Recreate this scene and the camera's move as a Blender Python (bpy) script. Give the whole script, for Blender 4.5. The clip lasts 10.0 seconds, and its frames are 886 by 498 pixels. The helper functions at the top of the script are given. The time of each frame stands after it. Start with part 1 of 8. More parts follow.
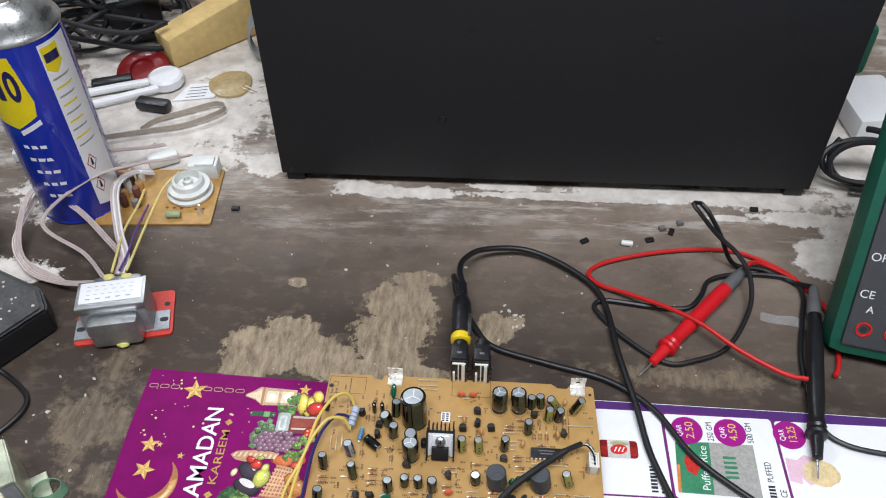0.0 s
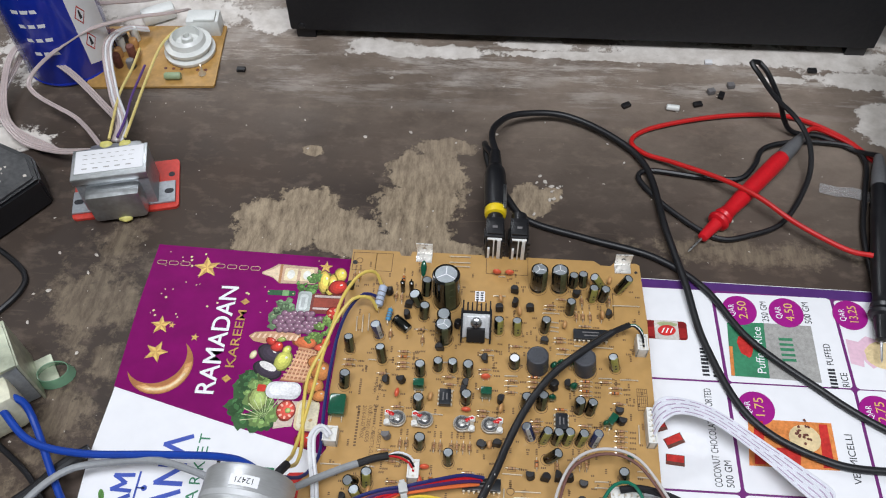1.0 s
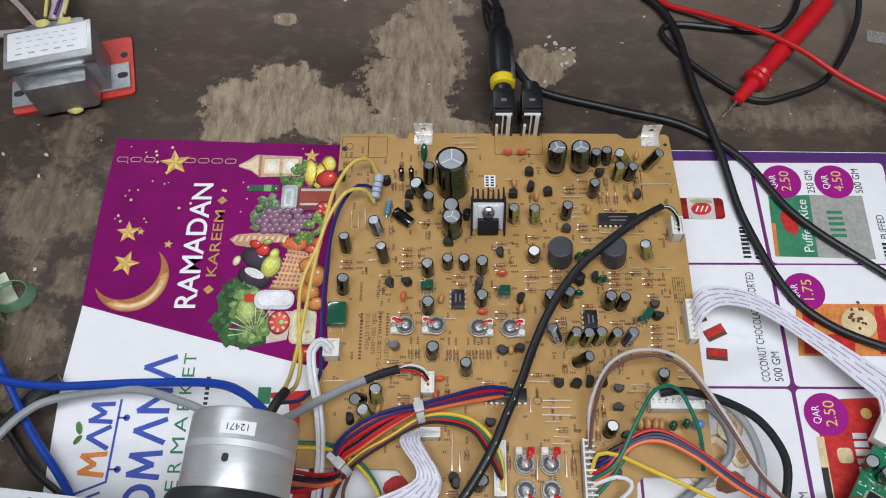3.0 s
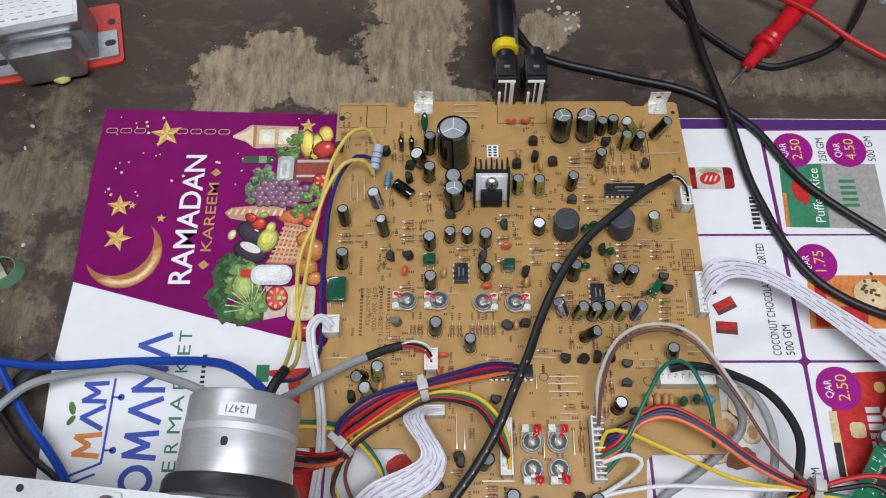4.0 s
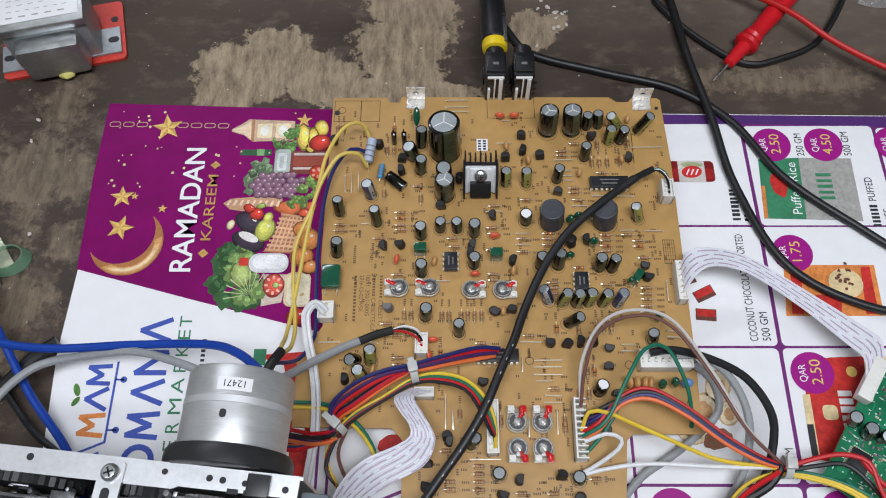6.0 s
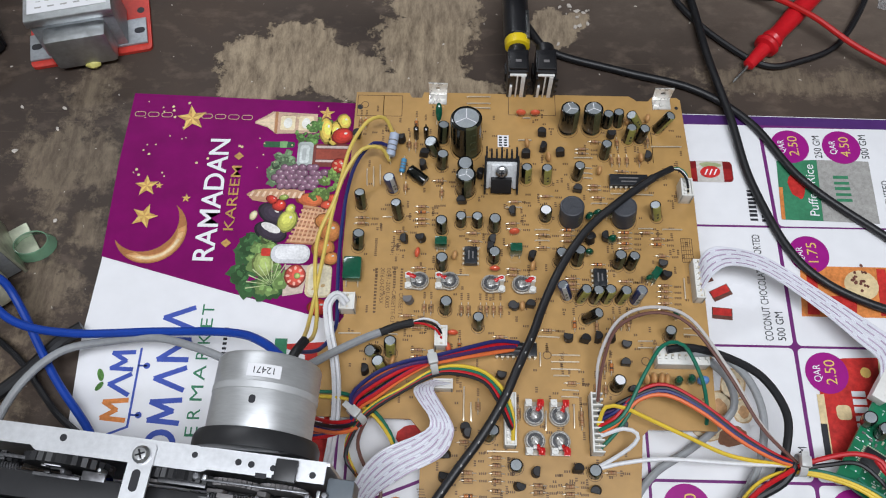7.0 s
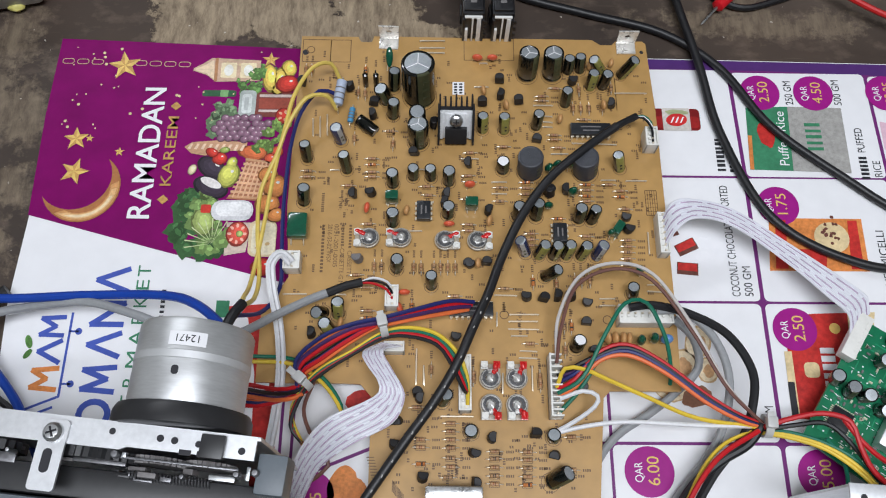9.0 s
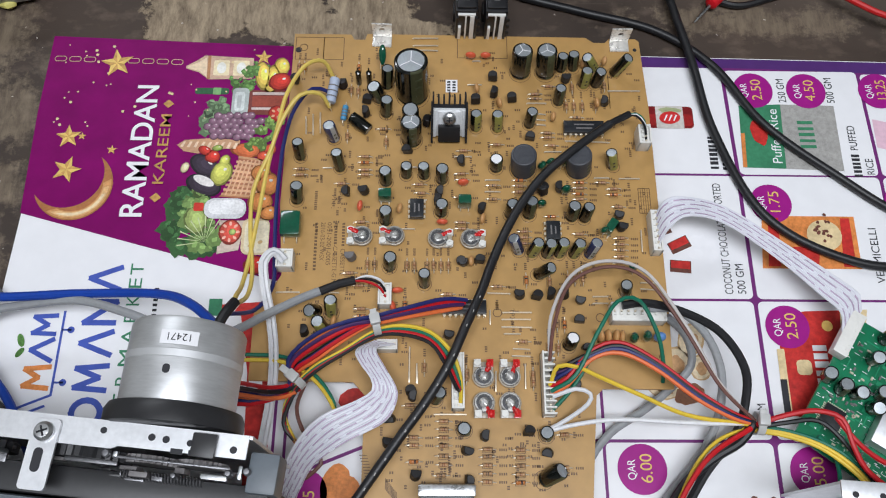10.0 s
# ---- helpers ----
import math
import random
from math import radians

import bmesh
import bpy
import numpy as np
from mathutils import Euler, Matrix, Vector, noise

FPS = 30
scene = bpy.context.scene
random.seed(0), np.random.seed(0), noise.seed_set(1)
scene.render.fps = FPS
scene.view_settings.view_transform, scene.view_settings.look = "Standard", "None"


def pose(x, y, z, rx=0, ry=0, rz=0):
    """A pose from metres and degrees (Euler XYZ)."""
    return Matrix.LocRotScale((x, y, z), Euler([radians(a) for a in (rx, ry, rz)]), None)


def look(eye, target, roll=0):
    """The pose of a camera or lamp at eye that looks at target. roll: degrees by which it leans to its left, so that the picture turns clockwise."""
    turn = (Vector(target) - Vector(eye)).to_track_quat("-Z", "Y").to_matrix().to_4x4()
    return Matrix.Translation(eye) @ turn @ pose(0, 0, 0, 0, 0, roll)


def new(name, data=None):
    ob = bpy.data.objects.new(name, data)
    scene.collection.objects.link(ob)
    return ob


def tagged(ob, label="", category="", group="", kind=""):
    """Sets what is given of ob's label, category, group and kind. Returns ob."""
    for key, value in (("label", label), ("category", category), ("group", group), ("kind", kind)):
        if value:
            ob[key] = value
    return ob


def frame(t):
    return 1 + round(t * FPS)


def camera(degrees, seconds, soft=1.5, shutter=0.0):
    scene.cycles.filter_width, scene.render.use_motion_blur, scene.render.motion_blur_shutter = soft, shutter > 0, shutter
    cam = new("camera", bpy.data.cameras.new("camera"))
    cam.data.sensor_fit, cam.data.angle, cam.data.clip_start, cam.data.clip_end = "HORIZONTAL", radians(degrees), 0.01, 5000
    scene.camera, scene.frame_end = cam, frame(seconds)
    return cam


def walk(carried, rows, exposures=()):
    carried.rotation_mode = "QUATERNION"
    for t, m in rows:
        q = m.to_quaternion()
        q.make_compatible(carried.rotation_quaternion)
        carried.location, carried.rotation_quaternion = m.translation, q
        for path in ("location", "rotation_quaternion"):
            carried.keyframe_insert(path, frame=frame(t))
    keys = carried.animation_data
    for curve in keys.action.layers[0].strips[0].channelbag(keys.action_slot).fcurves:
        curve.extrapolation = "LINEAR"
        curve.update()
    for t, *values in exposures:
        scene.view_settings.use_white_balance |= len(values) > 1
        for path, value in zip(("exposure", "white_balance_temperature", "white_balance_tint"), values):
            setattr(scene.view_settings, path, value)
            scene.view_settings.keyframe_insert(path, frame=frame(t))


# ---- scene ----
cam = camera(55.27, 10.0, 1.1)
PATH = [
    (0, (0.0139, 0.0138, 0.4753), (-0.0120, 0.3604, 0.1159), -0.68),
    (0.5, (0.0016, 0.0276, 0.4556), (-0.0273, 0.3489, 0.0735), -0.73),
    (1, (-0.0100, 0.0431, 0.4346), (-0.0312, 0.3332, 0.0279), -0.60),
    (1.5, (-0.0170, 0.0631, 0.4156), (-0.0325, 0.3261, -0.0094), -1.13),
    (2, (-0.0222, 0.0716, 0.3987), (-0.0333, 0.3161, -0.0372), -1.24),
    (2.5, (-0.0227, 0.0782, 0.3946), (-0.0327, 0.3118, -0.0473), -1.69),
    (4, (-0.0290, 0.0904, 0.3782), (-0.0338, 0.2981, -0.0766), -1.39),
    (4.5, (-0.0257, 0.0878, 0.3807), (-0.0290, 0.2948, -0.0745), -1.23),
    (5, (-0.0241, 0.0837, 0.3853), (-0.0262, 0.2910, -0.0697), -1.12),
    (5.5, (-0.0221, 0.0814, 0.3878), (-0.0247, 0.2891, -0.0671), -1.19),
    (7, (-0.0322, 0.0761, 0.3949), (-0.0393, 0.2815, -0.0609), -0.70),
    (7.5, (-0.0256, 0.0813, 0.3829), (-0.0268, 0.2778, -0.0769), 0.39),
    (8, (-0.0229, 0.0848, 0.3757), (-0.0198, 0.2739, -0.0871), 1.42),
    (8.5, (-0.0228, 0.0860, 0.3740), (-0.0174, 0.2701, -0.0908), 2.06),
    (9, (-0.0218, 0.0858, 0.3735), (-0.0135, 0.2668, -0.0926), 2.98),
    (9.5, (-0.0205, 0.0847, 0.3750), (-0.0108, 0.2644, -0.0915), 3.41),
    (10, (-0.0206, 0.0862, 0.3735), (-0.0098, 0.2656, -0.0930), 3.70),
]
EXPOSURES = [(0.0, 0.4), (1.0, 0.2), (2.5, 0.0), (10.0, 0.0)]
walk(cam, [(t, look(eye, target, roll)) for t, eye, target, roll in PATH], EXPOSURES)

# ---- light: a lit workshop room with a tube lamp over the bench, plus an added fill lamp ----
world = bpy.data.worlds.new("room_air")
scene.world = world
world.use_nodes = True
world.node_tree.nodes["Background"].inputs[0].default_value = (0.80, 0.88, 1.0, 1)
world.node_tree.nodes["Background"].inputs[1].default_value = 0.25


def area_light(name, place, target, sx, sy, power, colour):
    data = bpy.data.lights.new(name, "AREA")
    data.shape, data.size, data.size_y, data.energy, data.color = "RECTANGLE", sx, sy, power, colour
    ob = new(name, data)
    ob.matrix_world = look(place, target)
    return ob


area_light("ceiling_tube_light", (0.05, -0.22, 1.74), (0.0, 0.25, 0), 1.2, 0.4, 30, (0.892, 0.932, 1.0))
# added fill lamp beyond the bench; it stands for no known fixture
area_light("ceiling_tube_light", (-0.9, 1.9, 1.75), (-0.2, 0.4, 0), 1.2, 0.15, 12, (0.892, 0.932, 1.0))

# ---- helpers of this scene; lengths in millimetres ----
MM = 0.001
rnd = random.Random(7)


def thing(name, x, y, z=0, label="", category="", group="", turn=0, kind=""):
    ob = new(name)
    ob.empty_display_size = 0.01
    ob.matrix_world = pose(x * MM, y * MM, z * MM, 0, 0, turn)
    return tagged(ob, label, category, group, kind)


def part(name, bm, material, parent=None, label="", smooth=True):
    me = bpy.data.meshes.new(name)
    for v in bm.verts:
        v.co *= MM
    bm.normal_update()
    bm.to_mesh(me)
    bm.free()
    if smooth:
        for p in me.polygons:
            p.use_smooth = True
        me.set_sharp_from_angle(angle=radians(35))
    mats = material if isinstance(material, (list, tuple)) else [material]
    for m in mats:
        me.materials.append(m)
    ob = new(name, me)
    if parent is not None:
        ob.parent = parent
    return tagged(ob, label)


def piece(name, me, parent, x, y, z, turn=0, label=""):
    ob = new(name, me)
    ob.parent = parent
    ob.matrix_local = pose(x * MM, y * MM, z * MM, 0, 0, turn)
    return tagged(ob, label)


def mesh_of(name, bm, material, smooth=True):
    ob = part(name, bm, material, None, "", smooth)
    me = ob.data
    bpy.data.objects.remove(ob)
    return me


def slot(bm, faces, index):
    for f in faces:
        f.material_index = index


def box(bm, c, s, bevel=0.0, turn=None, index=0):
    r = bmesh.ops.create_cube(bm, size=1.0)
    vs = r["verts"]
    bmesh.ops.scale(bm, vec=s, verts=vs)
    es = list({e for v in vs for e in v.link_edges})
    if bevel:
        b = bmesh.ops.bevel(bm, geom=vs + es, offset=bevel, segments=2, profile=0.6, affect="EDGES")
        vs = list({v for f in b["faces"] for v in f.verts} | {v for v in b["verts"] if v.is_valid})
        seen, todo = set(vs), list(vs)
        while todo:
            v = todo.pop()
            for e in v.link_edges:
                o = e.other_vert(v)
                if o not in seen:
                    seen.add(o)
                    todo.append(o)
        vs = list(seen)
    if turn is not None:
        bmesh.ops.rotate(bm, cent=(0, 0, 0), matrix=Euler([radians(a) for a in turn]).to_matrix(), verts=vs)
    bmesh.ops.translate(bm, vec=c, verts=vs)
    if index:
        slot(bm, {f for v in vs for f in v.link_faces}, index)
    return vs


def lathe(bm, profile, seg=20, at=(0, 0, 0), axis=(0, 0, 1), index=0, cap=True):
    """A turned body: profile of (radius, height) along axis."""
    q = Vector((0, 0, 1)).rotation_difference(Vector(axis).normalized())
    rings, faces = [], []
    for r, h in profile:
        if r < 1e-6:
            rings.append([bm.verts.new(q @ Vector((0, 0, h)) + Vector(at))])
        else:
            rings.append([bm.verts.new(q @ Vector((r * math.cos(2 * math.pi * k / seg), r * math.sin(2 * math.pi * k / seg), h)) + Vector(at)) for k in range(seg)])
    for a, b in zip(rings, rings[1:]):
        for k in range(seg):
            k2 = (k + 1) % seg
            if len(a) == 1 and len(b) == 1:
                continue
            if len(a) == 1:
                faces.append(bm.faces.new((a[0], b[k], b[k2])))
            elif len(b) == 1:
                faces.append(bm.faces.new((a[k], b[0], a[k2])))
            else:
                faces.append(bm.faces.new((a[k], a[k2], b[k2], b[k])))
    if cap:
        for ring, flip in ((rings[0], True), (rings[-1], False)):
            if len(ring) > 2:
                faces.append(bm.faces.new(ring[::-1] if flip else ring))
    slot(bm, faces, index)
    return faces


def smooth_line(points, step=2.0):
    ps = [Vector(p) for p in points]
    if len(ps) == 2:
        return ps
    ps = [ps[0] * 2 - ps[1]] + ps + [ps[-1] * 2 - ps[-2]]
    out = []
    for a, b, c, d in zip(ps, ps[1:], ps[2:], ps[3:]):
        n = max(2, int((c - b).length / step))
        for i in range(n):
            t = i / n
            out.append(0.5 * (2 * b + (c - a) * t + (2 * a - 5 * b + 4 * c - d) * t * t + (3 * b - a - 3 * c + d) * t ** 3))
    return out + [ps[-2]]


def tube(bm, points, r, seg=8, step=2.5, index=0):
    ps = smooth_line(points, step)
    up, rings, faces = None, [], []
    for i, p in enumerate(ps):
        d = (ps[min(i + 1, len(ps) - 1)] - ps[max(i - 1, 0)]).normalized()
        side = d.cross(Vector((0.03, 0.02, 1))) if up is None else up - d * up.dot(d)
        up = side.normalized()
        w = d.cross(up)
        rr = r if not callable(r) else r(i / (len(ps) - 1))
        rings.append([bm.verts.new(p + rr * (math.cos(2 * math.pi * k / seg) * up + math.sin(2 * math.pi * k / seg) * w)) for k in range(seg)])
    for a, b in zip(rings, rings[1:]):
        for k in range(seg):
            faces.append(bm.faces.new((a[k], a[(k + 1) % seg], b[(k + 1) % seg], b[k])))
    faces.append(bm.faces.new(rings[0][::-1]))
    faces.append(bm.faces.new(rings[-1]))
    slot(bm, faces, index)
    return ps


def slab(bm, outline, z0, z1, index=0):
    """A plate with the given outline, from z0 to z1."""
    lo = [bm.verts.new((x, y, z0)) for x, y in outline]
    hi = [bm.verts.new((x, y, z1)) for x, y in outline]
    n = len(outline)
    fs = [bm.faces.new(hi), bm.faces.new(lo[::-1])]
    for k in range(n):
        fs.append(bm.faces.new((lo[k], lo[(k + 1) % n], hi[(k + 1) % n], hi[k])))
    slot(bm, fs, index)
    return fs


def flat(bm, outline, z, index=0):
    f = bm.faces.new([bm.verts.new((x, y, z)) for x, y in outline])
    f.normal_update()
    if f.normal.z < 0:
        f.normal_flip()
    f.material_index = index
    return f


def disc(x, y, rx, ry=None, turn=0, n=20, rough=0.0):
    ry = ry or rx
    c, s = math.cos(radians(turn)), math.sin(radians(turn))
    out = []
    for k in range(n):
        a = 2 * math.pi * k / n
        j = 1 + rough * rnd.uniform(-1, 1)
        u, v = rx * j * math.cos(a), ry * j * math.sin(a)
        out.append((x + u * c - v * s, y + u * s + v * c))
    return out


def rounded(x0, y0, x1, y1, r, n=4):
    out = []
    for cx, cy, a0 in ((x1 - r, y1 - r, 0), (x0 + r, y1 - r, 90), (x0 + r, y0 + r, 180), (x1 - r, y0 + r, 270)):
        for k in range(n + 1):
            a = radians(a0 + 90 * k / n)
            out.append((cx + r * math.cos(a), cy + r * math.sin(a)))
    return out


def text_mesh(body, size, bold=0.0):
    cu = bpy.data.curves.new("letters", "FONT")
    cu.body, cu.size = body, size * MM
    cu.offset = bold * size * MM * 0.08
    ob = bpy.data.objects.new("letters", cu)
    scene.collection.objects.link(ob)
    bpy.context.view_layer.update()
    me = bpy.data.meshes.new_from_object(ob.evaluated_get(bpy.context.evaluated_depsgraph_get()))
    bpy.data.objects.remove(ob)
    return me


def lettering(name, body, size, x, y, z, turn, material, parent, length=0, bold=0.0, tilt=0, label=""):
    """Flat writing; length: how long the line runs, the letters being squeezed to it."""
    me = text_mesh(body, size, bold)
    me.materials.clear()
    me.materials.append(material)
    ob = new(name, me)
    ob.parent = parent
    w = max(v.co.x for v in me.vertices) if len(me.vertices) else 1
    k = length * MM / w if length else 1
    ob.matrix_local = pose(x * MM, y * MM, z * MM, tilt, 0, turn) @ Matrix.Diagonal((k, 1, 1, 1))
    return tagged(ob, label)


# ---- materials ----
def material(name, colour, rough=0.5, metal=0.0, spread=0.0, scale=200.0, bump=0.0, speck=None, coat=0.0, alpha=1.0, trans=0.0, rough_spread=0.0, stretch=(1, 1, 1), vary=0.0, spec=0.5):
    """A surface with two scales of variation in colour, roughness and relief."""
    m = bpy.data.materials.new(name)
    m.use_nodes = True
    nt = m.node_tree
    b = nt.nodes["Principled BSDF"]
    col = (*colour, 1)
    b.inputs["Base Color"].default_value = col
    b.inputs["Roughness"].default_value, b.inputs["Metallic"].default_value = rough, metal
    b.inputs["Coat Weight"].default_value = coat
    b.inputs["Specular IOR Level"].default_value = spec
    b.inputs["Transmission Weight"].default_value = trans
    b.inputs["Alpha"].default_value = alpha
    if spread or bump or rough_spread:
        tc, mp = nt.nodes.new("ShaderNodeTexCoord"), nt.nodes.new("ShaderNodeMapping")
        mp.inputs["Scale"].default_value = stretch
        nt.links.new(tc.outputs["Object"], mp.inputs[0])
        fine, wide = nt.nodes.new("ShaderNodeTexNoise"), nt.nodes.new("ShaderNodeTexNoise")
        for n, s, d in ((fine, scale * 6, 4), (wide, scale, 3)):
            n.inputs["Scale"].default_value, n.inputs["Detail"].default_value = s, d
            nt.links.new(mp.outputs[0], n.inputs["Vector"])
        add = nt.nodes.new("ShaderNodeMath")
        add.operation = "ADD"
        nt.links.new(fine.outputs[0], add.inputs[0])
        nt.links.new(wide.outputs[0], add.inputs[1])
        ramp = nt.nodes.new("ShaderNodeMapRange")
        ramp.inputs["From Min"].default_value, ramp.inputs["From Max"].default_value = 0.6, 1.4
        nt.links.new(add.outputs[0], ramp.inputs[0])
        if spread:
            mix = nt.nodes.new("ShaderNodeMix")
            mix.data_type = "RGBA"
            dark = tuple(c * (1 - spread) for c in colour) if speck is None else speck
            mix.inputs[6].default_value = (*dark, 1)
            mix.inputs[7].default_value = (*[min(1, c * (1 + spread * 0.6)) for c in colour], 1)
            nt.links.new(ramp.outputs[0], mix.inputs[0])
            last = mix.outputs[2]
            if vary:
                info, hsv, mr = nt.nodes.new("ShaderNodeObjectInfo"), nt.nodes.new("ShaderNodeHueSaturation"), nt.nodes.new("ShaderNodeMapRange")
                mr.inputs["To Min"].default_value, mr.inputs["To Max"].default_value = 1 - vary, 1 + vary
                nt.links.new(info.outputs["Random"], mr.inputs[0])
                nt.links.new(mr.outputs[0], hsv.inputs["Value"])
                nt.links.new(last, hsv.inputs["Color"])
                last = hsv.outputs[0]
            nt.links.new(last, b.inputs["Base Color"])
        if rough_spread:
            rr = nt.nodes.new("ShaderNodeMapRange")
            rr.inputs["To Min"].default_value, rr.inputs["To Max"].default_value = max(0.02, rough - rough_spread), min(1, rough + rough_spread)
            nt.links.new(ramp.outputs[0], rr.inputs[0])
            nt.links.new(rr.outputs[0], b.inputs["Roughness"])
        if bump:
            bp = nt.nodes.new("ShaderNodeBump")
            bp.inputs["Strength"].default_value, bp.inputs["Distance"].default_value = bump, 0.0005
            nt.links.new(add.outputs[0], bp.inputs["Height"])
            nt.links.new(bp.outputs[0], b.inputs["Normal"])
    return m


def bench_material():
    """Old bench top: dark brown varnish, scratched along the grain, with pale dust and paint towards the back."""
    m = bpy.data.materials.new("bench_wood")
    m.use_nodes = True
    nt = m.node_tree
    b = nt.nodes["Principled BSDF"]
    tc = nt.nodes.new("ShaderNodeTexCoord")

    def noisy(scale, stretch=(1, 1, 1), detail=5, rough=0.6):
        mp, n = nt.nodes.new("ShaderNodeMapping"), nt.nodes.new("ShaderNodeTexNoise")
        mp.inputs["Scale"].default_value = stretch
        nt.links.new(tc.outputs["Object"], mp.inputs[0])
        n.inputs["Scale"].default_value, n.inputs["Detail"].default_value, n.inputs["Roughness"].default_value = scale, detail, rough
        nt.links.new(mp.outputs[0], n.inputs["Vector"])
        return n.outputs[0]

    def ranged(v, a, c, lo=0.0, hi=1.0):
        n = nt.nodes.new("ShaderNodeMapRange")
        for k, x in zip(("From Min", "From Max", "To Min", "To Max"), (a, c, lo, hi)):
            n.inputs[k].default_value = x
        nt.links.new(v, n.inputs[0])
        return n.outputs[0]

    def mixed(f, a, c):
        n = nt.nodes.new("ShaderNodeMix")
        n.data_type = "RGBA"
        nt.links.new(f, n.inputs[0])
        for k, v in ((6, a), (7, c)):
            if isinstance(v, tuple):
                n.inputs[k].default_value = (*v, 1)
            else:
                nt.links.new(v, n.inputs[k])
        return n.outputs[2]

    def maths(op, a, c):
        n = nt.nodes.new("ShaderNodeMath")
        n.operation = op
        for k, v in ((0, a), (1, c)):
            if isinstance(v, (int, float)):
                n.inputs[k].default_value = v
            else:
                nt.links.new(v, n.inputs[k])
        return n.outputs[0]

    grain = noisy(60, (1, 1.6, 1))
    wide = noisy(9)
    colour = mixed(ranged(wide, 0.35, 0.65), (0.028, 0.0175, 0.012), (0.064, 0.043, 0.031))
    colour = mixed(ranged(grain, 0.52, 0.85), colour, (0.15, 0.108, 0.080))
    scratch = ranged(noisy(45, (0.5, 9, 1), 3, 0.5), 0.66, 0.72)
    colour = mixed(maths("MULTIPLY", scratch, 0.13), colour, (0.26, 0.20, 0.15))
    sep = nt.nodes.new("ShaderNodeSeparateXYZ")
    nt.links.new(tc.outputs["Object"], sep.inputs[0])

    def blots(places):
        """1 inside any of the ellipses (x, y, rx, ry in mm), falling outwards."""
        out = None
        for x, y, rx, ry in places:
            u = maths("DIVIDE", maths("SUBTRACT", sep.outputs[0], x * 0.001), rx * 0.001)
            v = maths("DIVIDE", maths("SUBTRACT", sep.outputs[1], y * 0.001), ry * 0.001)
            d = maths("SUBTRACT", 1.5, maths("SQRT", maths("ADD", maths("MULTIPLY", u, u), maths("MULTIPLY", v, v)), 0.0))
            out = d if out is None else maths("MAXIMUM", out, d)
        return out

    worn = blots(((-141, 366, 25, 24), (-127, 383, 20, 15), (-96, 362, 30, 18), (-54, 382, 29, 28), (-48, 416, 29, 24), (-36, 439, 21, 9), (-148, 350, 18, 12),
                  (22, 394, 13, 14), (36, 402, 8, 8), (-60, 352, 60, 8), (-128, 431, 8, 5))) 
    faint = blots(((-246, 300, 26, 34), (-223, 301, 12, 24), (-236, 226, 18, 30), (-238, 348, 16, 26), (-224, 262, 12, 22), (-262, 390, 16, 12), (-262, 130, 44, 50), (150, 360, 60, 10), (140, 372, 12, 8), (96, 462, 12, 6)))
    rag = maths("ADD", noisy(34, (1, 1, 1), 8, 0.72), maths("MULTIPLY", noisy(170, (1, 1, 1), 4, 0.7), 0.45))
    bare = ranged(maths("ADD", worn, maths("MULTIPLY", maths("SUBTRACT", rag, 0.72), 2.0)), 0.47, 0.58)
    part_bare = ranged(maths("ADD", faint, maths("MULTIPLY", maths("SUBTRACT", rag, 0.72), 4.5)), 0.5, 1.0)
    bare = maths("MAXIMUM", bare, maths("MULTIPLY", part_bare, 0.42))
    fibre = noisy(120, (1.6, 0.45, 1), 6, 0.75)
    wood = mixed(ranged(fibre, 0.32, 0.68), (0.105, 0.072, 0.045), (0.44, 0.345, 0.23))
    colour = mixed(maths("MULTIPLY", bare, 0.92), colour, wood)
    rub = ranged(noisy(20, (1, 1.3, 1), 8, 0.75), 0.60, 0.72)
    colour = mixed(maths("MULTIPLY", rub, 0.32), colour, (0.30, 0.235, 0.17))
    back = ranged(sep.outputs[1], 0.45, 0.56)
    dusty = maths("MULTIPLY", ranged(maths("ADD", sep.outputs[1], maths("MULTIPLY", sep.outputs[0], 0.18)), 0.38, 0.52), ranged(noisy(11, (1, 1.5, 1), 8, 0.72), 0.30, 0.62, 0.3, 0.9))
    colour = mixed(dusty, colour, (0.285, 0.224, 0.178))
    paint = blots(((-180, 564, 20, 16), (274, 472, 26, 18), (-290, 640, 110, 70), (-300, 740, 120, 80), (-90, 540, 30, 9), (240, 545, 70, 14), (274, 488, 22, 12), (262, 522, 34, 9), (180, 546, 110, 8), (300, 505, 22, 24), (205, 520, 18, 4), (-60, 536, 60, 7), (330, 600, 60, 80), (-320, 520, 60, 34), (-262, 570, 60, 22), (-350, 430, 40, 12), (90, 538, 90, 5), (30, 548, 30, 6), (120, 552, 40, 8)))
    pale = ranged(maths("ADD", noisy(14, (1, 2.2, 1), 8, 0.7), maths("MULTIPLY", back, 0.13)), 0.60, 0.76)
    pale = maths("MULTIPLY", maths("MULTIPLY", pale, back), 0.75)
    streak = maths("MULTIPLY", ranged(noisy(30, (0.4, 2.2, 1), 8, 0.75), 0.50, 0.585), ranged(sep.outputs[1], 0.470, 0.520))
    pale = maths("MAXIMUM", pale, maths("MULTIPLY", streak, 0.55))
    crust = ranged(maths("ADD", paint, maths("MULTIPLY", maths("SUBTRACT", rag, 0.72), 2.2)), 0.45, 0.6)
    pale = maths("MAXIMUM", pale, maths("MULTIPLY", crust, 0.9))
    colour = mixed(pale, colour, mixed(ranged(noisy(40), 0.3, 0.7), (0.36, 0.31, 0.27), (0.74, 0.68, 0.62)))
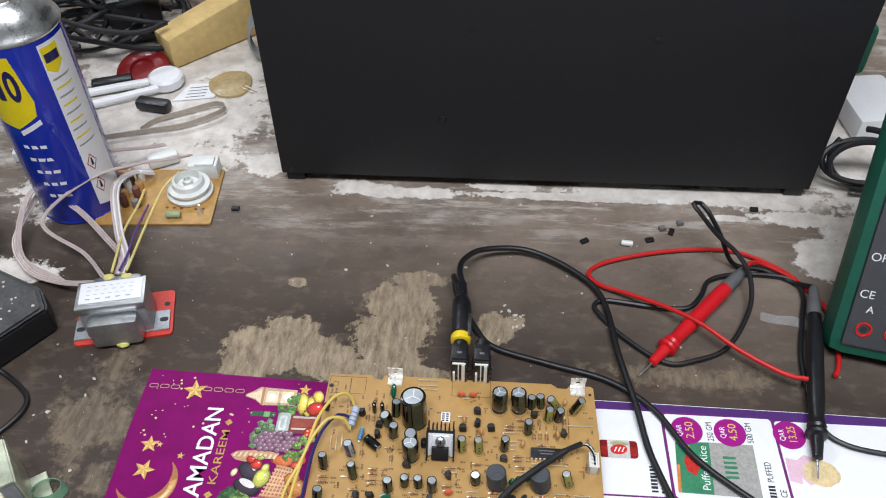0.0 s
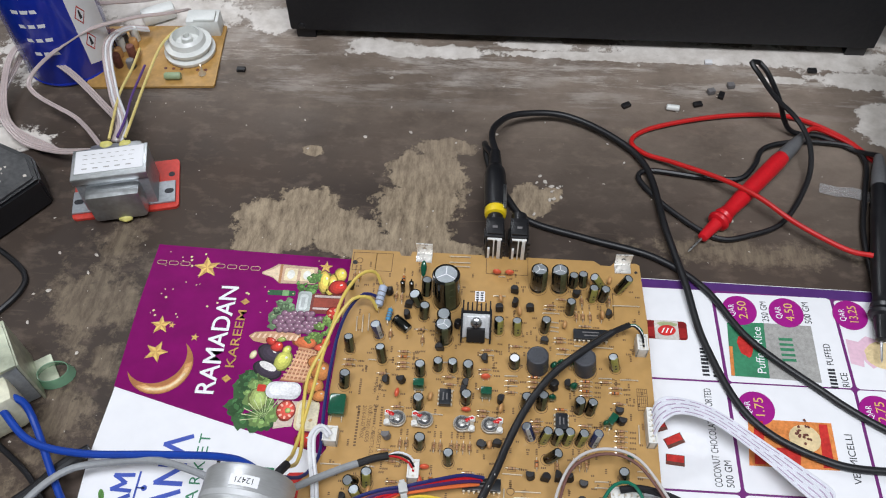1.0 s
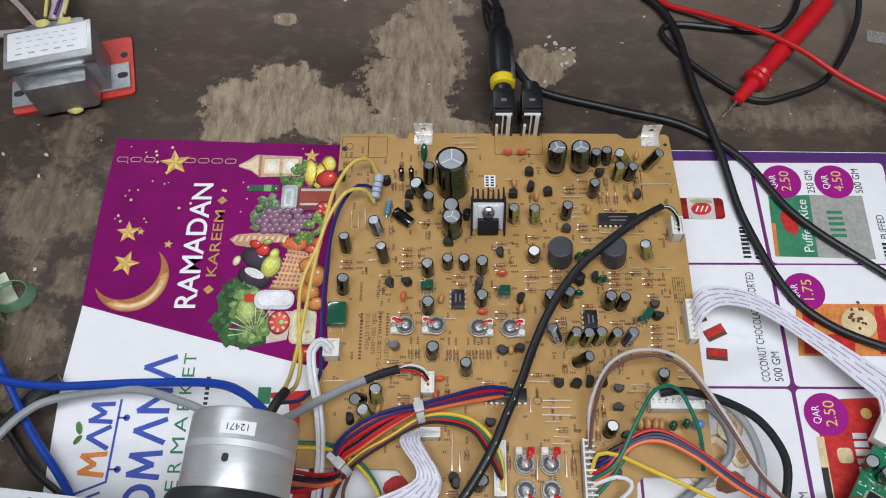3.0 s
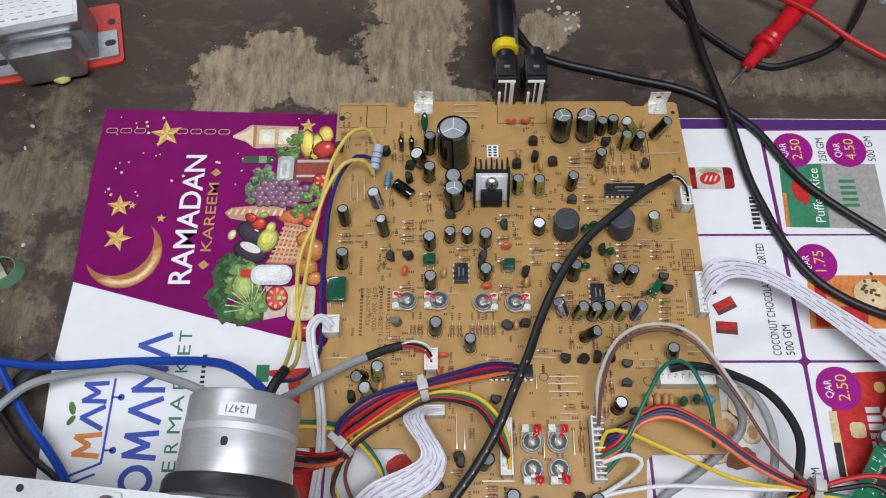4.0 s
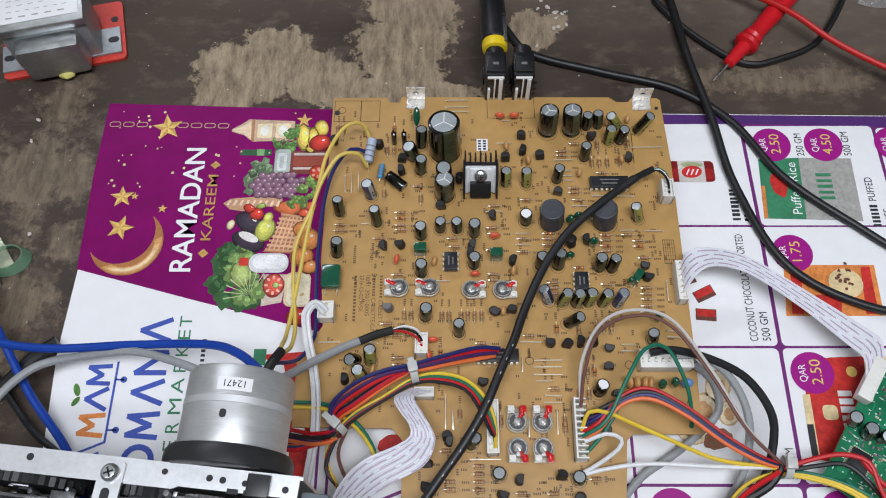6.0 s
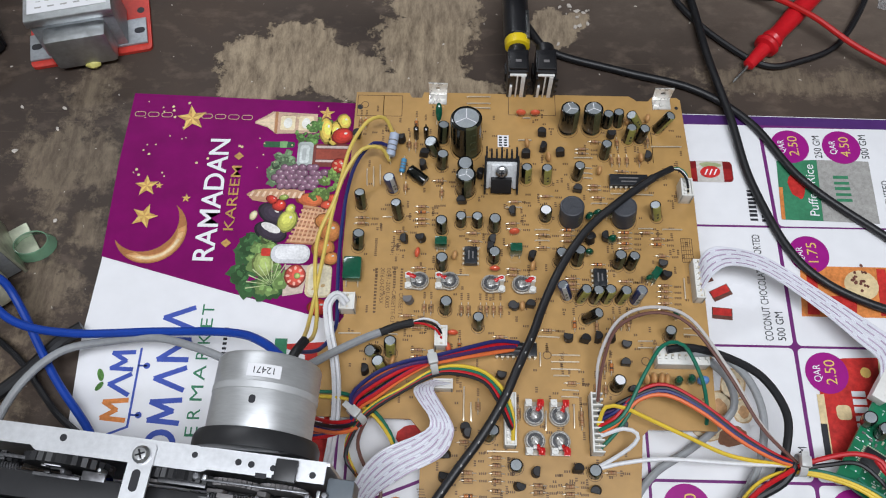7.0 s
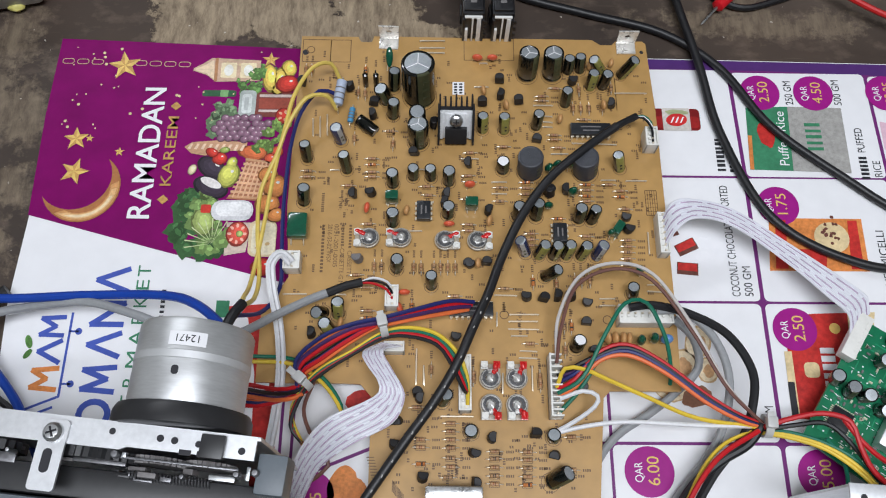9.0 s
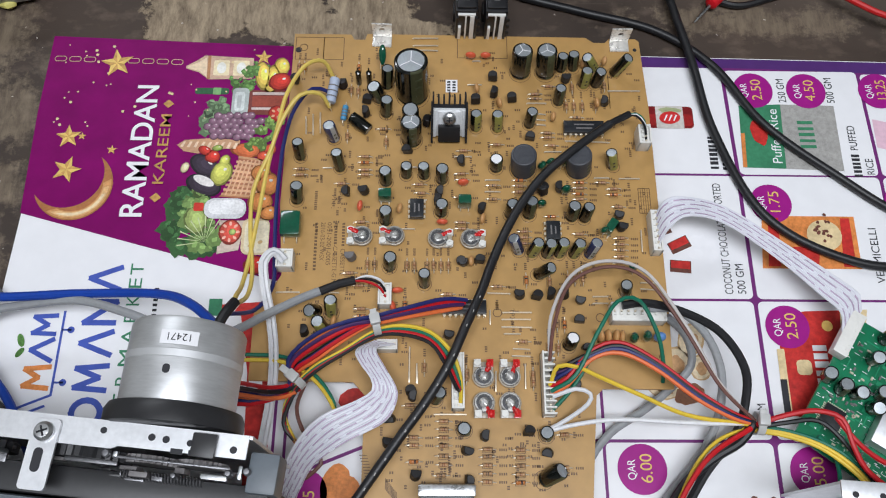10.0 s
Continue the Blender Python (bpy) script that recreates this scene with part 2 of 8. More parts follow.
    colour = mixed(maths("MULTIPLY", crust, 0.85), colour, mixed(ranged(noisy(70), 0.3, 0.7), (0.50, 0.45, 0.40), (0.82, 0.77, 0.72)))
    fleck = ranged(noisy(260, (1, 1, 1), 2, 0.5), 0.74, 0.76)
    colour = mixed(fleck, colour, (0.52, 0.47, 0.41))
    nt.links.new(colour, b.inputs["Base Color"])
    nt.links.new(ranged(wide, 0.3, 0.7, 0.5, 0.85), b.inputs["Roughness"])
    bp = nt.nodes.new("ShaderNodeBump")
    bp.inputs["Strength"].default_value, bp.inputs["Distance"].default_value = 0.6, 0.0006
    nt.links.new(maths("ADD", grain, maths("ADD", bare, pale)), bp.inputs["Height"])
    nt.links.new(bp.outputs[0], b.inputs["Normal"])
    return m


M_BENCH = bench_material()
M_PALE = material("pale_paint_residue", (0.62, 0.56, 0.50), 0.9, 0, 0.45, 70, 0.9)
M_WALL = material("room_paint", (0.72, 0.72, 0.70), 0.8, 0, 0.08, 3, 0.1)
M_FLOOR = material("floor_tile", (0.45, 0.43, 0.40), 0.5, 0, 0.12, 4, 0.1)
M_PAPER = material("glossy_paper", (0.80, 0.80, 0.82), 0.35, 0, 0.05, 20, 0.05, spec=0.25)
M_PURPLE = material("purple_print", (0.205, 0.002, 0.118), 0.5, 0, 0.3, 12, 0.05, spec=0.1)
M_INDIGO = material("indigo_print", (0.085, 0.030, 0.16), 0.35, 0, 0.15, 30, spec=0.25)
M_LINE = material("plum_print", (0.16, 0.025, 0.16), 0.4, 0, 0.1, 40, spec=0.25)
M_BADGE = material("magenta_print", (0.33, 0.012, 0.22), 0.35, 0, 0.1, 40, spec=0.25)
M_WHITE = material("white_print", (0.82, 0.82, 0.84), 0.4, 0, 0.05, 40, spec=0.25)
M_INK = material("black_print", (0.03, 0.03, 0.035), 0.45, 0, 0.1, 60, spec=0.25)
M_GOLD = material("gold_print", (0.58, 0.33, 0.10), 0.4, 0, 0.5, 120, spec=0.25)
M_YELLOWP = material("yellow_print", (0.80, 0.55, 0.16), 0.4, 0, 0.25, 80, spec=0.25)
M_BLUEP = material("blue_print", (0.06, 0.10, 0.42), 0.4, 0, 0.25, 60, spec=0.25)
M_GREENP = material("green_print", (0.05, 0.23, 0.12), 0.4, 0, 0.3, 90, spec=0.25)
M_LEAFP = material("leaf_print", (0.10, 0.24, 0.06), 0.4, 0, 0.75, 160, spec=0.25)
M_LIMEP = material("lime_print", (0.38, 0.50, 0.14), 0.4, 0, 0.4, 120, spec=0.25)
M_REDP = material("red_print", (0.55, 0.035, 0.03), 0.4, 0, 0.45, 90, spec=0.25)
M_ORANGEP = material("orange_print", (0.72, 0.25, 0.07), 0.4, 0, 0.4, 110, spec=0.25)
M_BROWNP = material("brown_print", (0.16, 0.06, 0.045), 0.4, 0, 0.5, 100, spec=0.25)
M_CREAMP = material("cream_print", (0.74, 0.58, 0.33), 0.4, 0, 0.3, 90, spec=0.25)
M_GREYP = material("grey_print", (0.38, 0.37, 0.35), 0.4, 0, 0.35, 500, spec=0.25)
M_BOARD = material("brown_paper_laminate", (0.450, 0.262, 0.086), 0.42, 0, 0.14, 30, 0.05, coat=0.25)
M_SILK = material("board_silkscreen", (0.135, 0.070, 0.028), 0.5, 0, 0.2, 300)
M_BLACK = material("black_plastic", (0.010, 0.010, 0.012), 0.38, 0, 0.3, 90, 0.12, rough_spread=0.1)
M_CABINET = material("black_powder_coat", (0.009, 0.009, 0.012), 0.65, 0, 0.3, 300, 0.35, rough_spread=0.1)
M_RUBBER = material("black_cable_rubber", (0.010, 0.010, 0.012), 0.45, 0, 0.3, 150, 0.15)
M_STEEL = material("bright_steel", (0.62, 0.63, 0.64), 0.32, 1.0, 0.2, 150, 0.15, rough_spread=0.12)
M_ZINC = material("zinc_plate", (0.55, 0.57, 0.58), 0.42, 1.0, 0.25, 60, 0.2, rough_spread=0.12)
M_CHASSIS = material("galvanised_chassis", (0.68, 0.69, 0.71), 0.45, 0.85, 0.15, 90, 0.03)
M_ALU = material("brushed_aluminium", (0.74, 0.75, 0.76), 0.42, 0.6, 0.15, 70, 0.1, stretch=(1, 8, 1), rough_spread=0.08)
M_TIN = material("tinned_wire", (0.80, 0.72, 0.58), 0.36, 0.6, 0.1, 200)

# ---- the room and the bench ----
def wall_box(name, c, s, mat, label, category):
    bm = bmesh.new()
    box(bm, c, s)
    return tagged(part(name, bm, mat, None, "", False), label, category, "", "structure")


wall_box("floor", (0, 300, -860), (5200, 5200, 60), M_FLOOR, "plain tiled workshop floor under the bench", "floor")
wall_box("ceiling", (0, 300, 1880), (5200, 5200, 60), M_WALL, "plain white painted workshop ceiling", "ceiling")
wall_box("wall_north", (0, 2850, 510), (5200, 80, 2680), M_WALL, "plain white painted workshop wall", "wall")
wall_box("wall_south", (0, -2250, 510), (5200, 80, 2680), M_WALL, "plain white painted workshop wall", "wall")
wall_box("wall_east", (2560, 300, 510), (80, 5020, 2680), M_WALL, "plain white painted workshop wall", "wall")
wall_box("wall_west", (-2560, 300, 510), (80, 5020, 2680), M_WALL, "plain white painted workshop wall", "wall")

bench = thing("workbench", 0, 0, 0, "old dark brown wooden workbench with a worn, scratched top", "workbench", kind="structure")
bm = bmesh.new()
box(bm, (0, 480, -12), (1700, 1300, 24), 2)
part("bench_top", bm, M_BENCH, bench)
for lx in (-800, 800):
    for ly in (-120, 1080):
        bm = bmesh.new()
        box(bm, (lx, ly, -427), (60, 60, 806), 2)
        part("leg", bm, M_BENCH, bench)


for k in range(46):
    x, y = (rnd.gauss(38, 7), rnd.gauss(404, 8)) if k < 14 else (rnd.uniform(-150, 300), rnd.uniform(430, 535)) if k < 38 else (rnd.uniform(-280, -220), rnd.uniform(260, 350))
    s = rnd.uniform(0.3, 1.1) * (1.8 if k < 4 else 1)
    bm = bmesh.new()
    slab(bm, disc(0, 0, s * 1.5, s, rnd.uniform(0, 180), 7, 0.35), 0, rnd.uniform(0.3, 0.9))
    ob = part("paint_chip", bm, M_PALE, None, "", False)
    ob.matrix_world = pose(x * MM, y * MM, 0.3 * MM)
    tagged(ob, "small white flake of paint lying on the bench", "paint chip", "paint chips on the bench")

# ---- leaflet under the board ----
leaflet = thing("leaflet", 0, 0, 0.3, "glossy printed supermarket leaflet lying open under the circuit board", "leaflet")
bm = bmesh.new()
slab(bm, [(-212, 345), (-213, 300), (-212, 245), (-214, 203), (-211, 142), (-206, 60), (-4, 50), (-2, 338), (-90, 340.5)], 0.0, 0.35)
left_page = part("left_page", bm, M_PAPER, leaflet, "white and purple page", False)
bm = bmesh.new()
slab(bm, [(0, 338), (92, 338), (246, 336), (292, 335), (294, 52), (0, 50)], 0.0, 0.45)
right_page = part("right_page", bm, M_PAPER, leaflet, "white page with a grid of offers", False)


def printed(name, outlines, mat, parent, z, label=""):
    bm = bmesh.new()
    for i, o in enumerate(outlines):
        flat(bm, o, z + 0.012 * (i % 12))
    bmesh.ops.triangulate(bm, faces=bm.faces[:])
    return part(name, bm, mat, parent, label, False)


def scatter(name, outlines, mat, parent, z):
    for i, o in enumerate(outlines):
        printed(name, [o], mat, parent, z + 0.01 * (i % 14))


def star(x, y, r, turn=0):
    return [(x + (r if k % 2 == 0 else r * 0.42) * math.cos(radians(turn + 36 * k)), y + (r if k % 2 == 0 else r * 0.42) * math.sin(radians(turn + 36 * k))) for k in range(10)]


def bars(name, n, x0, y0, w, length, gap, mat, parent, z, jitter=0.3):
    """Writing that stays unreadable: bars of letter size along +y."""
    out, y = [], y0
    step = length / n
    for k in range(n):
        s = step * (1 - gap) * rnd.uniform(1 - jitter, 1)
        out.append([(x0, y), (x0, y + s), (x0 - w, y + s), (x0 - w, y)])
        y += step
    scatter(name, out, mat, parent, z)


TONES = {}
rf = random.Random(5)


def tone(c):
    c = tuple(round(min(0.95, v), 3) for v in c)
    if c not in TONES:
        TONES[c] = material("food_print", c, 0.4, 0, 0.3, 140, spec=0.25)
    return TONES[c]


Z1, Z2, Z3, Z4, Z5 = 0.5, 0.65, 0.8, 0.95, 1.1
printed("purple_field", [[(-212.4, 345.5), (-213.5, 300), (-212.5, 246), (-150, 229), (-91, 213.5), (-30, 197), (-30, 338.9), (-90, 341.2)]], M_PURPLE, left_page, Z1)
lettering("greeting", "RAMADAN", 15, -155.3, 243.5, Z4, 90, M_WHITE, left_page, 73, 0.16)
lettering("greeting", "KAREEM", 7.6, -147.0, 261, Z4, 90, M_GOLD, left_page, 39, 0.04)
printed("diamond", [[(-152.5, 254.5), (-149.7, 252), (-147, 254.5), (-149.7, 257)]], M_GOLD, left_page, Z4)
printed("diamond", [[(-152, 306), (-149.3, 303.6), (-146.6, 306), (-149.3, 308.4)]], M_GOLD, left_page, Z4)
for sx, sy, sr, st in ((-178, 329.5, 8.6, 100), (-196, 287, 6.6, 96), (-194.3, 269, 7.4, 75), (-174, 280, 2.6, 90), (-189.5, 287.3, 2.2, 90), (-104, 334, 4.5, 90)):
    o = printed("star", [star(sx, sy, sr, st)], M_GOLD, left_page, Z3, "golden star")
    printed("facet", [[(sx, sy), star(sx, sy, sr, st)[k], star(sx, sy, sr, st)[k - 1]] for k in range(0, 10, 2)], M_YELLOWP, o, Z3 + 0.08)
MO, MI = Vector((-189.5, 261.0)), Vector((-193.4, 266.5))
RO, RI = 18.6, 17.7
md = (MI - MO).length
ma = (RO * RO - RI * RI + md * md) / (2 * md)
mdir = (MI - MO).normalized()
ang_o = math.acos(ma / RO)
base_o = math.atan2(mdir.y, mdir.x)
ang_i = math.pi - math.acos((md - ma) / RI)
moon = [(MO.x + RO * math.cos(base_o + ang_o + (2 * math.pi - 2 * ang_o) * k / 26), MO.y + RO * math.sin(base_o + ang_o + (2 * math.pi - 2 * ang_o) * k / 26)) for k in range(27)]
moon += [(MI.x + RI * math.cos(base_o - ang_i - (2 * math.pi - 2 * ang_i) * k / 24), MI.y + RI * math.sin(base_o - ang_i - (2 * math.pi - 2 * ang_i) * k / 24)) for k in range(1, 24)]
o = printed("crescent_moon", [moon], tone((0.42, 0.17, 0.06)), left_page, Z3, "golden crescent moon")
for k, (ra, rb, q0, q1, c) in enumerate(((17.9, 14.0, -128, 14, (0.62, 0.31, 0.12)), (17.0, 14.6, -122, 4, (0.78, 0.48, 0.22)), (16.4, 15.0, -112, -10, (0.90, 0.68, 0.42)))):
    printed("gleam", [[(MO.x + ra * math.cos(radians(q)), MO.y + ra * math.sin(radians(q))) for q in range(q0, q1, 6)] + [(MO.x + rb * math.cos(radians(q)), MO.y + rb * math.sin(radians(q))) for q in range(q1 - 10, q0 + 8, -6)]], tone(c), o, Z3 + 0.06 * (k + 1))
for k in range(9):
    cx = -207 + k * 7.4
    if abs(cx + 178) < 7:
        continue
    ring = rounded(cx - 2.9, 329.8 - (cx + 207) * 0.02 + 0.6, cx + 2.9, 333.2 - (cx + 207) * 0.02, 1.3, 3)
    bm = bmesh.new()
    tube(bm, [(x, y, Z2 + 0.1) for x, y in ring + ring[:1]], 0.19, 4, 3)
    part("chain_link", bm, M_CREAMP, left_page)
printed("sparkles", [disc(rnd.uniform(-208, -108), rnd.uniform(292, 340), rnd.choice((0.4, 0.5, 0.8)), n=8) for k in range(46)], M_CREAMP, left_page, Z2)
# printed food, each piece in four tones from rim to heart
L3 = left_page


def food(name, x, y, rx, ry, turn, colour, z, light=(0.3, 0.3), rough=0.04, gleam=True, n=22):
    """A rounded piece of produce: rim, body, bright side and gleam, the bright side towards (dx, dy)."""
    ob = printed(name, [disc(x, y, rx, ry, turn, n, rough)], tone([v * 0.30 for v in colour]), L3, z)
    for k, (f, g) in enumerate(((0.88, 0.75), (0.68, 1.0), (0.44, 1.32))):
        printed("tone", [disc(x + light[0] * rx * (1 - f), y + light[1] * ry * (1 - f), rx * f, ry * f, turn, n, rough)], tone([v * g for v in colour]), ob, z + 0.03 * (k + 1))
    if gleam:
        printed("gleam", [disc(x + 0.3 * rx, y + 0.32 * ry, rx * 0.16, ry * 0.12, turn, 9)], tone((0.86, 0.84, 0.78)), ob, z + 0.13)
    return ob


def leaves(name, spots, size, colour, z, n):
    """Ragged leaves with lighter hearts heaped over an area of ellipses."""
    for k in range(n):
        cx, cy, ax, ay = spots[k % len(spots)]
        q, d = rf.uniform(0, 6.283), rf.random() ** 0.5
        x, y, r = cx + ax * d * math.cos(q), cy + ay * d * math.sin(q), size * rf.uniform(0.6, 1.25)
        g = rf.uniform(0.35, 1.0)
        o = printed(name, [disc(x, y, r, r * rf.uniform(0.6, 1), rf.uniform(0, 180), 13, 0.28)], tone([round(v * round(g * 4) / 4, 3) for v in colour]), L3, z + 0.0022 * k)
        printed("leaf_heart", [disc(x + 0.2 * r, y + 0.25 * r, r * 0.5, r * 0.34, rf.uniform(0, 180), 9, 0.3)], tone([round(v * (0.6 + round(g * 4) / 4), 3) for v in colour]), o, z + 0.0022 * k + 0.0011)


GREEN, DEEP, LIME = (0.13, 0.27, 0.07), (0.055, 0.15, 0.05), (0.40, 0.50, 0.16)
RED, ORANGE, YEL, CREAM = (0.60, 0.045, 0.03), (0.72, 0.27, 0.08), (0.85, 0.62, 0.12), (0.80, 0.66, 0.42)
# lantern
o = printed("lantern", [[(-143, 328.4), (-138, 331.6), (-134, 334.8), (-109, 333.6), (-109, 321.4), (-131, 320.6), (-136, 324.6), (-143, 327)]], tone((0.62, 0.42, 0.30)), L3, Z2)
printed("lantern_roof", [[(-142, 328.2), (-137, 330.6), (-133, 333.6), (-132, 321.8), (-136, 325.4), (-142, 327.2)]], tone((0.82, 0.64, 0.44)), o, Z2 + 0.05)
for x0, y0, x1, y1 in ((-129, 323, -121, 332), (-119, 323, -111, 332)):
    printed("lantern_glass", [rounded(x0, y0, x1, y1, 0.8)], tone((0.90, 0.74, 0.48)), o, Z2 + 0.06)
    printed("lantern_flame", [disc((x0 + x1) / 2, (y0 + y1) / 2, 2.4, 3.4, 0, 14)], tone((0.94, 0.90, 0.80)), o, Z2 + 0.1)
printed("lantern_rim", [[(-132, 320.8), (-130.4, 320.8), (-130.8, 334.8), (-132.4, 334.6)]], tone((0.45, 0.22, 0.10)), o, Z2 + 0.08)
# bottle and greens
o = printed("bottle", [rounded(-137, 312, -120, 315.6, 1.2)], tone((0.03, 0.12, 0.05)), L3, Z2)
printed("bottle_label", [rounded(-128, 311.8, -124, 315.8, 0.4)], tone((0.20, 0.40, 0.16)), o, Z2 + 0.06)
leaves("broccoli_floret", ((-125, 303, 7, 6), (-128, 296, 4, 6)), 2.6, (0.16, 0.25, 0.13), Z2, 44)
leaves("parsley_leaf", ((-112, 322, 8, 6), (-106, 326, 5, 5), (-114, 317, 5, 4)), 1.9, GREEN, Z2 + 0.06, 70)
for x, y, a in ((-103.6, 323, 8), (-98.8, 321, -6), (-94.4, 328.6, 0)):
    food("yellow_pepper", x, y, 4.0, 8.6 if a else 5.4, a, YEL, Z3, (0.3, 0.2))
food("red_pepper", -94.6, 319.6, 6.0, 5.2, 15, RED, Z4)
# jam jar
o = printed("jam_jar", [rounded(-112, 300.4, -90, 314.6, 1.4)], tone((0.20, 0.05, 0.04)), L3, Z3)
printed("jar_light", [rounded(-108, 311.8, -90.6, 313.4, 0.4)], tone((0.62, 0.50, 0.46)), o, Z3 + 0.06)
printed("jar_light", [rounded(-108, 303.2, -92, 304.6, 0.4)], tone((0.62, 0.50, 0.46)), o, Z3 + 0.06)
printed("jam", [rounded(-108, 305.2, -91, 311.2, 0.8)], tone((0.34, 0.07, 0.045)), o, Z3 + 0.06)
o = printed("jar_lid", [rounded(-118, 300.6, -109.6, 315.6, 2.2)], tone((0.44, 0.48, 0.46)), L3, Z4)
printed("lid_light", [rounded(-116.6, 302.4, -111.6, 313.4, 1.4)], tone((0.68, 0.72, 0.70)), o, Z4 + 0.05)
printed("lid_ring", [rounded(-115.4, 304, -113.2, 311.6, 0.8)], tone((0.50, 0.53, 0.52)), o, Z4 + 0.08)
# grapes
for j in range(5):
    for i in range(8):
        x, y = -128 + 3.4 * i + 1.7 * (j % 2) + rf.uniform(-0.7, 0.7), 288 + 2.8 * j + rf.uniform(-0.6, 0.6)
        if ((x + 116) / 14.5) ** 2 + ((y - 293.6) / 7.6) ** 2 < 1.05:
            food("grape", x, y, 2.3, 2.2, 0, (0.25, 0.13, 0.19), Z4 + 0.004 * ((i * 7 + j * 3) % 13), (0.35, 0.35), 0, True, 12)
leaves("lettuce_leaf", ((-100, 289, 5, 7), (-96, 296, 4, 4), (-104, 283, 4, 4)), 2.0, (0.22, 0.36, 0.09), Z4, 44)
food("tomato", -95, 301, 4.4, 4.8, 0, RED, Z4)
for k in range(5):
    printed("tomato_seed", [disc(-95 + 2.2 * math.cos(1.257 * k), 301 + 2.4 * math.sin(1.257 * k), 1.0, 0.7, 72 * k, 9)], tone((0.80, 0.42, 0.26)), L3, Z5 + 0.12)
# wicker handle with its weave, peppers, aubergine, pear
o = printed("basket_handle", [[(-142.6, 283), (-139, 285.8), (-126, 287), (-112, 286), (-112, 281.4), (-124, 281), (-132, 278.4), (-139, 279.6)]], tone((0.60, 0.34, 0.20)), L3, Z3)
for k in range(9):
    printed("weave", [[(-141 + 3.2 * k, 282.2 - 0.1 * k), (-139.6 + 3.2 * k, 285 - 0.05 * k), (-138.4 + 3.2 * k, 285 - 0.05 * k), (-139.6 + 3.2 * k, 281.8 - 0.1 * k)]], tone((0.84, 0.62, 0.44)), o, Z3 + 0.05)
food("orange_cloth", -108.6, 280.4, 7.4, 4.2, -6, (0.70, 0.17, 0.06), Z3, rough=0.08, gleam=False)
food("chilli", -124.6, 276.8, 3.8, 3.6, 0, RED, Z4)
food("chilli", -128.6, 280, 3.6, 2.4, -30, RED, Z4)
food("pepper_stalk", -122.6, 281.4, 2.6, 1.7, 10, (0.34, 0.42, 0.10), Z5)
food("aubergine", -128, 271.6, 8.4, 5.2, -35, (0.05, 0.035, 0.055), Z3, rough=0.02)
food("aubergine", -127.6, 261.4, 9.0, 5.6, -22, (0.05, 0.035, 0.055), Z4, rough=0.02)
printed("aubergine_cut", [disc(-127.6, 263.6, 5.6, 2.3, -25, 18)], tone((0.80, 0.76, 0.74)), L3, Z4 + 0.16)
food("aubergine_end", -137.4, 270.6, 2.0, 3.0, -20, CREAM, Z4 + 0.02)
food("pear", -119.4, 267.6, 5.2, 6.8, -18, (0.62, 0.62, 0.13), Z5, (-0.2, 0.25))
food("pear", -118.4, 274.2, 2.6, 3.6, -12, (0.62, 0.62, 0.13), Z5 + 0.01, (-0.2, 0.25))
# basket
basket = printed("basket", [[(-119.6, 255.2), (-114, 263), (-111.6, 277.4), (-98.2, 274.4), (-103, 254.2)]], tone((0.42, 0.17, 0.09)), L3, Z4)
for k in range(9):
    f = k / 8
    a, c = (-118.6 + 6.6 * f, 256 + 20 * f), (-103.6 + 5 * f, 255 + 19 * f)
    printed("weave", [[a, c, (c[0] + 0.1, c[1] + 1.25), (a[0] + 0.1, a[1] + 1.25)]], tone((0.78, 0.46, 0.26) if k % 2 else (0.62, 0.34, 0.18)), basket, Z4 + 0.05)
for k in range(7):
    x = -117 + 2.4 * k
    printed("weave", [[(x, 256), (x + 0.8, 256), (x + 6.4 - 0.5 * k, 275), (x + 5.6 - 0.5 * k, 275)]], tone((0.74, 0.44, 0.27)), basket, Z4 + 0.09)
for x, y, rx, ry in ((-97, 262, 5.8, 6.6), (-100.4, 268, 5, 4.6), (-99.6, 252.6, 6, 5.4), (-95.6, 247, 4.4, 4)):
    food("orange_fruit", x, y, rx, ry, 0, ORANGE, Z5)
for x, y in ((-97, 281), (-100, 277)):
    food("tomato", x, y, 3.2, 3, 0, (0.70, 0.10, 0.05), Z4 + 0.02)
# cabbage: dark outer leaves, light heart, pale veins
leaves("cabbage_leaf", ((-137, 255, 6, 5), (-137, 240, 6, 12), (-126, 231, 8, 6), (-131, 250, 6, 5)), 4.2, DEEP, Z2, 60)
leaves("cabbage_leaf", ((-131, 246, 6, 8), (-122, 240, 8, 8), (-124, 233, 8, 5)), 3.0, (0.20, 0.32, 0.10), Z3, 44)
food("cabbage_heart", -129.6, 243, 5.4, 7.0, 15, LIME, Z4, (0.3, 0.2), 0.09, False)
for k in range(9):
    q = radians(60 + 16 * k)
    printed("leaf_vein", [[(-124, 232), (-124 + 13 * math.cos(q), 232 + 13 * math.sin(q)), (-124 + 13 * math.cos(q + 0.05), 232 + 13 * math.sin(q + 0.05))]], tone((0.58, 0.66, 0.36)), L3, Z4 + 0.14)
leaves("cabbage_leaf", ((-129, 258, 3, 3), (-127, 252, 3, 2)), 2.4, (0.26, 0.40, 0.12), Z4, 14)
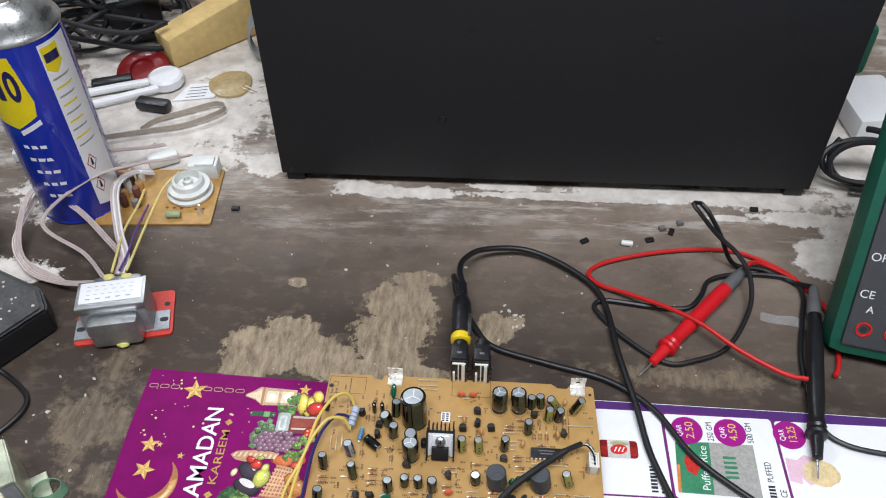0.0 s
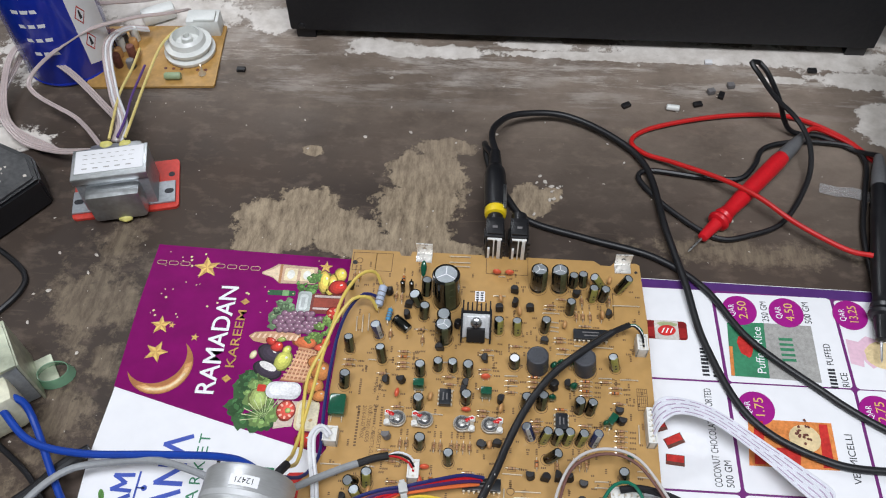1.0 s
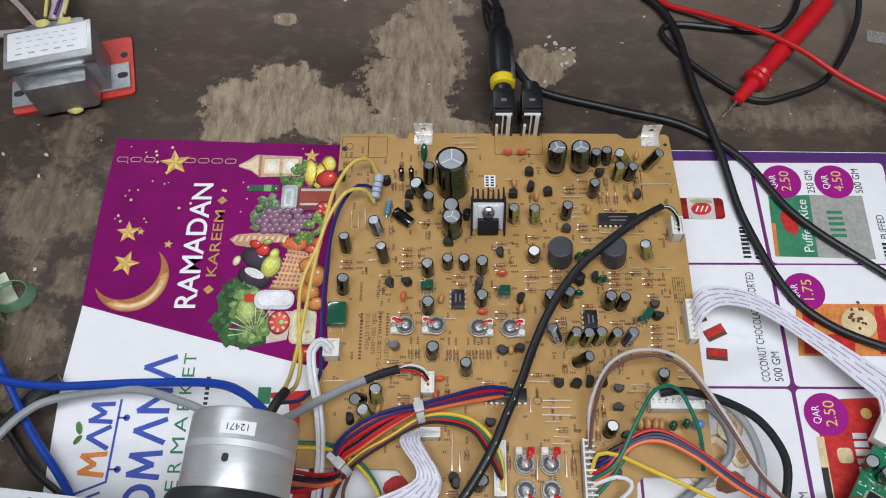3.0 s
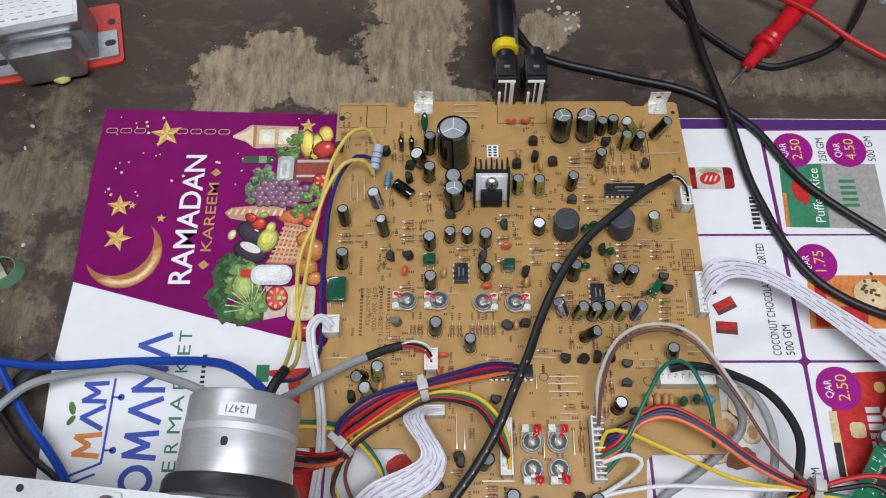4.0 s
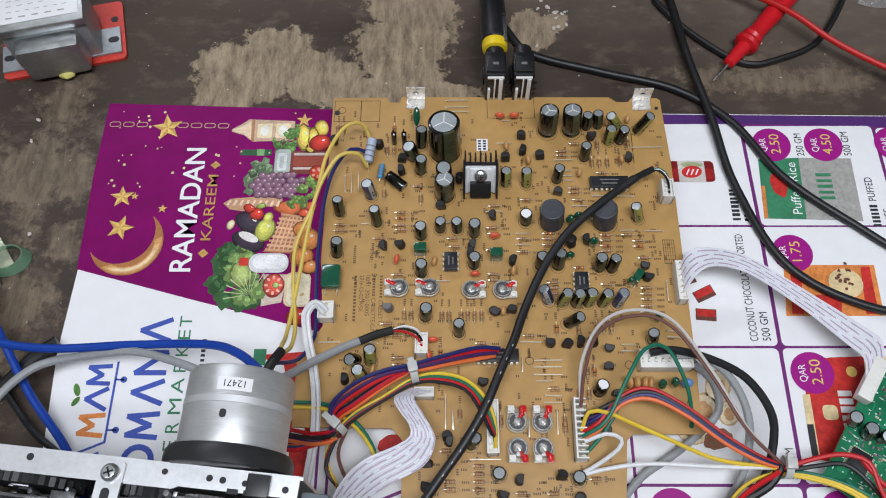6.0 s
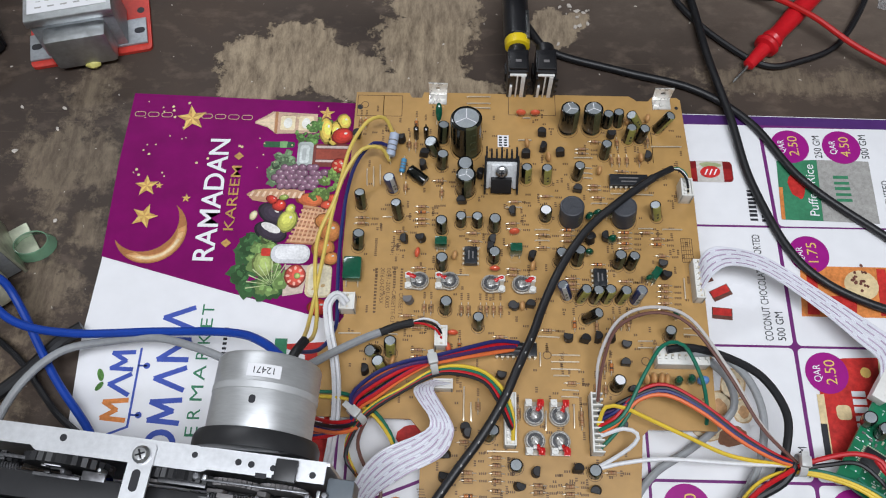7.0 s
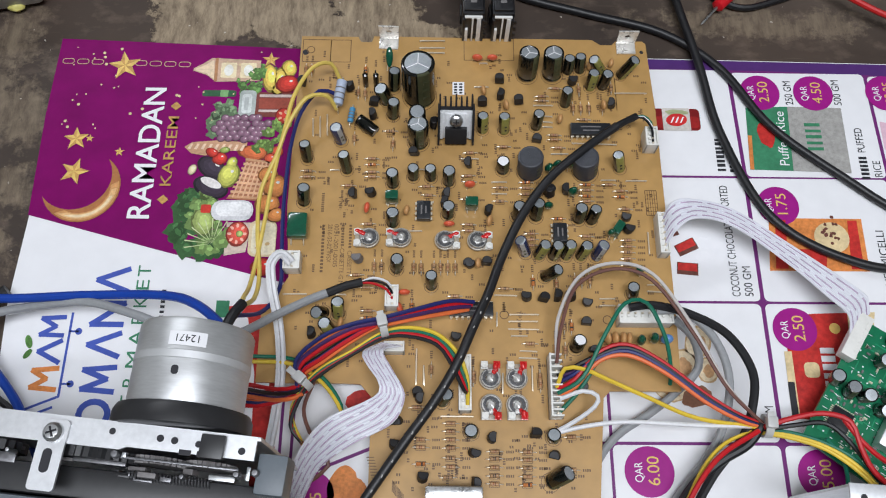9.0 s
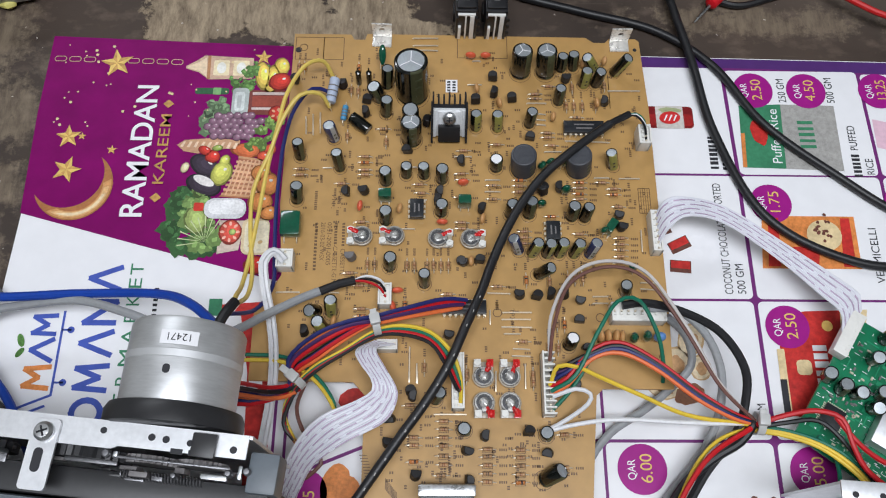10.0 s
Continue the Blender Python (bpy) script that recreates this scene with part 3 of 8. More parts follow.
# milk bottle, net of tomatoes, cheese
o = printed("milk_bottle", [rounded(-126, 243.8, -106, 254.4, 4.6)], tone((0.66, 0.66, 0.68)), L3, Z5)
printed("bottle_light", [rounded(-124, 246, -107, 253.4, 3.4)], tone((0.84, 0.84, 0.85)), o, Z5 + 0.06)
printed("bottle_cap", [rounded(-131, 247.6, -126.2, 252, 0.9)], tone(RED), L3, Z5 + 0.1)
printed("net", [[(-118, 226), (-108, 228), (-106, 243), (-118, 243)]], tone((0.62, 0.50, 0.42)), L3, Z3)
food("tomato_half", -112.6, 237, 5.4, 6.4, 0, (0.70, 0.10, 0.07), Z5, gleam=False)
for k in range(8):
    q = radians(45 * k)
    printed("tomato_seed", [disc(-112.6 + 3.6 * math.cos(q), 237 + 4.2 * math.sin(q), 1.1, 0.7, 45 * k, 9)], tone((0.88, 0.46, 0.36)), L3, Z5 + 0.14)
food("stalk", -111.4, 237, 1.7, 1.7, 0, LIME, Z5 + 0.15, gleam=False)
o = printed("cheese", [rounded(-107, 225.6, -94, 244, 3.4)], tone((0.74, 0.60, 0.38)), L3, Z5)
printed("cheese_face", [rounded(-105.6, 226.6, -94.4, 242.8, 3)], tone((0.87, 0.78, 0.58)), o, Z5 + 0.05)
for x, y, r in ((-102, 238, 0.9), (-98, 232, 1.2), (-103, 230, 0.7)):
    printed("cheese_hole", [disc(x, y, r, r * 0.7, 20, 10)], tone((0.66, 0.46, 0.22)), o, Z5 + 0.1)
food("apple", -99.6, 220.4, 5.6, 4.6, 0, RED, Z5)
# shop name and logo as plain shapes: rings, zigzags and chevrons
def strokes(name, runs, width, mat, parent, z):
    """Flat bars along each run of points, joined into one shape."""
    out = []
    for run in runs:
        for (x0, y0), (x1, y1) in zip(run, run[1:]):
            L = math.hypot(x1 - x0, y1 - y0)
            ux, uy = (x1 - x0) / L * width / 2, (y1 - y0) / L * width / 2
            out.append([(x0 - ux * 0.5 - uy, y0 - uy * 0.5 + ux), (x1 + ux * 0.5 - uy, y1 + uy * 0.5 + ux), (x1 + ux * 0.5 + uy, y1 + uy * 0.5 - ux), (x0 - ux * 0.5 + uy, y0 - uy * 0.5 - ux)])
    return printed(name, out, mat, parent, z)


strokes("letter_shape", [[(-167.6 + 6.2 * math.cos(radians(q)), 151.6 + 5.6 * math.sin(radians(q))) for q in range(0, 361, 18)]], 2.7, M_BLUEP, L3, Z1)
strokes("letter_shape", [[(-160.6, 161.6), (-174.6, 162.8), (-164, 167.2), (-174.6, 171.4), (-160.6, 172.6)]], 2.5, M_BLUEP, L3, Z1)
for y in (182.9, 213.7):
    strokes("letter_shape", [[(-160.6, y - 5.4), (-174.6, y), (-160.6, y + 5.4)]], 2.5, M_BLUEP, L3, Z1)
strokes("letter_shape", [[(-160.6, 192.4), (-174.6, 192.4), (-160.6, 202.4), (-174.6, 202.4)]], 2.6, M_BLUEP, L3, Z1)
for ch, y in zip("ERMARKET", (154.6, 163.0, 171.6, 182.2, 192.0, 200.0, 208.2, 215.4)):
    lettering("shop_word", ch, 8.6, -150.8, y, Z1, 90, M_GREENP, L3, {"M": 8.2, "A": 7.6}.get(ch, 5.6))
bars("small_print_bars", 14, -142.5, 176, 2.0, 34, 0.3, M_INK, L3, Z1)
logo = strokes("logo_shape", [[(-186, 162.4), (-197, 163.4), (-190.6, 167.2), (-197, 171), (-186, 172)]], 2.3, M_ORANGEP, L3, Z1)
strokes("logo_shape_blue", [[(-186.4, 174.6), (-196, 179.6), (-186.4, 184.6)]], 2.2, M_BLUEP, logo, Z2)
strokes("logo_shape_blue", [[(-186.4, 187), (-196.6, 187.4), (-190, 191.2), (-196.6, 195), (-186.4, 195.6)]], 2.1, M_BLUEP, logo, Z2)
printed("logo_leaf", [disc(-201, 184, 1.5, 3.2, 20)], M_LEAFP, logo, Z2)
printed("logo_leaf", [disc(-200.6, 178.4, 1.3, 2.6, -35)], M_LEAFP, logo, Z2)
strokes("logo_line", [[(-183.5, 197.6), (-183.9, 159.4), (-205, 150.6)], [(-186, 154.6), (-207, 146)]], 1.1, M_BLUEP, logo, Z1)
for y in (165, 189):
    o = printed("logo_dot", [disc(-179.6, y, 1.6, n=14)], M_BLUEP, logo, Z1)
    strokes("logo_stem", [[(-183.6, y), (-179.6, y)]], 0.9, M_BLUEP, o, Z1)
printed("red_block", [[(-119, 201), (-92, 203), (-86, 112), (-97, 112), (-99, 170), (-104, 196)]], M_REDP, L3, Z1)
printed("red_block_letters", [[(-112, 197), (-108, 197), (-104, 203), (-107, 203)], [(-98, 160), (-92, 164), (-92, 168), (-98, 166)]], M_WHITE, L3, Z2)
bars("green_word_bar", 1, -113, 196, 6, 9, 0.1, M_GREENP, L3, Z2, 0.0)
for lx in (-87, -82):
    printed("page_line", [[(lx, 60), (lx + 1.3, 60), (lx + 2.5, 160), (lx + 1.2, 160)]], M_LINE, L3, Z1)
printed("page_line", [[(-93, 118), (-46, 137), (-46, 138.6), (-93, 119.6)]], M_LINE, L3, Z1)
o = printed("badge", [disc(-71, 118, 10, n=28)], M_BADGE, L3, Z2)
lettering("price", "2.5", 7, -66.5, 111, Z3, 90, M_YELLOWP, o)
scatter("potato", [disc(-58, 122, 6, 9, -20, rough=0.05), disc(-52, 116, 6, 10, 10, rough=0.05), disc(-60, 104, 8, 7)], M_ORANGEP, L3, Z2)
scatter("tomato", [disc(-51, 158, 7, 5, 10, rough=0.05), disc(-46, 150, 6, 6)], M_REDP, L3, Z2)

# right page: indigo band, plum grid, white cells
printed("indigo_band", [[(0, 337.6), (92, 337.6), (246, 335.6), (291.6, 334.6), (291.6, 326), (150, 331), (0, 332.6)]], M_INDIGO, right_page, Z1)
printed("plum_grid", [[(0, 332.4), (150, 331.2), (291.6, 326.4), (293, 54), (0, 54)]], M_LINE, right_page, Z1 + 0.08)
COLS, ROWS_Y = ((-14, 57.4), (58.8, 132.3), (134.2, 203.4), (205.2, 290)), ((331.2, 270.4), (269.2, 205.8), (204.6, 141.2), (139.8, 60))
cells = {}
for i, (cx0, cx1) in enumerate(COLS):
    for j, (y1, y0) in enumerate(ROWS_Y):
        drop = 0.018 * (max(cx0, 0) - 58)
        lean = 1.6 if j == 0 else 0.4
        o = rounded(max(cx0, 0.5), y0 - 0.2 * drop * (j == 0), cx1, y1 - drop * (j == 0), 2.4, 4)
        o = [(x + (y1 - y) / (y1 - y0) * lean - (1.2 if j == 0 else 0), y) for x, y in o]
        cells[i, j] = printed("offer_cell", [o], M_PAPER, right_page, Z2)


def badge(x, y, price, cell, r=10.2):
    o = printed("badge", [disc(x, y, r, n=32)], M_BADGE, cell, Z3 + 0.1, "magenta price badge")
    lettering("currency", "QAR", 5.0, x - 3.0, y - 4.6, Z4 + 0.1, 90, M_WHITE, o, 8.6)
    lettering("price", price, 7.4, x + 4.2, y - 6.0, Z4 + 0.1, 90, M_YELLOWP, o, 12.4)


def caption(body, x, y, length, cell, size=5.6):
    lettering("caption", body, size, x, y, Z3, 90, M_INK, cell, length)


c = cells[2, 0]
printed("green_packet", [[(138.5, 309), (160, 310), (158, 273.5), (136.5, 274)]], M_GREENP, c, Z3)
printed("rice_window", [[(160, 310), (187.5, 309.5), (186.8, 272.5), (158, 273.5)]], M_GREYP, c, Z3)
printed("red_crest", [disc(147, 294, 4.2, 7.5, 8, rough=0.08)], M_REDP, c, Z4)
printed("yellow_seal", [disc(145, 305.5, 2.2, n=14)], M_YELLOWP, c, Z4)
lettering("packet_name", "Puffed Rice", 7, 156.5, 276, Z4, 88, M_WHITE, c, 31)
bars("packet_bars", 5, 175, 285, 8, 17, 0.35, M_GREENP, c, Z4)
printed("packet_hem", [[(136.5, 274), (138.5, 274), (139.6, 293), (137.6, 293)]], M_ORANGEP, c, Z4)
badge(147, 318, "2.50", c)
badge(174.5, 318, "4.50", c)
caption("250 GM", 163.5, 311, 14, c)
caption("500 GM", 188.5, 311, 15, c)
bars("letter_bar", 6, 195.6, 269.5, 4, 13, 0.25, M_INK, c, Z3)
caption("PUFFED", 195.8, 284, 14, c)
caption("RICE", 202, 270.5, 9, c)
c = cells[1, 0]
o = printed("syrup_bottle", [rounded(90, 295.5, 114.5, 308, 2.2)], tone((0.20, 0.012, 0.014)), c, Z3)
printed("syrup", [rounded(91, 297, 114, 303.5, 1.6)], tone((0.34, 0.02, 0.02)), o, Z3 + 0.06)
printed("bottle_label", [rounded(95.5, 295.3, 109.5, 308.2, 0.8)], tone((0.62, 0.58, 0.54)), o, Z4)
printed("label_flower", [disc(102.5, 305.6, 5.6, 1.6, 0, 14, 0.2)], tone((0.40, 0.44, 0.24)), o, Z4 + 0.06)
printed("label_mark", [disc(102.5, 301.4, 5.4, 3.6, 8)], tone((0.60, 0.03, 0.03)), o, Z5)
for k in range(3):
    printed("label_script", [[(99.2 + 2.4 * k, 299.6), (100 + 2.4 * k, 299.6), (101.6 + 2.4 * k, 303), (100.8 + 2.4 * k, 303)]], M_WHITE, o, Z5 + 0.1)
bars("letter_bar", 8, 124.4, 273, 4, 19, 0.25, M_INK, c, Z3)
bars("letter_bar", 4, 130.4, 272.5, 4, 9, 0.25, M_INK, c, Z3)
c = cells[1, 1]
for px, py, pa, pr in ((92, 240, 20, 5), (100.5, 232.5, 25, 5.2), (100, 221.5, -5, 5)):
    o = printed("chocolate_piece", [[(px + u * math.cos(radians(pa)) - v * math.sin(radians(pa)), py + u * math.sin(radians(pa)) + v * math.cos(radians(pa))) for u, v in ((-pr, -3), (pr, -3), (pr, 3.2), (-pr, 3))]], M_BROWNP, c, Z4)
    printed("glaze", [[(px + u * math.cos(radians(pa)) - v * math.sin(radians(pa)), py + u * math.sin(radians(pa)) + v * math.cos(radians(pa))) for u, v in ((-pr + 0.5, -1), (pr - 0.5, -1), (pr - 0.6, 2.9), (-pr + 0.5, 2.6))]], M_REDP, o, Z5)
scatter("smoky_shade", [disc(112 + rnd.uniform(-6, 6), 228 + rnd.uniform(-8, 8), 4, 3, n=12, rough=0.3) for k in range(6)], M_WHITE, c, Z3)
caption("COCONUT CHOCOLATE ASSORTED", 123.6, 208, 57, c)
caption("500 GM", 129.6, 208, 15, c)
c = cells[2, 1]
o = printed("vermicelli_packet", [[(142, 248), (187, 248), (186.5, 221), (139, 221)]], M_ORANGEP, c, Z3)
printed("red_side", [[(145, 247), (150, 247), (148, 222), (142, 222)], [(180, 247), (184.5, 247), (184, 222), (178, 222)], [(155, 232), (168, 232), (166, 222), (154, 222)]], M_REDP, o, Z4)
printed("bowl", [disc(171, 238, 8.5, 8, 0)], M_CREAMP, o, Z5)
scatter("bowl_bit", [disc(171 + rnd.gauss(0, 3), 241 + rnd.gauss(0, 2.2), 0.9, n=7, rough=0.3) for k in range(16)], M_BROWNP, o, Z5 + 0.1)
badge(147.5, 254.5, "1.75", c)
caption("VERMICELLI", 196.6, 214, 28, c)
c = cells[3, 0]
printed("pink_product", [disc(226, 292, 11, 9, 0, rough=0.05)], M_CREAMP, c, Z3)
printed("pink_splash", [disc(221, 294, 9, 10, 0, rough=0.12), [(205.8, 286), (213, 284), (215, 300), (206, 302)]], material("pink_print", (0.75, 0.50, 0.60), 0.4, 0, 0.15, 90), c, Z3 - 0.05)
badge(212, 318.5, "13.25", c)
badge(214, 256, "2.75", cells[3, 1])
c = cells[2, 2]
o = printed("red_packet", [[(142, 198), (141, 152), (172, 148), (185, 201), (156, 200)]], M_REDP, c, Z3)
scatter("cream_edge", [[(140, 182), (143.4, 182), (143, 152), (139.4, 152)], [(172, 200), (185, 201), (181, 184), (171, 190)]], M_CREAMP, o, Z4)
printed("dark_edge", [[(139.6, 168), (142.6, 168), (142.4, 153), (139.4, 153)]], M_INK, o, Z4 + 0.08)
bars("letter_bar", 7, 163, 158, 6.5, 27, 0.25, M_WHITE, o, Z4)
printed("crest", [rounded(148, 170, 155, 177, 2)], M_CREAMP, o, Z4)
printed("gold_seal", [disc(165, 193, 2.6, n=14)], M_YELLOWP, o, Z4)
badge(146.5, 192.5, "2.50", c)
c = cells[1, 2]
for x, y, rx, ry, q in ((93, 175, 7, 8, 10), (101, 186, 6, 8, -20), (87, 164, 8, 5.4, -8), (104, 173, 5, 6, 0)):
    o = printed("fig_slice", [disc(x, y, rx, ry, q, 22, 0.05)], tone((0.62, 0.42, 0.22)), c, Z3)
    printed("fig_flesh", [disc(x, y, rx * 0.86, ry * 0.86, q, 22, 0.05)], tone((0.84, 0.70, 0.48)), o, Z3 + 0.05)
    printed("fig_pulp", [disc(x + 0.5, y - 0.4, rx * 0.5, ry * 0.5, q, 16, 0.14)], tone((0.62, 0.36, 0.18)), o, Z3 + 0.09)
printed("fig_peel", [disc(98, 161, 7, 4.4, 20, 20, 0.1)], tone((0.26, 0.12, 0.07)), c, Z4)
caption("FIG", 125.4, 143, 8, c)
caption("500 GM", 131.4, 143, 14, c)
badge(74, 128.5, "6.00", cells[1, 3], 10.8)
badge(149, 127.5, "5.00", cells[2, 3], 10.8)
scatter("date", [disc(100 + 4 * k, 112 + rnd.uniform(-3, 2), 5, 2.4, 60 + rnd.uniform(-20, 20), rough=0.05) for k in range(8)], M_BROWNP, cells[1, 3], Z3)

# ---- main circuit board ----
BT = 12.0
M_SLEEVE = material("black_sleeve", (0.005, 0.006, 0.005), 0.14, 0, 0.3, 200, spec=0.5, coat=0.3)
M_SLEEVEB = material("navy_sleeve", (0.03, 0.04, 0.10), 0.25, 0, 0.3, 200, coat=0.4)
M_OLIVE = material("olive_gold_band", (0.28, 0.27, 0.07), 0.28, 0, 0.3, 250, coat=0.3)
M_GREYBAND = material("grey_green_band", (0.065, 0.070, 0.034), 0.3, 0, 0.3, 250)
M_CANTOP = material("can_top", (0.36, 0.39, 0.41), 0.33, 0.45, 0.2, 300)
M_INDUCT = material("inductor_sleeve", (0.055, 0.058, 0.068), 0.4, 0, 0.25, 120)
M_RES = material("resistor_lacquer", (0.40, 0.225, 0.105), 0.4, 0, 0.25, 600, vary=0.15)
M_RBROWN = material("resistor_band_brown", (0.16, 0.05, 0.025), 0.4, 0, 0.2, 600)
M_RRUST = material("resistor_band_rust", (0.30, 0.09, 0.035), 0.4, 0, 0.2, 600)
M_RGOLD = material("resistor_band_gold", (0.55, 0.36, 0.10), 0.35, 0.3, 0.2, 600)
M_DGLASS = material("diode_glass", (0.50, 0.17, 0.05), 0.15, 0, 0.3, 500, coat=0.6)
M_RBLUE = material("resistor_blue", (0.06, 0.27, 0.48), 0.4, 0, 0.2, 400)
M_RGREY = material("resistor_pale_blue", (0.42, 0.48, 0.60), 0.5, 0, 0.15, 300)
M_ORANGE = material("orange_lacquer", (0.74, 0.12, 0.055), 0.3, 0, 0.2, 300, coat=0.3)
M_TAN = material("tan_lacquer", (0.55, 0.29, 0.11), 0.4, 0, 0.2, 300)
M_GREEN = material("green_lacquer", (0.005, 0.085, 0.045), 0.16, 0, 0.3, 150, coat=0.7)
M_BLUED = material("blue_lacquer", (0.12, 0.26, 0.55), 0.3, 0, 0.2, 300)
M_CONN = material("white_nylon", (0.74, 0.73, 0.69), 0.42, 0, 0.08, 120, 0.05)
M_REDDAB = material("red_sealing_lacquer", (0.62, 0.012, 0.012), 0.25, 0, 0.3, 300, coat=0.5)
M_EPOXY = material("black_epoxy", (0.011, 0.010, 0.011), 0.5, 0, 0.35, 400, 0.2)
M_CHIP = material("chip_epoxy", (0.014, 0.016, 0.020), 0.33, 0, 0.3, 300, 0.1)
M_GREYEP = material("grey_epoxy", (0.17, 0.16, 0.16), 0.5, 0, 0.3, 300)
M_CLEARM = material("stamped_tin", (0.56, 0.55, 0.53), 0.3, 0.8, 0.3, 200, rough_spread=0.15)
M_CLEARB = material("clear_trimmer_base", (0.42, 0.36, 0.28), 0.3, 0, 0.2, 200)
M_DARKTR = material("carbon_track", (0.10, 0.10, 0.105), 0.3, 0.3, 0.3, 300)

board = thing("circuit_board", 0, 0, 0, "brown single-sided cassette deck circuit board crowded with components", "circuit board")
bm = bmesh.new()
slab(bm, [(-87, 341), (-58.5, 341), (-57, 338), (-51.5, 338), (-50.5, 341.5), (60, 341), (64, 338), (70, 338), (72, 340.5), (85.5, 340.5), (87.2, 339), (89, 300), (89, 246), (89, 195), (88, 161), (57, 161), (54, 158), (50, 115), (48, 62), (-40, 62), (-43.5, 75), (-46, 115), (-46, 158), (-51, 163.5), (-96, 164), (-96, 194), (-85, 212), (-88, 246)], BT - 1.6, BT)
part("substrate", bm, M_BOARD, board, "bare brown laminate", False)
for sx, sy in ((-82, 330), (82, 330), (-90, 170), (82, 168), (-38, 70), (42, 70)):
    bm = bmesh.new()
    lathe(bm, [(2.4, 0.75), (2.4, BT - 1.7)], 12, (sx, sy, 0))
    part("standoff", bm, M_CONN, board)


def capacitor_mesh(dia, h, sleeve, band):
    r = dia / 2
    bm = bmesh.new()
    seg = 24 if dia > 9 else 16
    lathe(bm, [(r * 0.93, 0.3), (r * 0.98, 0.9), (r * 0.92, 1.5), (r, 2.1), (r, h - 0.7), (r * 0.95, h - 0.15), (r * 0.86, h), (r * 0.80, h - 0.25)], seg)
    for f in bm.faces:
        c = f.calc_center_median()
        if abs(f.normal.z) < 0.5 and math.hypot(c.x, c.y) > r * 0.85 and abs(math.degrees(math.atan2(c.y, c.x)) + 65) < (48 if band is M_OLIVE else 24):
            f.material_index = 2
        f.normal_update()
    lathe(bm, [(r * 0.79, h - 0.22), (0, h - 0.16)], seg, index=1, cap=False)
    if dia > 5.6:
        for a in (90, 210, 330):
            u = Vector((math.cos(radians(a)), math.sin(radians(a)), 0))
            box(bm, u * r * 0.38 + Vector((0, 0, h - 0.13)), (r * 0.72, 0.22 + dia * 0.012, 0.12), 0, (0, 0, a), 3)
    for k in range(3 if dia > 9 else 2):
        a = radians(-65 + rnd.uniform(-4, 4))
        z = h * (0.3 + 0.22 * k)
        box(bm, (r * math.cos(a) * 1.0, r * math.sin(a) * 1.0, z), (0.25, r * 0.34, h * 0.07), 0, (0, 0, -65), 4)
    for s in (-1, 1):
        lathe(bm, [(0.28, -0.05), (0.28, 0.6)], 6, (s * min(1.2, r * 0.45), 0, 0), index=1)
    return mesh_of("capacitor", bm, [sleeve, M_CANTOP, band, M_CANTOP if dia < 9 else M_WHITE, M_INK if band is M_OLIVE else M_GREYBAND])


caps = {}
SILK = []


def capacitor(x, y, dx, dy, h, dia, style, label):
    key = (dia, h, style)
    if key not in caps:
        sleeve, band = {"k": (M_SLEEVE, M_GREYBAND), "g": (M_SLEEVE, M_OLIVE), "b": (M_SLEEVEB, M_GREYP), "w": (M_SLEEVE, M_GREYBAND), "i": (M_INDUCT, M_INDUCT)}[style]
        caps[key] = capacitor_mesh(dia, h, sleeve, band)
        if style in "wi":
            caps[key].materials[1] = M_WHITE if style == "w" else M_INDUCT
            caps[key].materials[3] = M_WHITE if style == "w" else M_INDUCT
    ob = piece("capacitor" if style != "i" else "inductor", caps[key], board, x, y + 0.55 * dy, BT, 0, label)
    q = Vector((0, 0, 1)).rotation_difference(Vector((dx, dy * 0.45, h)).normalized())
    ob.matrix_local = Matrix.Translation((x * MM, (y + 0.55 * dy) * MM, (BT + 0.12) * MM)) @ q.to_matrix().to_4x4() @ pose(0, 0, 0, 0, 0, rnd.uniform(-25, 25))
    SILK.append(("c", x, y + 0.55 * dy, dia))
    return ob


for row in ((-27.1, 303.4, -0.7, 6.2, 25, 16), (-27.4, 279.8, -0.1, 2.7, 16, 10), (-27.4, 290.4, -0.5, -1.4, 16, 8), (-42.8, 303.1, -3.2, 1.4, 11, 7), (-39.8, 307.6, 0.6, 6.4, 12, 6), (-39.9, 293.4, 0.6, 3.7, 11, 6), (-80, 267.7, -0.3, 6.6, 11, 5.5), (-60.9, 262.3, -1, 6.1, 12, 5.5), (-80.4, 245.1, 1.1, 6.8, 11, 6), (-39.1, 256.5, -0.1, 3.7, 10, 6), (-29.6, 260.7, 0.1, 3.1, 8, 5.5), (-21.2, 260.2, -0.3, 3.5, 8, 5.5),):
    capacitor(*row, 'k', 'black electrolytic capacitor with a grey stripe')
for row in ((-12.8, 258.8, 0, 2.2, 11, 6), (-38.8, 236.7, 0.3, 3.5, 10, 6), (-13.2, 241.8, 0.2, 2.4, 9, 6), (-36.5, 214.4, 0.6, 3.3, 10, 6), (26.1, 316.3, -0.1, 6.1, 16, 10), (38.7, 316.5, -0.9, 6.1, 16, 10), (46.5, 320, 0, 3.5, 10, 5.5), (52.7, 320.1, -0.8, 4.6, 10, 5.5), (63.2, 312.3, 1.3, 1.9, 11, 5.5), (44.3, 301, 0.1, 3.7, 11, 5.5), (29.5, 288.4, 0.6, 3.3, 11, 5.5), (19.1, 240.2, 0.5, 3.9, 10, 6),):
    capacitor(*row, 'k', 'black electrolytic capacitor with a grey stripe')
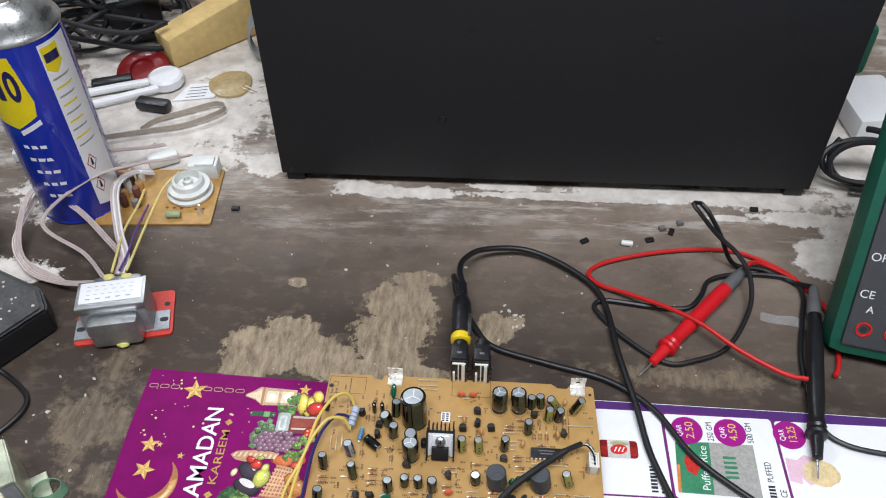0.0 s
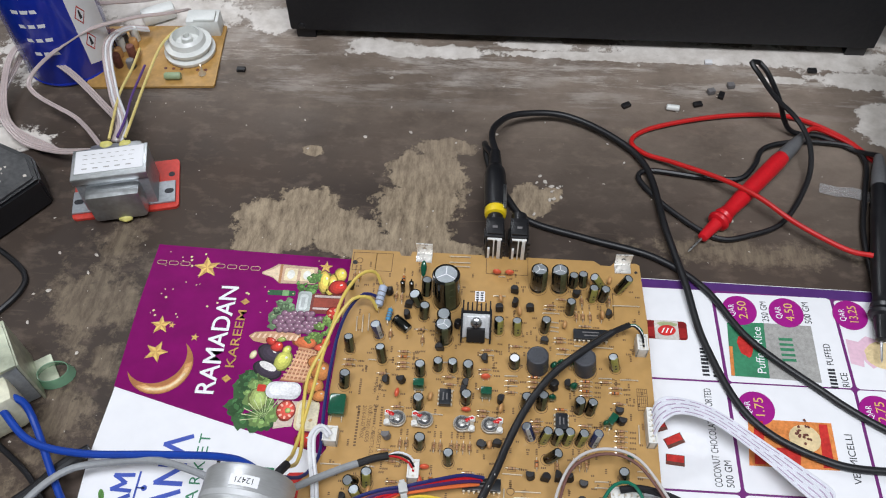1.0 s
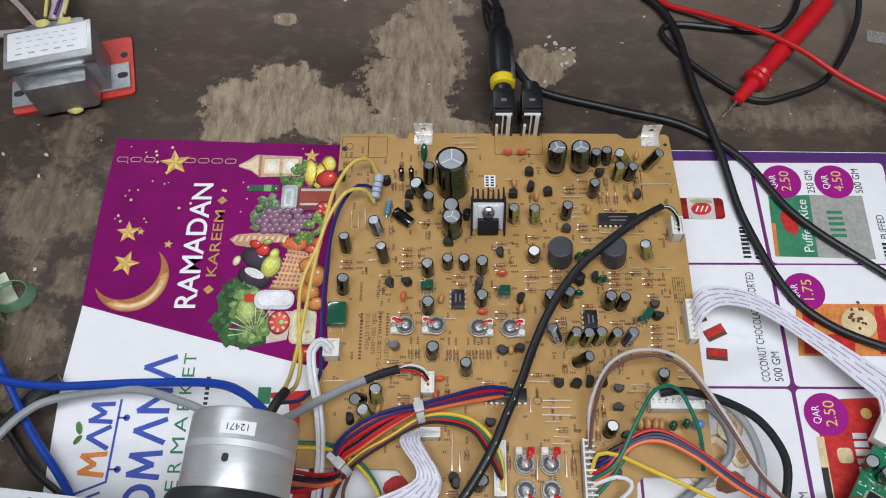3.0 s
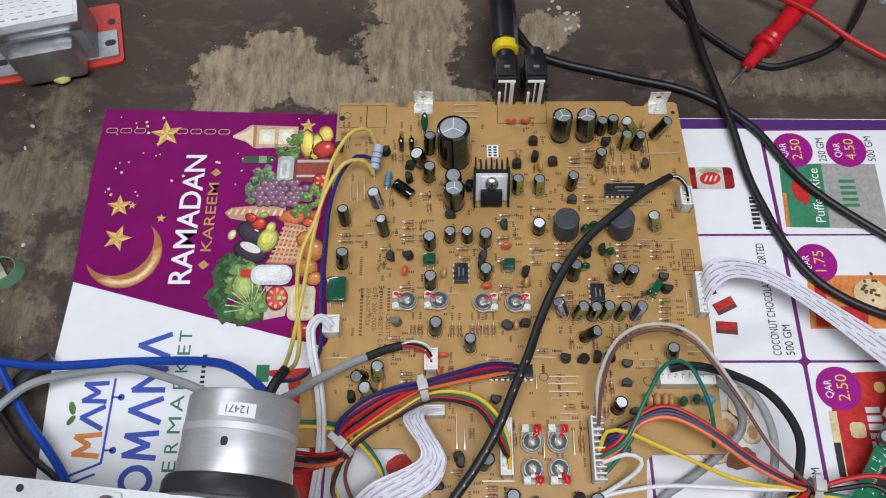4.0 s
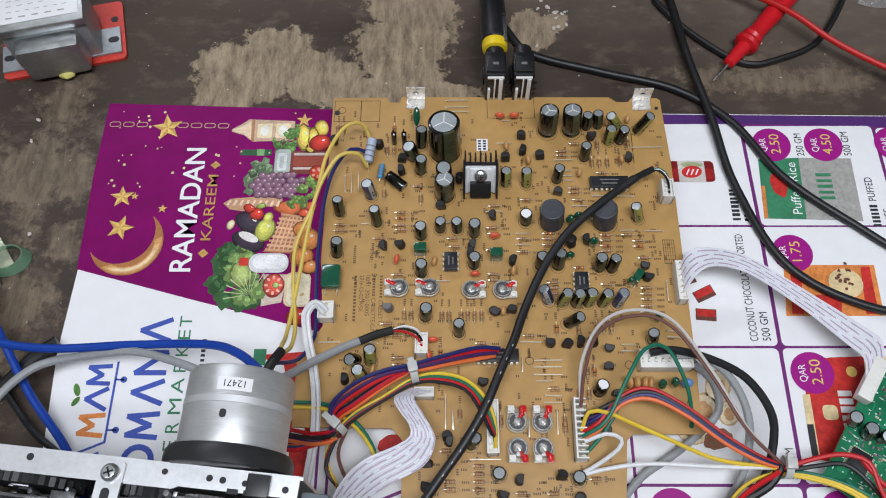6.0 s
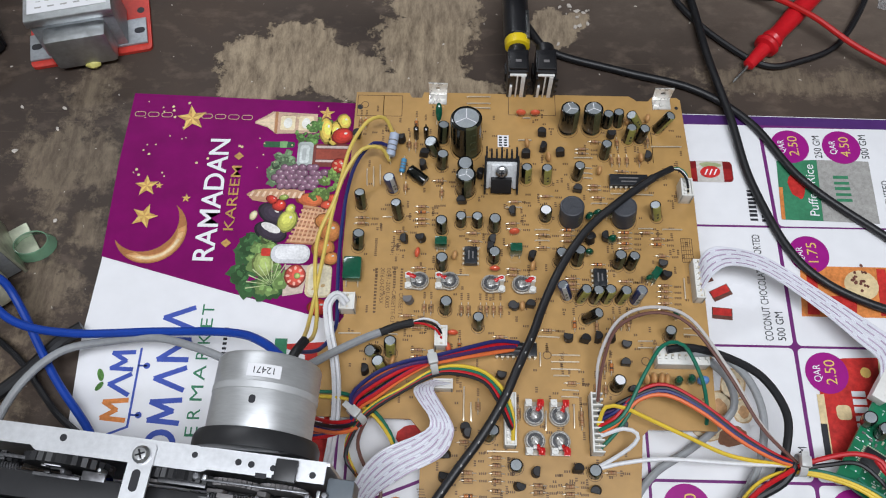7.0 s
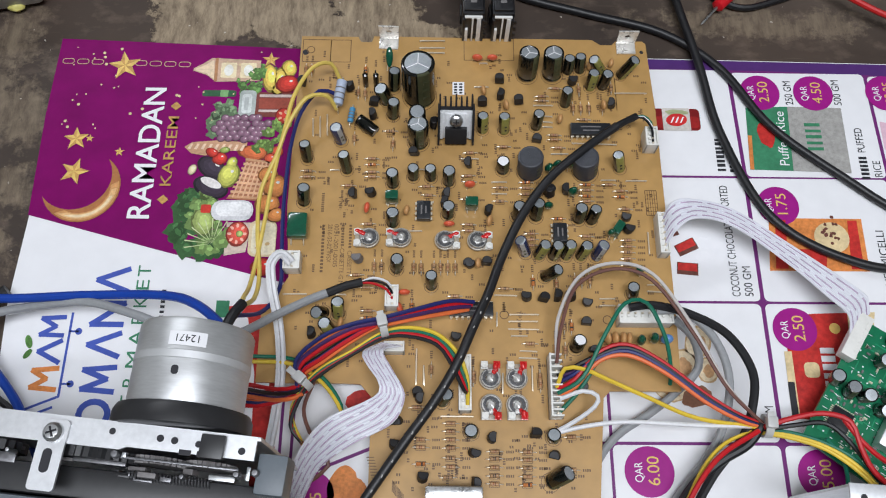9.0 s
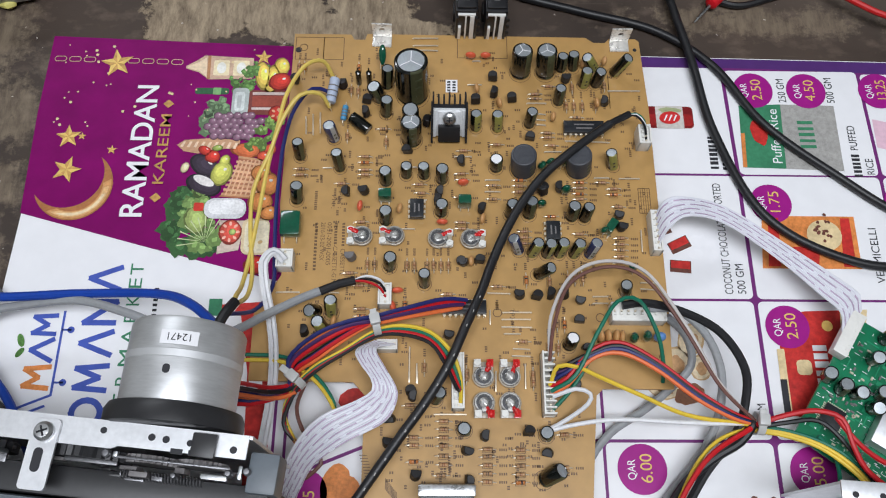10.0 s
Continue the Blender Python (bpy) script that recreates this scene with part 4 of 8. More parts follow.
for row in ((27.7, 239.3, 0.4, 5.9, 11, 6.3), (47.6, 239, 0.3, 4.4, 10, 6), (53.4, 238.1, 1.2, 4.9, 10, 5.5), (30.6, 212.6, 6, 0.7, 11, 5.5), (-20.6, 206.2, -0.1, 3.5, 11, 5.5), (69.8, 203.6, -1, 2.1, 9, 5.5), (-15.6, 154.1, 1.9, 3.6, 9, 6), (-3.2, 142.7, -0.3, 0.4, 5, 6), (31.5, 140.3, -0.4, 1.1, 6, 6), (29.6, 117.7, 9, 9, 11, 7),):
    capacitor(*row, 'k', 'black electrolytic capacitor with a grey stripe')
for row in ((63.4, 322.5, -5.9, 0.5, 11, 5.5), (57.3, 310.6, 0.5, 4.1, 11, 5.5), (72.9, 319.2, 5.2, 1.5, 14, 5.5), (3.6, 285.4, -0.3, 4.9, 11, 5.5), (14, 285, -0.5, 5.1, 11, 5.5), (69, 265.3, -2.9, 5.1, 11, 5.5), (28.3, 221.5, 2.3, 3.3, 11, 5.5), (35, 221.1, 1.2, 3.3, 11, 5.5), (40.8, 221.1, 1.1, 3.8, 11, 5.5), (47.5, 221.2, 1.8, 3.3, 11, 5.5), (-68.1, 198.1, -3, -5.1, 8, 6), (-61.7, 190.5, 0.4, 6.9, 11, 6),):
    capacitor(*row, 'g', 'slim black electrolytic capacitor with an olive-gold band')
for row in ((-64.4, 184.3, -2.3, 3.4, 11, 6),):
    capacitor(*row, 'g', 'slim black electrolytic capacitor with an olive-gold band')
for row in ((-64.4, 279.3, -1.9, 3.8, 11, 6), (22.5, 221.4, -3.6, 5.6, 11, 5.5), (54.6, 220.3, 2.2, 4.7, 11, 5.5),):
    capacitor(*row, 'b', 'dark blue electrolytic capacitor')
for row in ((12.9, 265.2, -0.3, 2.6, 8, 6.3), (42.9, 177.5, 1.3, 4.4, 8, 6),):
    capacitor(*row, 'w', 'black electrolytic capacitor with a white top')
for row in ((25.8, 265.3, -1, 1.6, 14, 12), (52.3, 265.6, -1.9, 1.6, 14, 12),):
    capacitor(*row, 'i', 'dark grey sleeved inductor')


lying = capacitor(-52, 289, 0, 0, 11, 6, "k", "black electrolytic capacitor lying on its side")
lying.matrix_local = Matrix.Translation((-56.5 * MM, 292 * MM, (BT + 3.2) * MM)) @ pose(0, 0, 0, 0, 96, -38)
for x, y in ((-53.6, 312), (-48.4, 312)):
    bm = bmesh.new()
    lathe(bm, [(1.2, 0.3), (1.4, 0.8), (1.4, 9), (0.4, 9.6), (0.35, 12)], 12, (x, y, BT), (0, 0.12, 1))
    part("standing_diode", bm, M_SLEEVE, board, "slim black diode standing upright")


def resistor_mesh(bands, body, half=1.75, r=0.85, lead=3.6):
    bm = bmesh.new()
    z = 1.15
    prof = [(0.25, -half - 0.25), (r * 0.85, -half), (r, -half + 0.35), (r, -half + 0.7), (r * 0.86, -half + 1.0), (r * 0.86, half - 1.0), (r, half - 0.7), (r, half - 0.35), (r * 0.85, half), (0.25, half + 0.25)]
    lathe(bm, prof, 10, (0, 0, z), (1, 0, 0))
    for u, i in bands:
        lathe(bm, [(r * 0.9, u - 0.16), (r * 0.9, u + 0.16)], 10, (0, 0, z), (1, 0, 0), i, False)
    for s in (-1, 1):
        tube(bm, [(s * half, 0, z), (s * (lead - 0.4), 0, z), (s * lead, 0, z - 0.5), (s * lead, 0, -0.1)], 0.24, 5, 1.0, 3)
    return mesh_of("resistor", bm, body)


RES = [resistor_mesh(((-1.25, 1), (-0.45, 1), (0.3, 4), (1.2, 2)), [M_RES, M_RBROWN, M_RGOLD, M_TIN, M_RRUST]),
       resistor_mesh(((-1.25, 1), (-0.45, 4), (0.3, 1), (1.2, 2)), [M_RES, M_RBROWN, M_RGOLD, M_TIN, M_RRUST]),
       resistor_mesh(((-1.2, 1), (-0.4, 1), (0.35, 1), (1.2, 2)), [M_RES, M_INK, M_RGOLD, M_TIN]),
       resistor_mesh(((-0.9, 1), (-0.6, 1), (-0.3, 1)), [M_DGLASS, M_INK, M_RGOLD, M_TIN])]


def resistors(spots, turn):
    for x, y in spots:
        k = rnd.choices((0, 1, 2, 3), (4, 3, 2, 1.4))[0]
        SILK.append(("r", x, y, turn))
        piece("resistor" if k < 3 else "diode", RES[k], board, x, y, BT, turn + rnd.choice((0, 180)) + rnd.uniform(-3, 3))


resistors(((-40.9, 286.5), (-79.3, 264.7), (-79.6, 261.6), (-49.3, 271.5), (-49.2, 268.4), (-49.1, 264.5), (-49, 262), (-59.8, 257.3), (-50, 237.8), (-23.3, 257.2), (-22.3, 252.7), (-2.5, 275.2), (-3.6, 263), (-3.1, 259.9), (-4.1, 250.9), (-54.4, 212.8), (11.3, 257), (11.2, 250), (23.8, 259.9), (23.7, 256.9), (23.6, 253.8), (52.4, 259), (52.2, 256.2), (52, 253.1), (51.9, 250.4), (68.3, 255.9), (68.1, 252.9), (69.9, 246.6), (38.2, 241.4), (38, 238.6),), 0)
resistors(((25.2, 233.7), (25.1, 230.8), (25, 227.9), (50.8, 232.7), (69.8, 230.9), (69.6, 227.8), (69.4, 225), (69.1, 221.8), (68.9, 218.8), (-3.5, 238), (-3.5, 234.9), (63, 259.1), (33, 306.9), (32.9, 304.4), (40, 311.5), (38.3, 285.3), (38.2, 282.9), (39.9, 278.5), (13.6, 278.7), (53, 294.1), (-48.6, 196), (-48.5, 192.7), (-49.8, 206.9), (-10.1, 203.1), (12.4, 206.9), (23, 181.5), (-11.9, 146.6), (-11.9, 143.2), (-11.9, 139.8), (-11.9, 136.4),), 0)
resistors(((-11.9, 132.2), (-11.9, 128.6), (-13.1, 124.3), (6.5, 135), (6.4, 132), (6.4, 128.5), (6.3, 125.1), (6.2, 121.8), (20.4, 134.8), (20.3, 131.6), (20.2, 128.3), (20, 124.8), (19.9, 121.5), (-24.6, 139.8), (-24.5, 136.6), (-24.4, 129.8), (-26.4, 153.3), (38.4, 127.6), (39.1, 141.2),), 0)
resistors(((-54, 320.7), (-57.2, 307.9), (-53.8, 307.4), (-83.5, 320.9), (-80.8, 320.9), (-39.5, 279.6), (-58.1, 282.5), (-46.5, 217.1), (-43.2, 217.1), (-28.6, 216.8), (-25.3, 216.8), (-19.5, 216.8), (-16.5, 216.9), (-13.2, 216.9), (-9.8, 216.9), (51.5, 311.1), (48.1, 300.5), (51.9, 300.6), (56, 300.6), (62.5, 300.7), (67.6, 312.4), (-29.2, 197.9), (-20.3, 169.8), (38.4, 189.8), (41.6, 189.4), (-2, 167.3), (26.7, 166.6), (34.2, 179.2), (38.3, 178.8), (25.3, 210.2),), 90)
resistors(((44.3, 211.3), (47.4, 211.3), (50.9, 211.3), (35.8, 209.4), (-2.2, 166), (26.8, 163.6),), 90)


def jumpers(ends, mat=M_TIN):
    for (x0, y0), (x1, y1) in zip(ends[::2], ends[1::2]):
        bm = bmesh.new()
        a, b = Vector((x0, y0, BT)), Vector((x1, y1, BT))
        d = (b - a).normalized() * 0.5
        up = Vector((0, 0, 0.75))
        tube(bm, [a, a + up * 0.7 + d * 0.2, a + up + d, b + up - d, b + up * 0.7 - d * 0.2, b], 0.36, 6, 2)
        part("jumper_wire", bm, mat, board)


jumpers(((-27, 338.7), (-15.2, 338.9), (-27, 334.4), (-15.2, 334.6), (-26.9, 331.7), (-15.2, 331.6), (69.8, 309.4), (84.6, 309.6), (-0, 312), (6.7, 312.1), (29, 301.9), (38.1, 302), (2.6, 325.8), (6.5, 325.8), (33.5, 296), (37.8, 295.7), (33.4, 292.8), (37.7, 292.5), (33.3, 290.1), (37.6, 289.8), (47.5, 281.2), (67.3, 280.7), (-27.7, 249.1), (-20, 249.4), (-32.9, 234.6), (-25.3, 234.7), (-68.9, 265.5), (-64.7, 265.6), (-27.1, 266.3), (-24.3, 266.3), (-6.7, 272.2), (1.2, 272.3), (7.7, 260), (14.6, 260.1), (7.6, 254), (14.5, 254),))
jumpers(((59.5, 261.6), (66.4, 261.7), (71.5, 261.4), (80.8, 261.5), (36.5, 275.3), (44.4, 275.4), (-86.5, 203.6), (-76.6, 203.7), (-63.1, 203.6), (-58.8, 203.6), (8, 203.9), (17.6, 203.7), (14.7, 194.9), (26.9, 195), (14.2, 191.7), (26.3, 191.8), (14.1, 188.2), (26.6, 188.1), (14.9, 185.1), (21.8, 185.1), (18.6, 178.4), (25.8, 178.1), (18.1, 175.2), (25.7, 175), (55.2, 202.6), (61.8, 202.7), (55, 199.4), (61.6, 199.5), (77.3, 209.4), (83.9, 209.3), (77.1, 206.4), (83.6, 206), (-15.6, 149.6), (-2.8, 149.6),))
jumpers(((-78.5, 292.9), (-78, 283.9), (-75.2, 294), (-74.6, 283.4), (-71.8, 295.2), (-71.2, 284.5), (79.5, 234.9), (79.3, 224.8), (-26.8, 178.4), (-26.9, 163.8), (-23.6, 171.5), (-23.6, 163.4), (23.5, 171.3), (23.4, 161.1), (8.7, 195.9), (8.6, 189.6), (10.7, 168.2), (10.5, 159.8), (-26.8, 168.4), (-26.8, 163.3), (-23.4, 168.4), (-23.3, 162.9),))


# small transistors
def transistor_mesh(mat):
    bm = bmesh.new()
    out = [(2.3 * math.cos(radians(a)), 2.3 * math.sin(radians(a))) for a in range(-35, 216, 18)]
    slab(bm, out, 1.6, 6.2)
    bmesh.ops.bevel(bm, geom=[e for e in bm.edges if all(v.co.z > 6 for v in e.verts)], offset=0.3, segments=1, affect="EDGES")
    for s in (-1.27, 0, 1.27):
        box(bm, (s, 0.2, 0.8), (0.45, 0.4, 1.8), 0, None, 1)
    return mesh_of("transistor", bm, [mat, M_TIN])


TO92, TO92G = transistor_mesh(M_EPOXY), transistor_mesh(M_GREYEP)


def transistors(spots, mesh=None):
    for x, y in spots:
        ob = piece("transistor", mesh or TO92, board, x, y + 0.8, BT)
        ob.matrix_local = pose(x * MM, (y + 0.8) * MM, BT * MM, rnd.uniform(-12, 16), rnd.uniform(-14, 14), rnd.choice((0, 180, 180, 90, 270)) + rnd.uniform(-12, 12))


transistors(((-83.6, 312.5), (-61, 308.9), (-49.8, 300.3), (-49.6, 293.3), (-19.8, 288.3), (-56.4, 252.3), (-48.4, 252.4), (-28.5, 273.5), (-2.6, 268.6), (-3, 217.9), (-14.1, 252.7), (-14.6, 246.8), (12.5, 313.9), (12.3, 305), (21.8, 301.8), (48.3, 314.4), (67.3, 301.9), (29.7, 281.5), (3.7, 300.5), (33.7, 253.7), (42.9, 254.8), (6, 243), (70, 241.7), (70, 235.3), (-3.2, 217.9), (3.8, 218), (35, 252.3), (-73.2, 183.8), (-9.8, 183.8), (-25.2, 156.3),))
transistors(((22.3, 201.9), (28.9, 200.6), (35.4, 201.6), (42.4, 201.6), (49.4, 200.3), (48.4, 190.3), (50.6, 178), (45.5, 162.5), (-25.6, 157.4), (-35.5, 136.1), (-23.9, 122.7), (-2.6, 122), (-2.9, 133.8), (5.3, 139.5), (23.4, 140.3), (32.2, 133.1), (-34.1, 147.1),))
transistors(((-53.3, 219.4),), TO92G)


def drop_mesh(name, mat, rx, ry, h, foot=1.2):
    """A dipped capacitor: a flattened drop on two leads."""
    bm = bmesh.new()
    bmesh.ops.create_uvsphere(bm, u_segments=14, v_segments=9, radius=1)
    for v in bm.verts:
        k = 1 - 0.18 * max(0, -v.co.z)
        v.co = Vector((v.co.x * rx * k, v.co.y * ry * k, foot + h / 2 + v.co.z * h / 2))
    for s in (-1, 1):
        tube(bm, [(s * rx * 0.5, 0, foot + 0.8), (s * rx * 0.55, 0, foot * 0.6), (s * rx * 0.5, 0, -0.1)], 0.25, 5, 1, 1)
    return mesh_of(name, bm, [mat, M_TIN])


DISC_O, DISC_T = drop_mesh("ceramic_disc", M_ORANGE, 2.7, 1.4, 5.2), drop_mesh("ceramic_disc", M_TAN, 2.7, 1.3, 5.0)
LONG_O, DROP_G = drop_mesh("film_drop", M_TAN, 1.4, 2.6, 4.6), drop_mesh("film_drop", M_GREEN, 2.4, 1.7, 8.0)
DISC_B = drop_mesh("ceramic_disc", M_BLUED, 2.9, 2.2, 6.0)


def drops(mesh, spots, name, turns=(0,), lean=14, label=""):
    for x, y in spots:
        ob = piece(name, mesh, board, x, y, BT, 0, label)
        ob.matrix_local = pose(x * MM, (y + 0.6) * MM, BT * MM, rnd.uniform(-lean, lean), rnd.uniform(-lean, lean), rnd.choice(turns) + rnd.uniform(-15, 15))


drops(DISC_O, ((-51, 244.4), (-13.2, 237.4), (-2.7, 256.4), (0.6, 327.2), (8.7, 327.4), (-33.2, 203.8), (-33.8, 196.5),), "ceramic_disc", (0, 0, 90), 14, "orange ceramic disc capacitor")
drops(DISC_T, ((4.7, 307.1), (14.6, 300.6), (6.9, 238.6), (-61.2, 189.2), (63, 300.5),), "ceramic_disc", (0, 90), 14, "tan ceramic disc capacitor")
drops(LONG_O, ((41, 292.3), (56.6, 324.1), (67.4, 324.2), (-33.1, 243.6), (1.2, 217),), "film_drop")
drops(DROP_G, ((33.6, 267.5), (38.3, 267.5), (44.4, 266.6), (46.3, 266.6), (34.3, 246.3), (45.1, 252.4), (62.7, 234.3), (75, 213.8),), "film_drop", (0, 20, 60), 18, "glossy green dipped film capacitor")
ob = piece("film_drop", DROP_G, board, -41.8, 330, BT, 0, "glossy green dipped film capacitor leaning back")
ob.matrix_local = pose(-42.0 * MM, 318.0 * MM, (BT + 5) * MM, -50, 0, 0) @ Matrix.Diagonal((0.8, 0.8, 1.25, 1))
BIG_T, BIG_G = drop_mesh("ceramic_disc", M_TAN, 1.5, 3.2, 7.5), drop_mesh("film_drop", M_GREEN, 2.0, 2.4, 9.5)
drops(BIG_T, ((55.5, 183), (59.5, 182), (63.4, 182.5), (66.6, 182.2)), "ceramic_disc", (10, -10), 8, "tan dipped capacitor standing in a row")
drops(BIG_G, ((71.6, 181.8), (77.2, 182.3)), "film_drop", (0,), 8, "glossy green dipped film capacitor")
drops(DISC_B, ((82.4, 182.5),), "ceramic_disc", (0,), 5, "blue disc capacitor")


def film_box(x, y, sx, sy, h, turn=0):
    bm = bmesh.new()
    box(bm, (0, 0, 0.6 + h / 2), (sx, sy, h), min(sx, sy) * 0.2)
    ob = part("film_capacitor", bm, M_GREEN, board, "glossy dark green film capacitor")
    ob.matrix_local = pose(x * MM, y * MM, BT * MM, 0, 0, turn)
    bm = bmesh.new()
    for s in (-0.3, 0.3):
        tube(bm, [(s * sx, -sy * 0.4, 1.2), (s * sx, -sy * 0.62, 0.9), (s * sx, -sy * 0.66, -0.1)], 0.3, 5, 1)
    part("lead", bm, M_TIN, ob)


film_box(-82.0, 235.6, 9.6, 12.4, 5.5)
film_box(-39.2, 250.0, 6.2, 4.6, 7.5)
film_box(-2.3, 247.2, 6.2, 4.6, 7.5)
film_box(65, 235.5, 4.0, 7.0, 6.0, -35)


def chip(x, y, n, turn):
    """A dual in-line chip with n pins a side."""
    length = n * 2.54 - 0.9
    bm = bmesh.new()
    box(bm, (0, 0, 2.6), (length, 6.4, 3.3), 0.35)
    lathe(bm, [(0.9, 4.26), (0.7, 4.0)], 12, (-length / 2 + 1.2, 0, 0))
    ob = part("chip", bm, M_CHIP, board, "black dual in-line chip")
    ob.matrix_local = pose(x * MM, y * MM, BT * MM, 0, 0, turn)
    for k in range(n):
        for s in (-1, 1):
            bm = bmesh.new()
            u = (k - (n - 1) / 2) * 2.54
            box(bm, (u, s * 3.5, 2.5), (1.3, 0.9, 0.25))
            box(bm, (u, s * 3.85, 1.2), (0.9, 0.25, 2.7))
            part("pin", bm, M_TIN, ob)
    bm = bmesh.new()
    for j in range(2):
        box(bm, (0, 1 - 2 * j, 4.27), (length * (0.5 - 0.1 * j), 0.7, 0.03))
    part("marking", bm, M_GREYEP, ob)


chip(55.6, 287.5, 8, 0)
chip(-24.4, 244.0, 4, 90)
chip(38.3, 233.5, 4, 90)
chip(-2.8, 196.5, 8, 0)


def trimmer(x, y, turn, red, tall):
    """Open trimmer: red says which solder tab carries the sealing lacquer."""
    ob = new("trimmer")
    ob.parent = board
    ob.matrix_local = pose(x * MM, y * MM, BT * MM, 0, 0, turn)
    tagged(ob, "open trimmer with a silver wiper and red sealing lacquer")
    bm = bmesh.new()
    lathe(bm, [(4.5, 1.2), (4.8, 1.5), (4.8, 2.6), (4.5, 2.8)], 22, (0.9, 0, 0))
    box(bm, (-2.8, 0, 1.9), (5.4, 8.8, 1.4), 0.3)
    part("trimmer_base", bm, M_CLEARB, ob)
    bm = bmesh.new()
    lathe(bm, [(4.3, 2.8), (4.3, 3.1), (2.0, 3.15), (0, 3.15)], 22, (0.9, 0, 0))
    part("carbon_track", bm, M_DARKTR, ob)
    bm = bmesh.new()
    lathe(bm, [(4.15, 3.1), (4.0, 3.9), (3.5, 3.9), (3.3, 3.2)], 22, (0.9, 0, 0), cap=False)
    lathe(bm, [(2.3, 3.1), (2.1, 4.0), (1.3, 4.4), (0, 4.4)], 16, (0.9, 0, 0))
    box(bm, (0.9, 0, 4.45), (3.4, 0.7, 0.3), 0.1, (0, 0, 35))
    box(bm, (-1.6, 0, 3.4), (3.0, 2.0, 0.5), 0.15)
    part("wiper", bm, M_CLEARM, ob)
    up = 6.0 if tall else 3.4
    for s in (-1, 1):
        bm = bmesh.new()
        box(bm, (-4.3, s * 2.7, up / 2 + 0.6), (1.6, 2.2, up - 1.0), 0.2)
        lathe(bm, [(1.55, up - 0.5), (1.6, up), (1.5, up + 0.6), (0.7, up + 0.6), (0.6, up - 0.3)], 14, (-4.3, s * 2.7, 0))
        box(bm, (-4.3, s * 2.7, up - 0.6), (3.4, 3.0, 0.6), 0.2)
        part("solder_tab", bm, M_REDDAB if s == red and tall else M_CONN, ob)
    bm = bmesh.new()
    for k in range(5):
        c = (-4.3 + 0.75 * k, red * (2.7 - 0.35 * k) + rnd.uniform(-0.3, 0.3), (up + 0.2 if k < 2 else 3.6) - 0.1 * k)
        bmesh.ops.create_icosphere(bm, subdivisions=2, radius=rnd.uniform(0.95, 1.5) - 0.05 * k, matrix=Matrix.Translation(c) @ Matrix.Diagonal((1.2, 0.9, 0.8, 1)))
    part("sealing_lacquer", bm, M_REDDAB, ob, "red sealing lacquer")


for x, y in ((-50.2, 230.5), (-35.5, 230.7)):
    trimmer(x, y, 0, 1, False)
for x, y in ((-13.6, 229.6), (1.3, 229.5)):
    trimmer(x, y, 180, -1, False)
for x, y in ((5.1, 166.6), (16.5, 166.6)):
    trimmer(x, y, -90, 1, True)
for x, y in ((5.2, 153.4), (16.4, 153.4)):
    trimmer(x, y, 90, -1, True)


def connector(x, y, sx, sy, h, pins, label="white nylon wire connector", along="y", wall=0.8):
    """A shrouded header: floor, four walls and the pins in it."""
    ob = new("connector")
    ob.parent = board
    ob.matrix_local = pose(x * MM, y * MM, BT * MM)
    tagged(ob, label)
    bm = bmesh.new()
    box(bm, (0, 0, h * 0.41 + 0.05), (sx - 0.1, sy - 0.1, h * 0.82), 0.2)
    for s in (-1, 1):
        box(bm, (s * (sx - wall) / 2, 0, h / 2), (wall, sy, h), 0.15)
        box(bm, (0, s * (sy - wall) / 2, h / 2 - 0.1), (sx - 0.2, wall, h - 0.2), 0.15)
    part("housing", bm, M_CONN, ob)
    n = pins
    for k in range(n):
        u = (k - (n - 1) / 2) * (((sy if along == "y" else sx) - 2.4) / max(1, n - 1))
        bm = bmesh.new()
        box(bm, (0.3 if along == "y" else u, u if along == "y" else 0.3, h * 0.5), (0.8, 0.8, h * 1.0))
        part("pin", bm, M_TIN, ob)
        bm = bmesh.new()
        box(bm, (-0.9, u, h * 0.72) if along == "y" else (u, -0.9, h * 0.72), (1.1, 1.3, h * 0.5) if along == "y" else (1.3, 1.1, h * 0.5), 0.1)
        part("socket", bm, M_CONN, ob)
    return ob


connector(83.5, 281.5, 6.0, 10, 9, 4)
connector(85.0, 232.5, 4.6, 20, 8, 7)
connector(-83.0, 217.6, 7.5, 8.5, 8, 2)
connector(-38.0, 201.2, 6.0, 10, 8, 3)
connector(-36.5, 178.6, 9, 4.6, 7, 3, along="x")
connector(-6.0, 163, 5.4, 24, 8, 8)
connector(73.6, 193.8, 24, 8.6, 8, 8, along="x")
comb = new("connector")
comb.parent = board
comb.matrix_local = pose(32.6 * MM, 162 * MM, BT * MM)
tagged(comb, "white comb connector with a row of open slots")
bm = bmesh.new()
box(bm, (0, 0, 1.4), (5.4, 27, 2.6), 0.2)
box(bm, (-2.3, 0, 5), (0.8, 27, 9.6), 0.2)
part("housing", bm, M_CONN, comb)
for k in range(11):
    bm = bmesh.new()
    box(bm, (0.4, -13 + 2.6 * k, 5.2), (4.8, 0.7, 7.4), 0.15)
    part("slot_wall", bm, M_CONN, comb)
for k in range(10):
    bm = bmesh.new()
    box(bm, (0.6, -11.7 + 2.6 * k, 4.0), (0.7, 0.7, 4.4))
    part("pin", bm, M_TIN, comb)

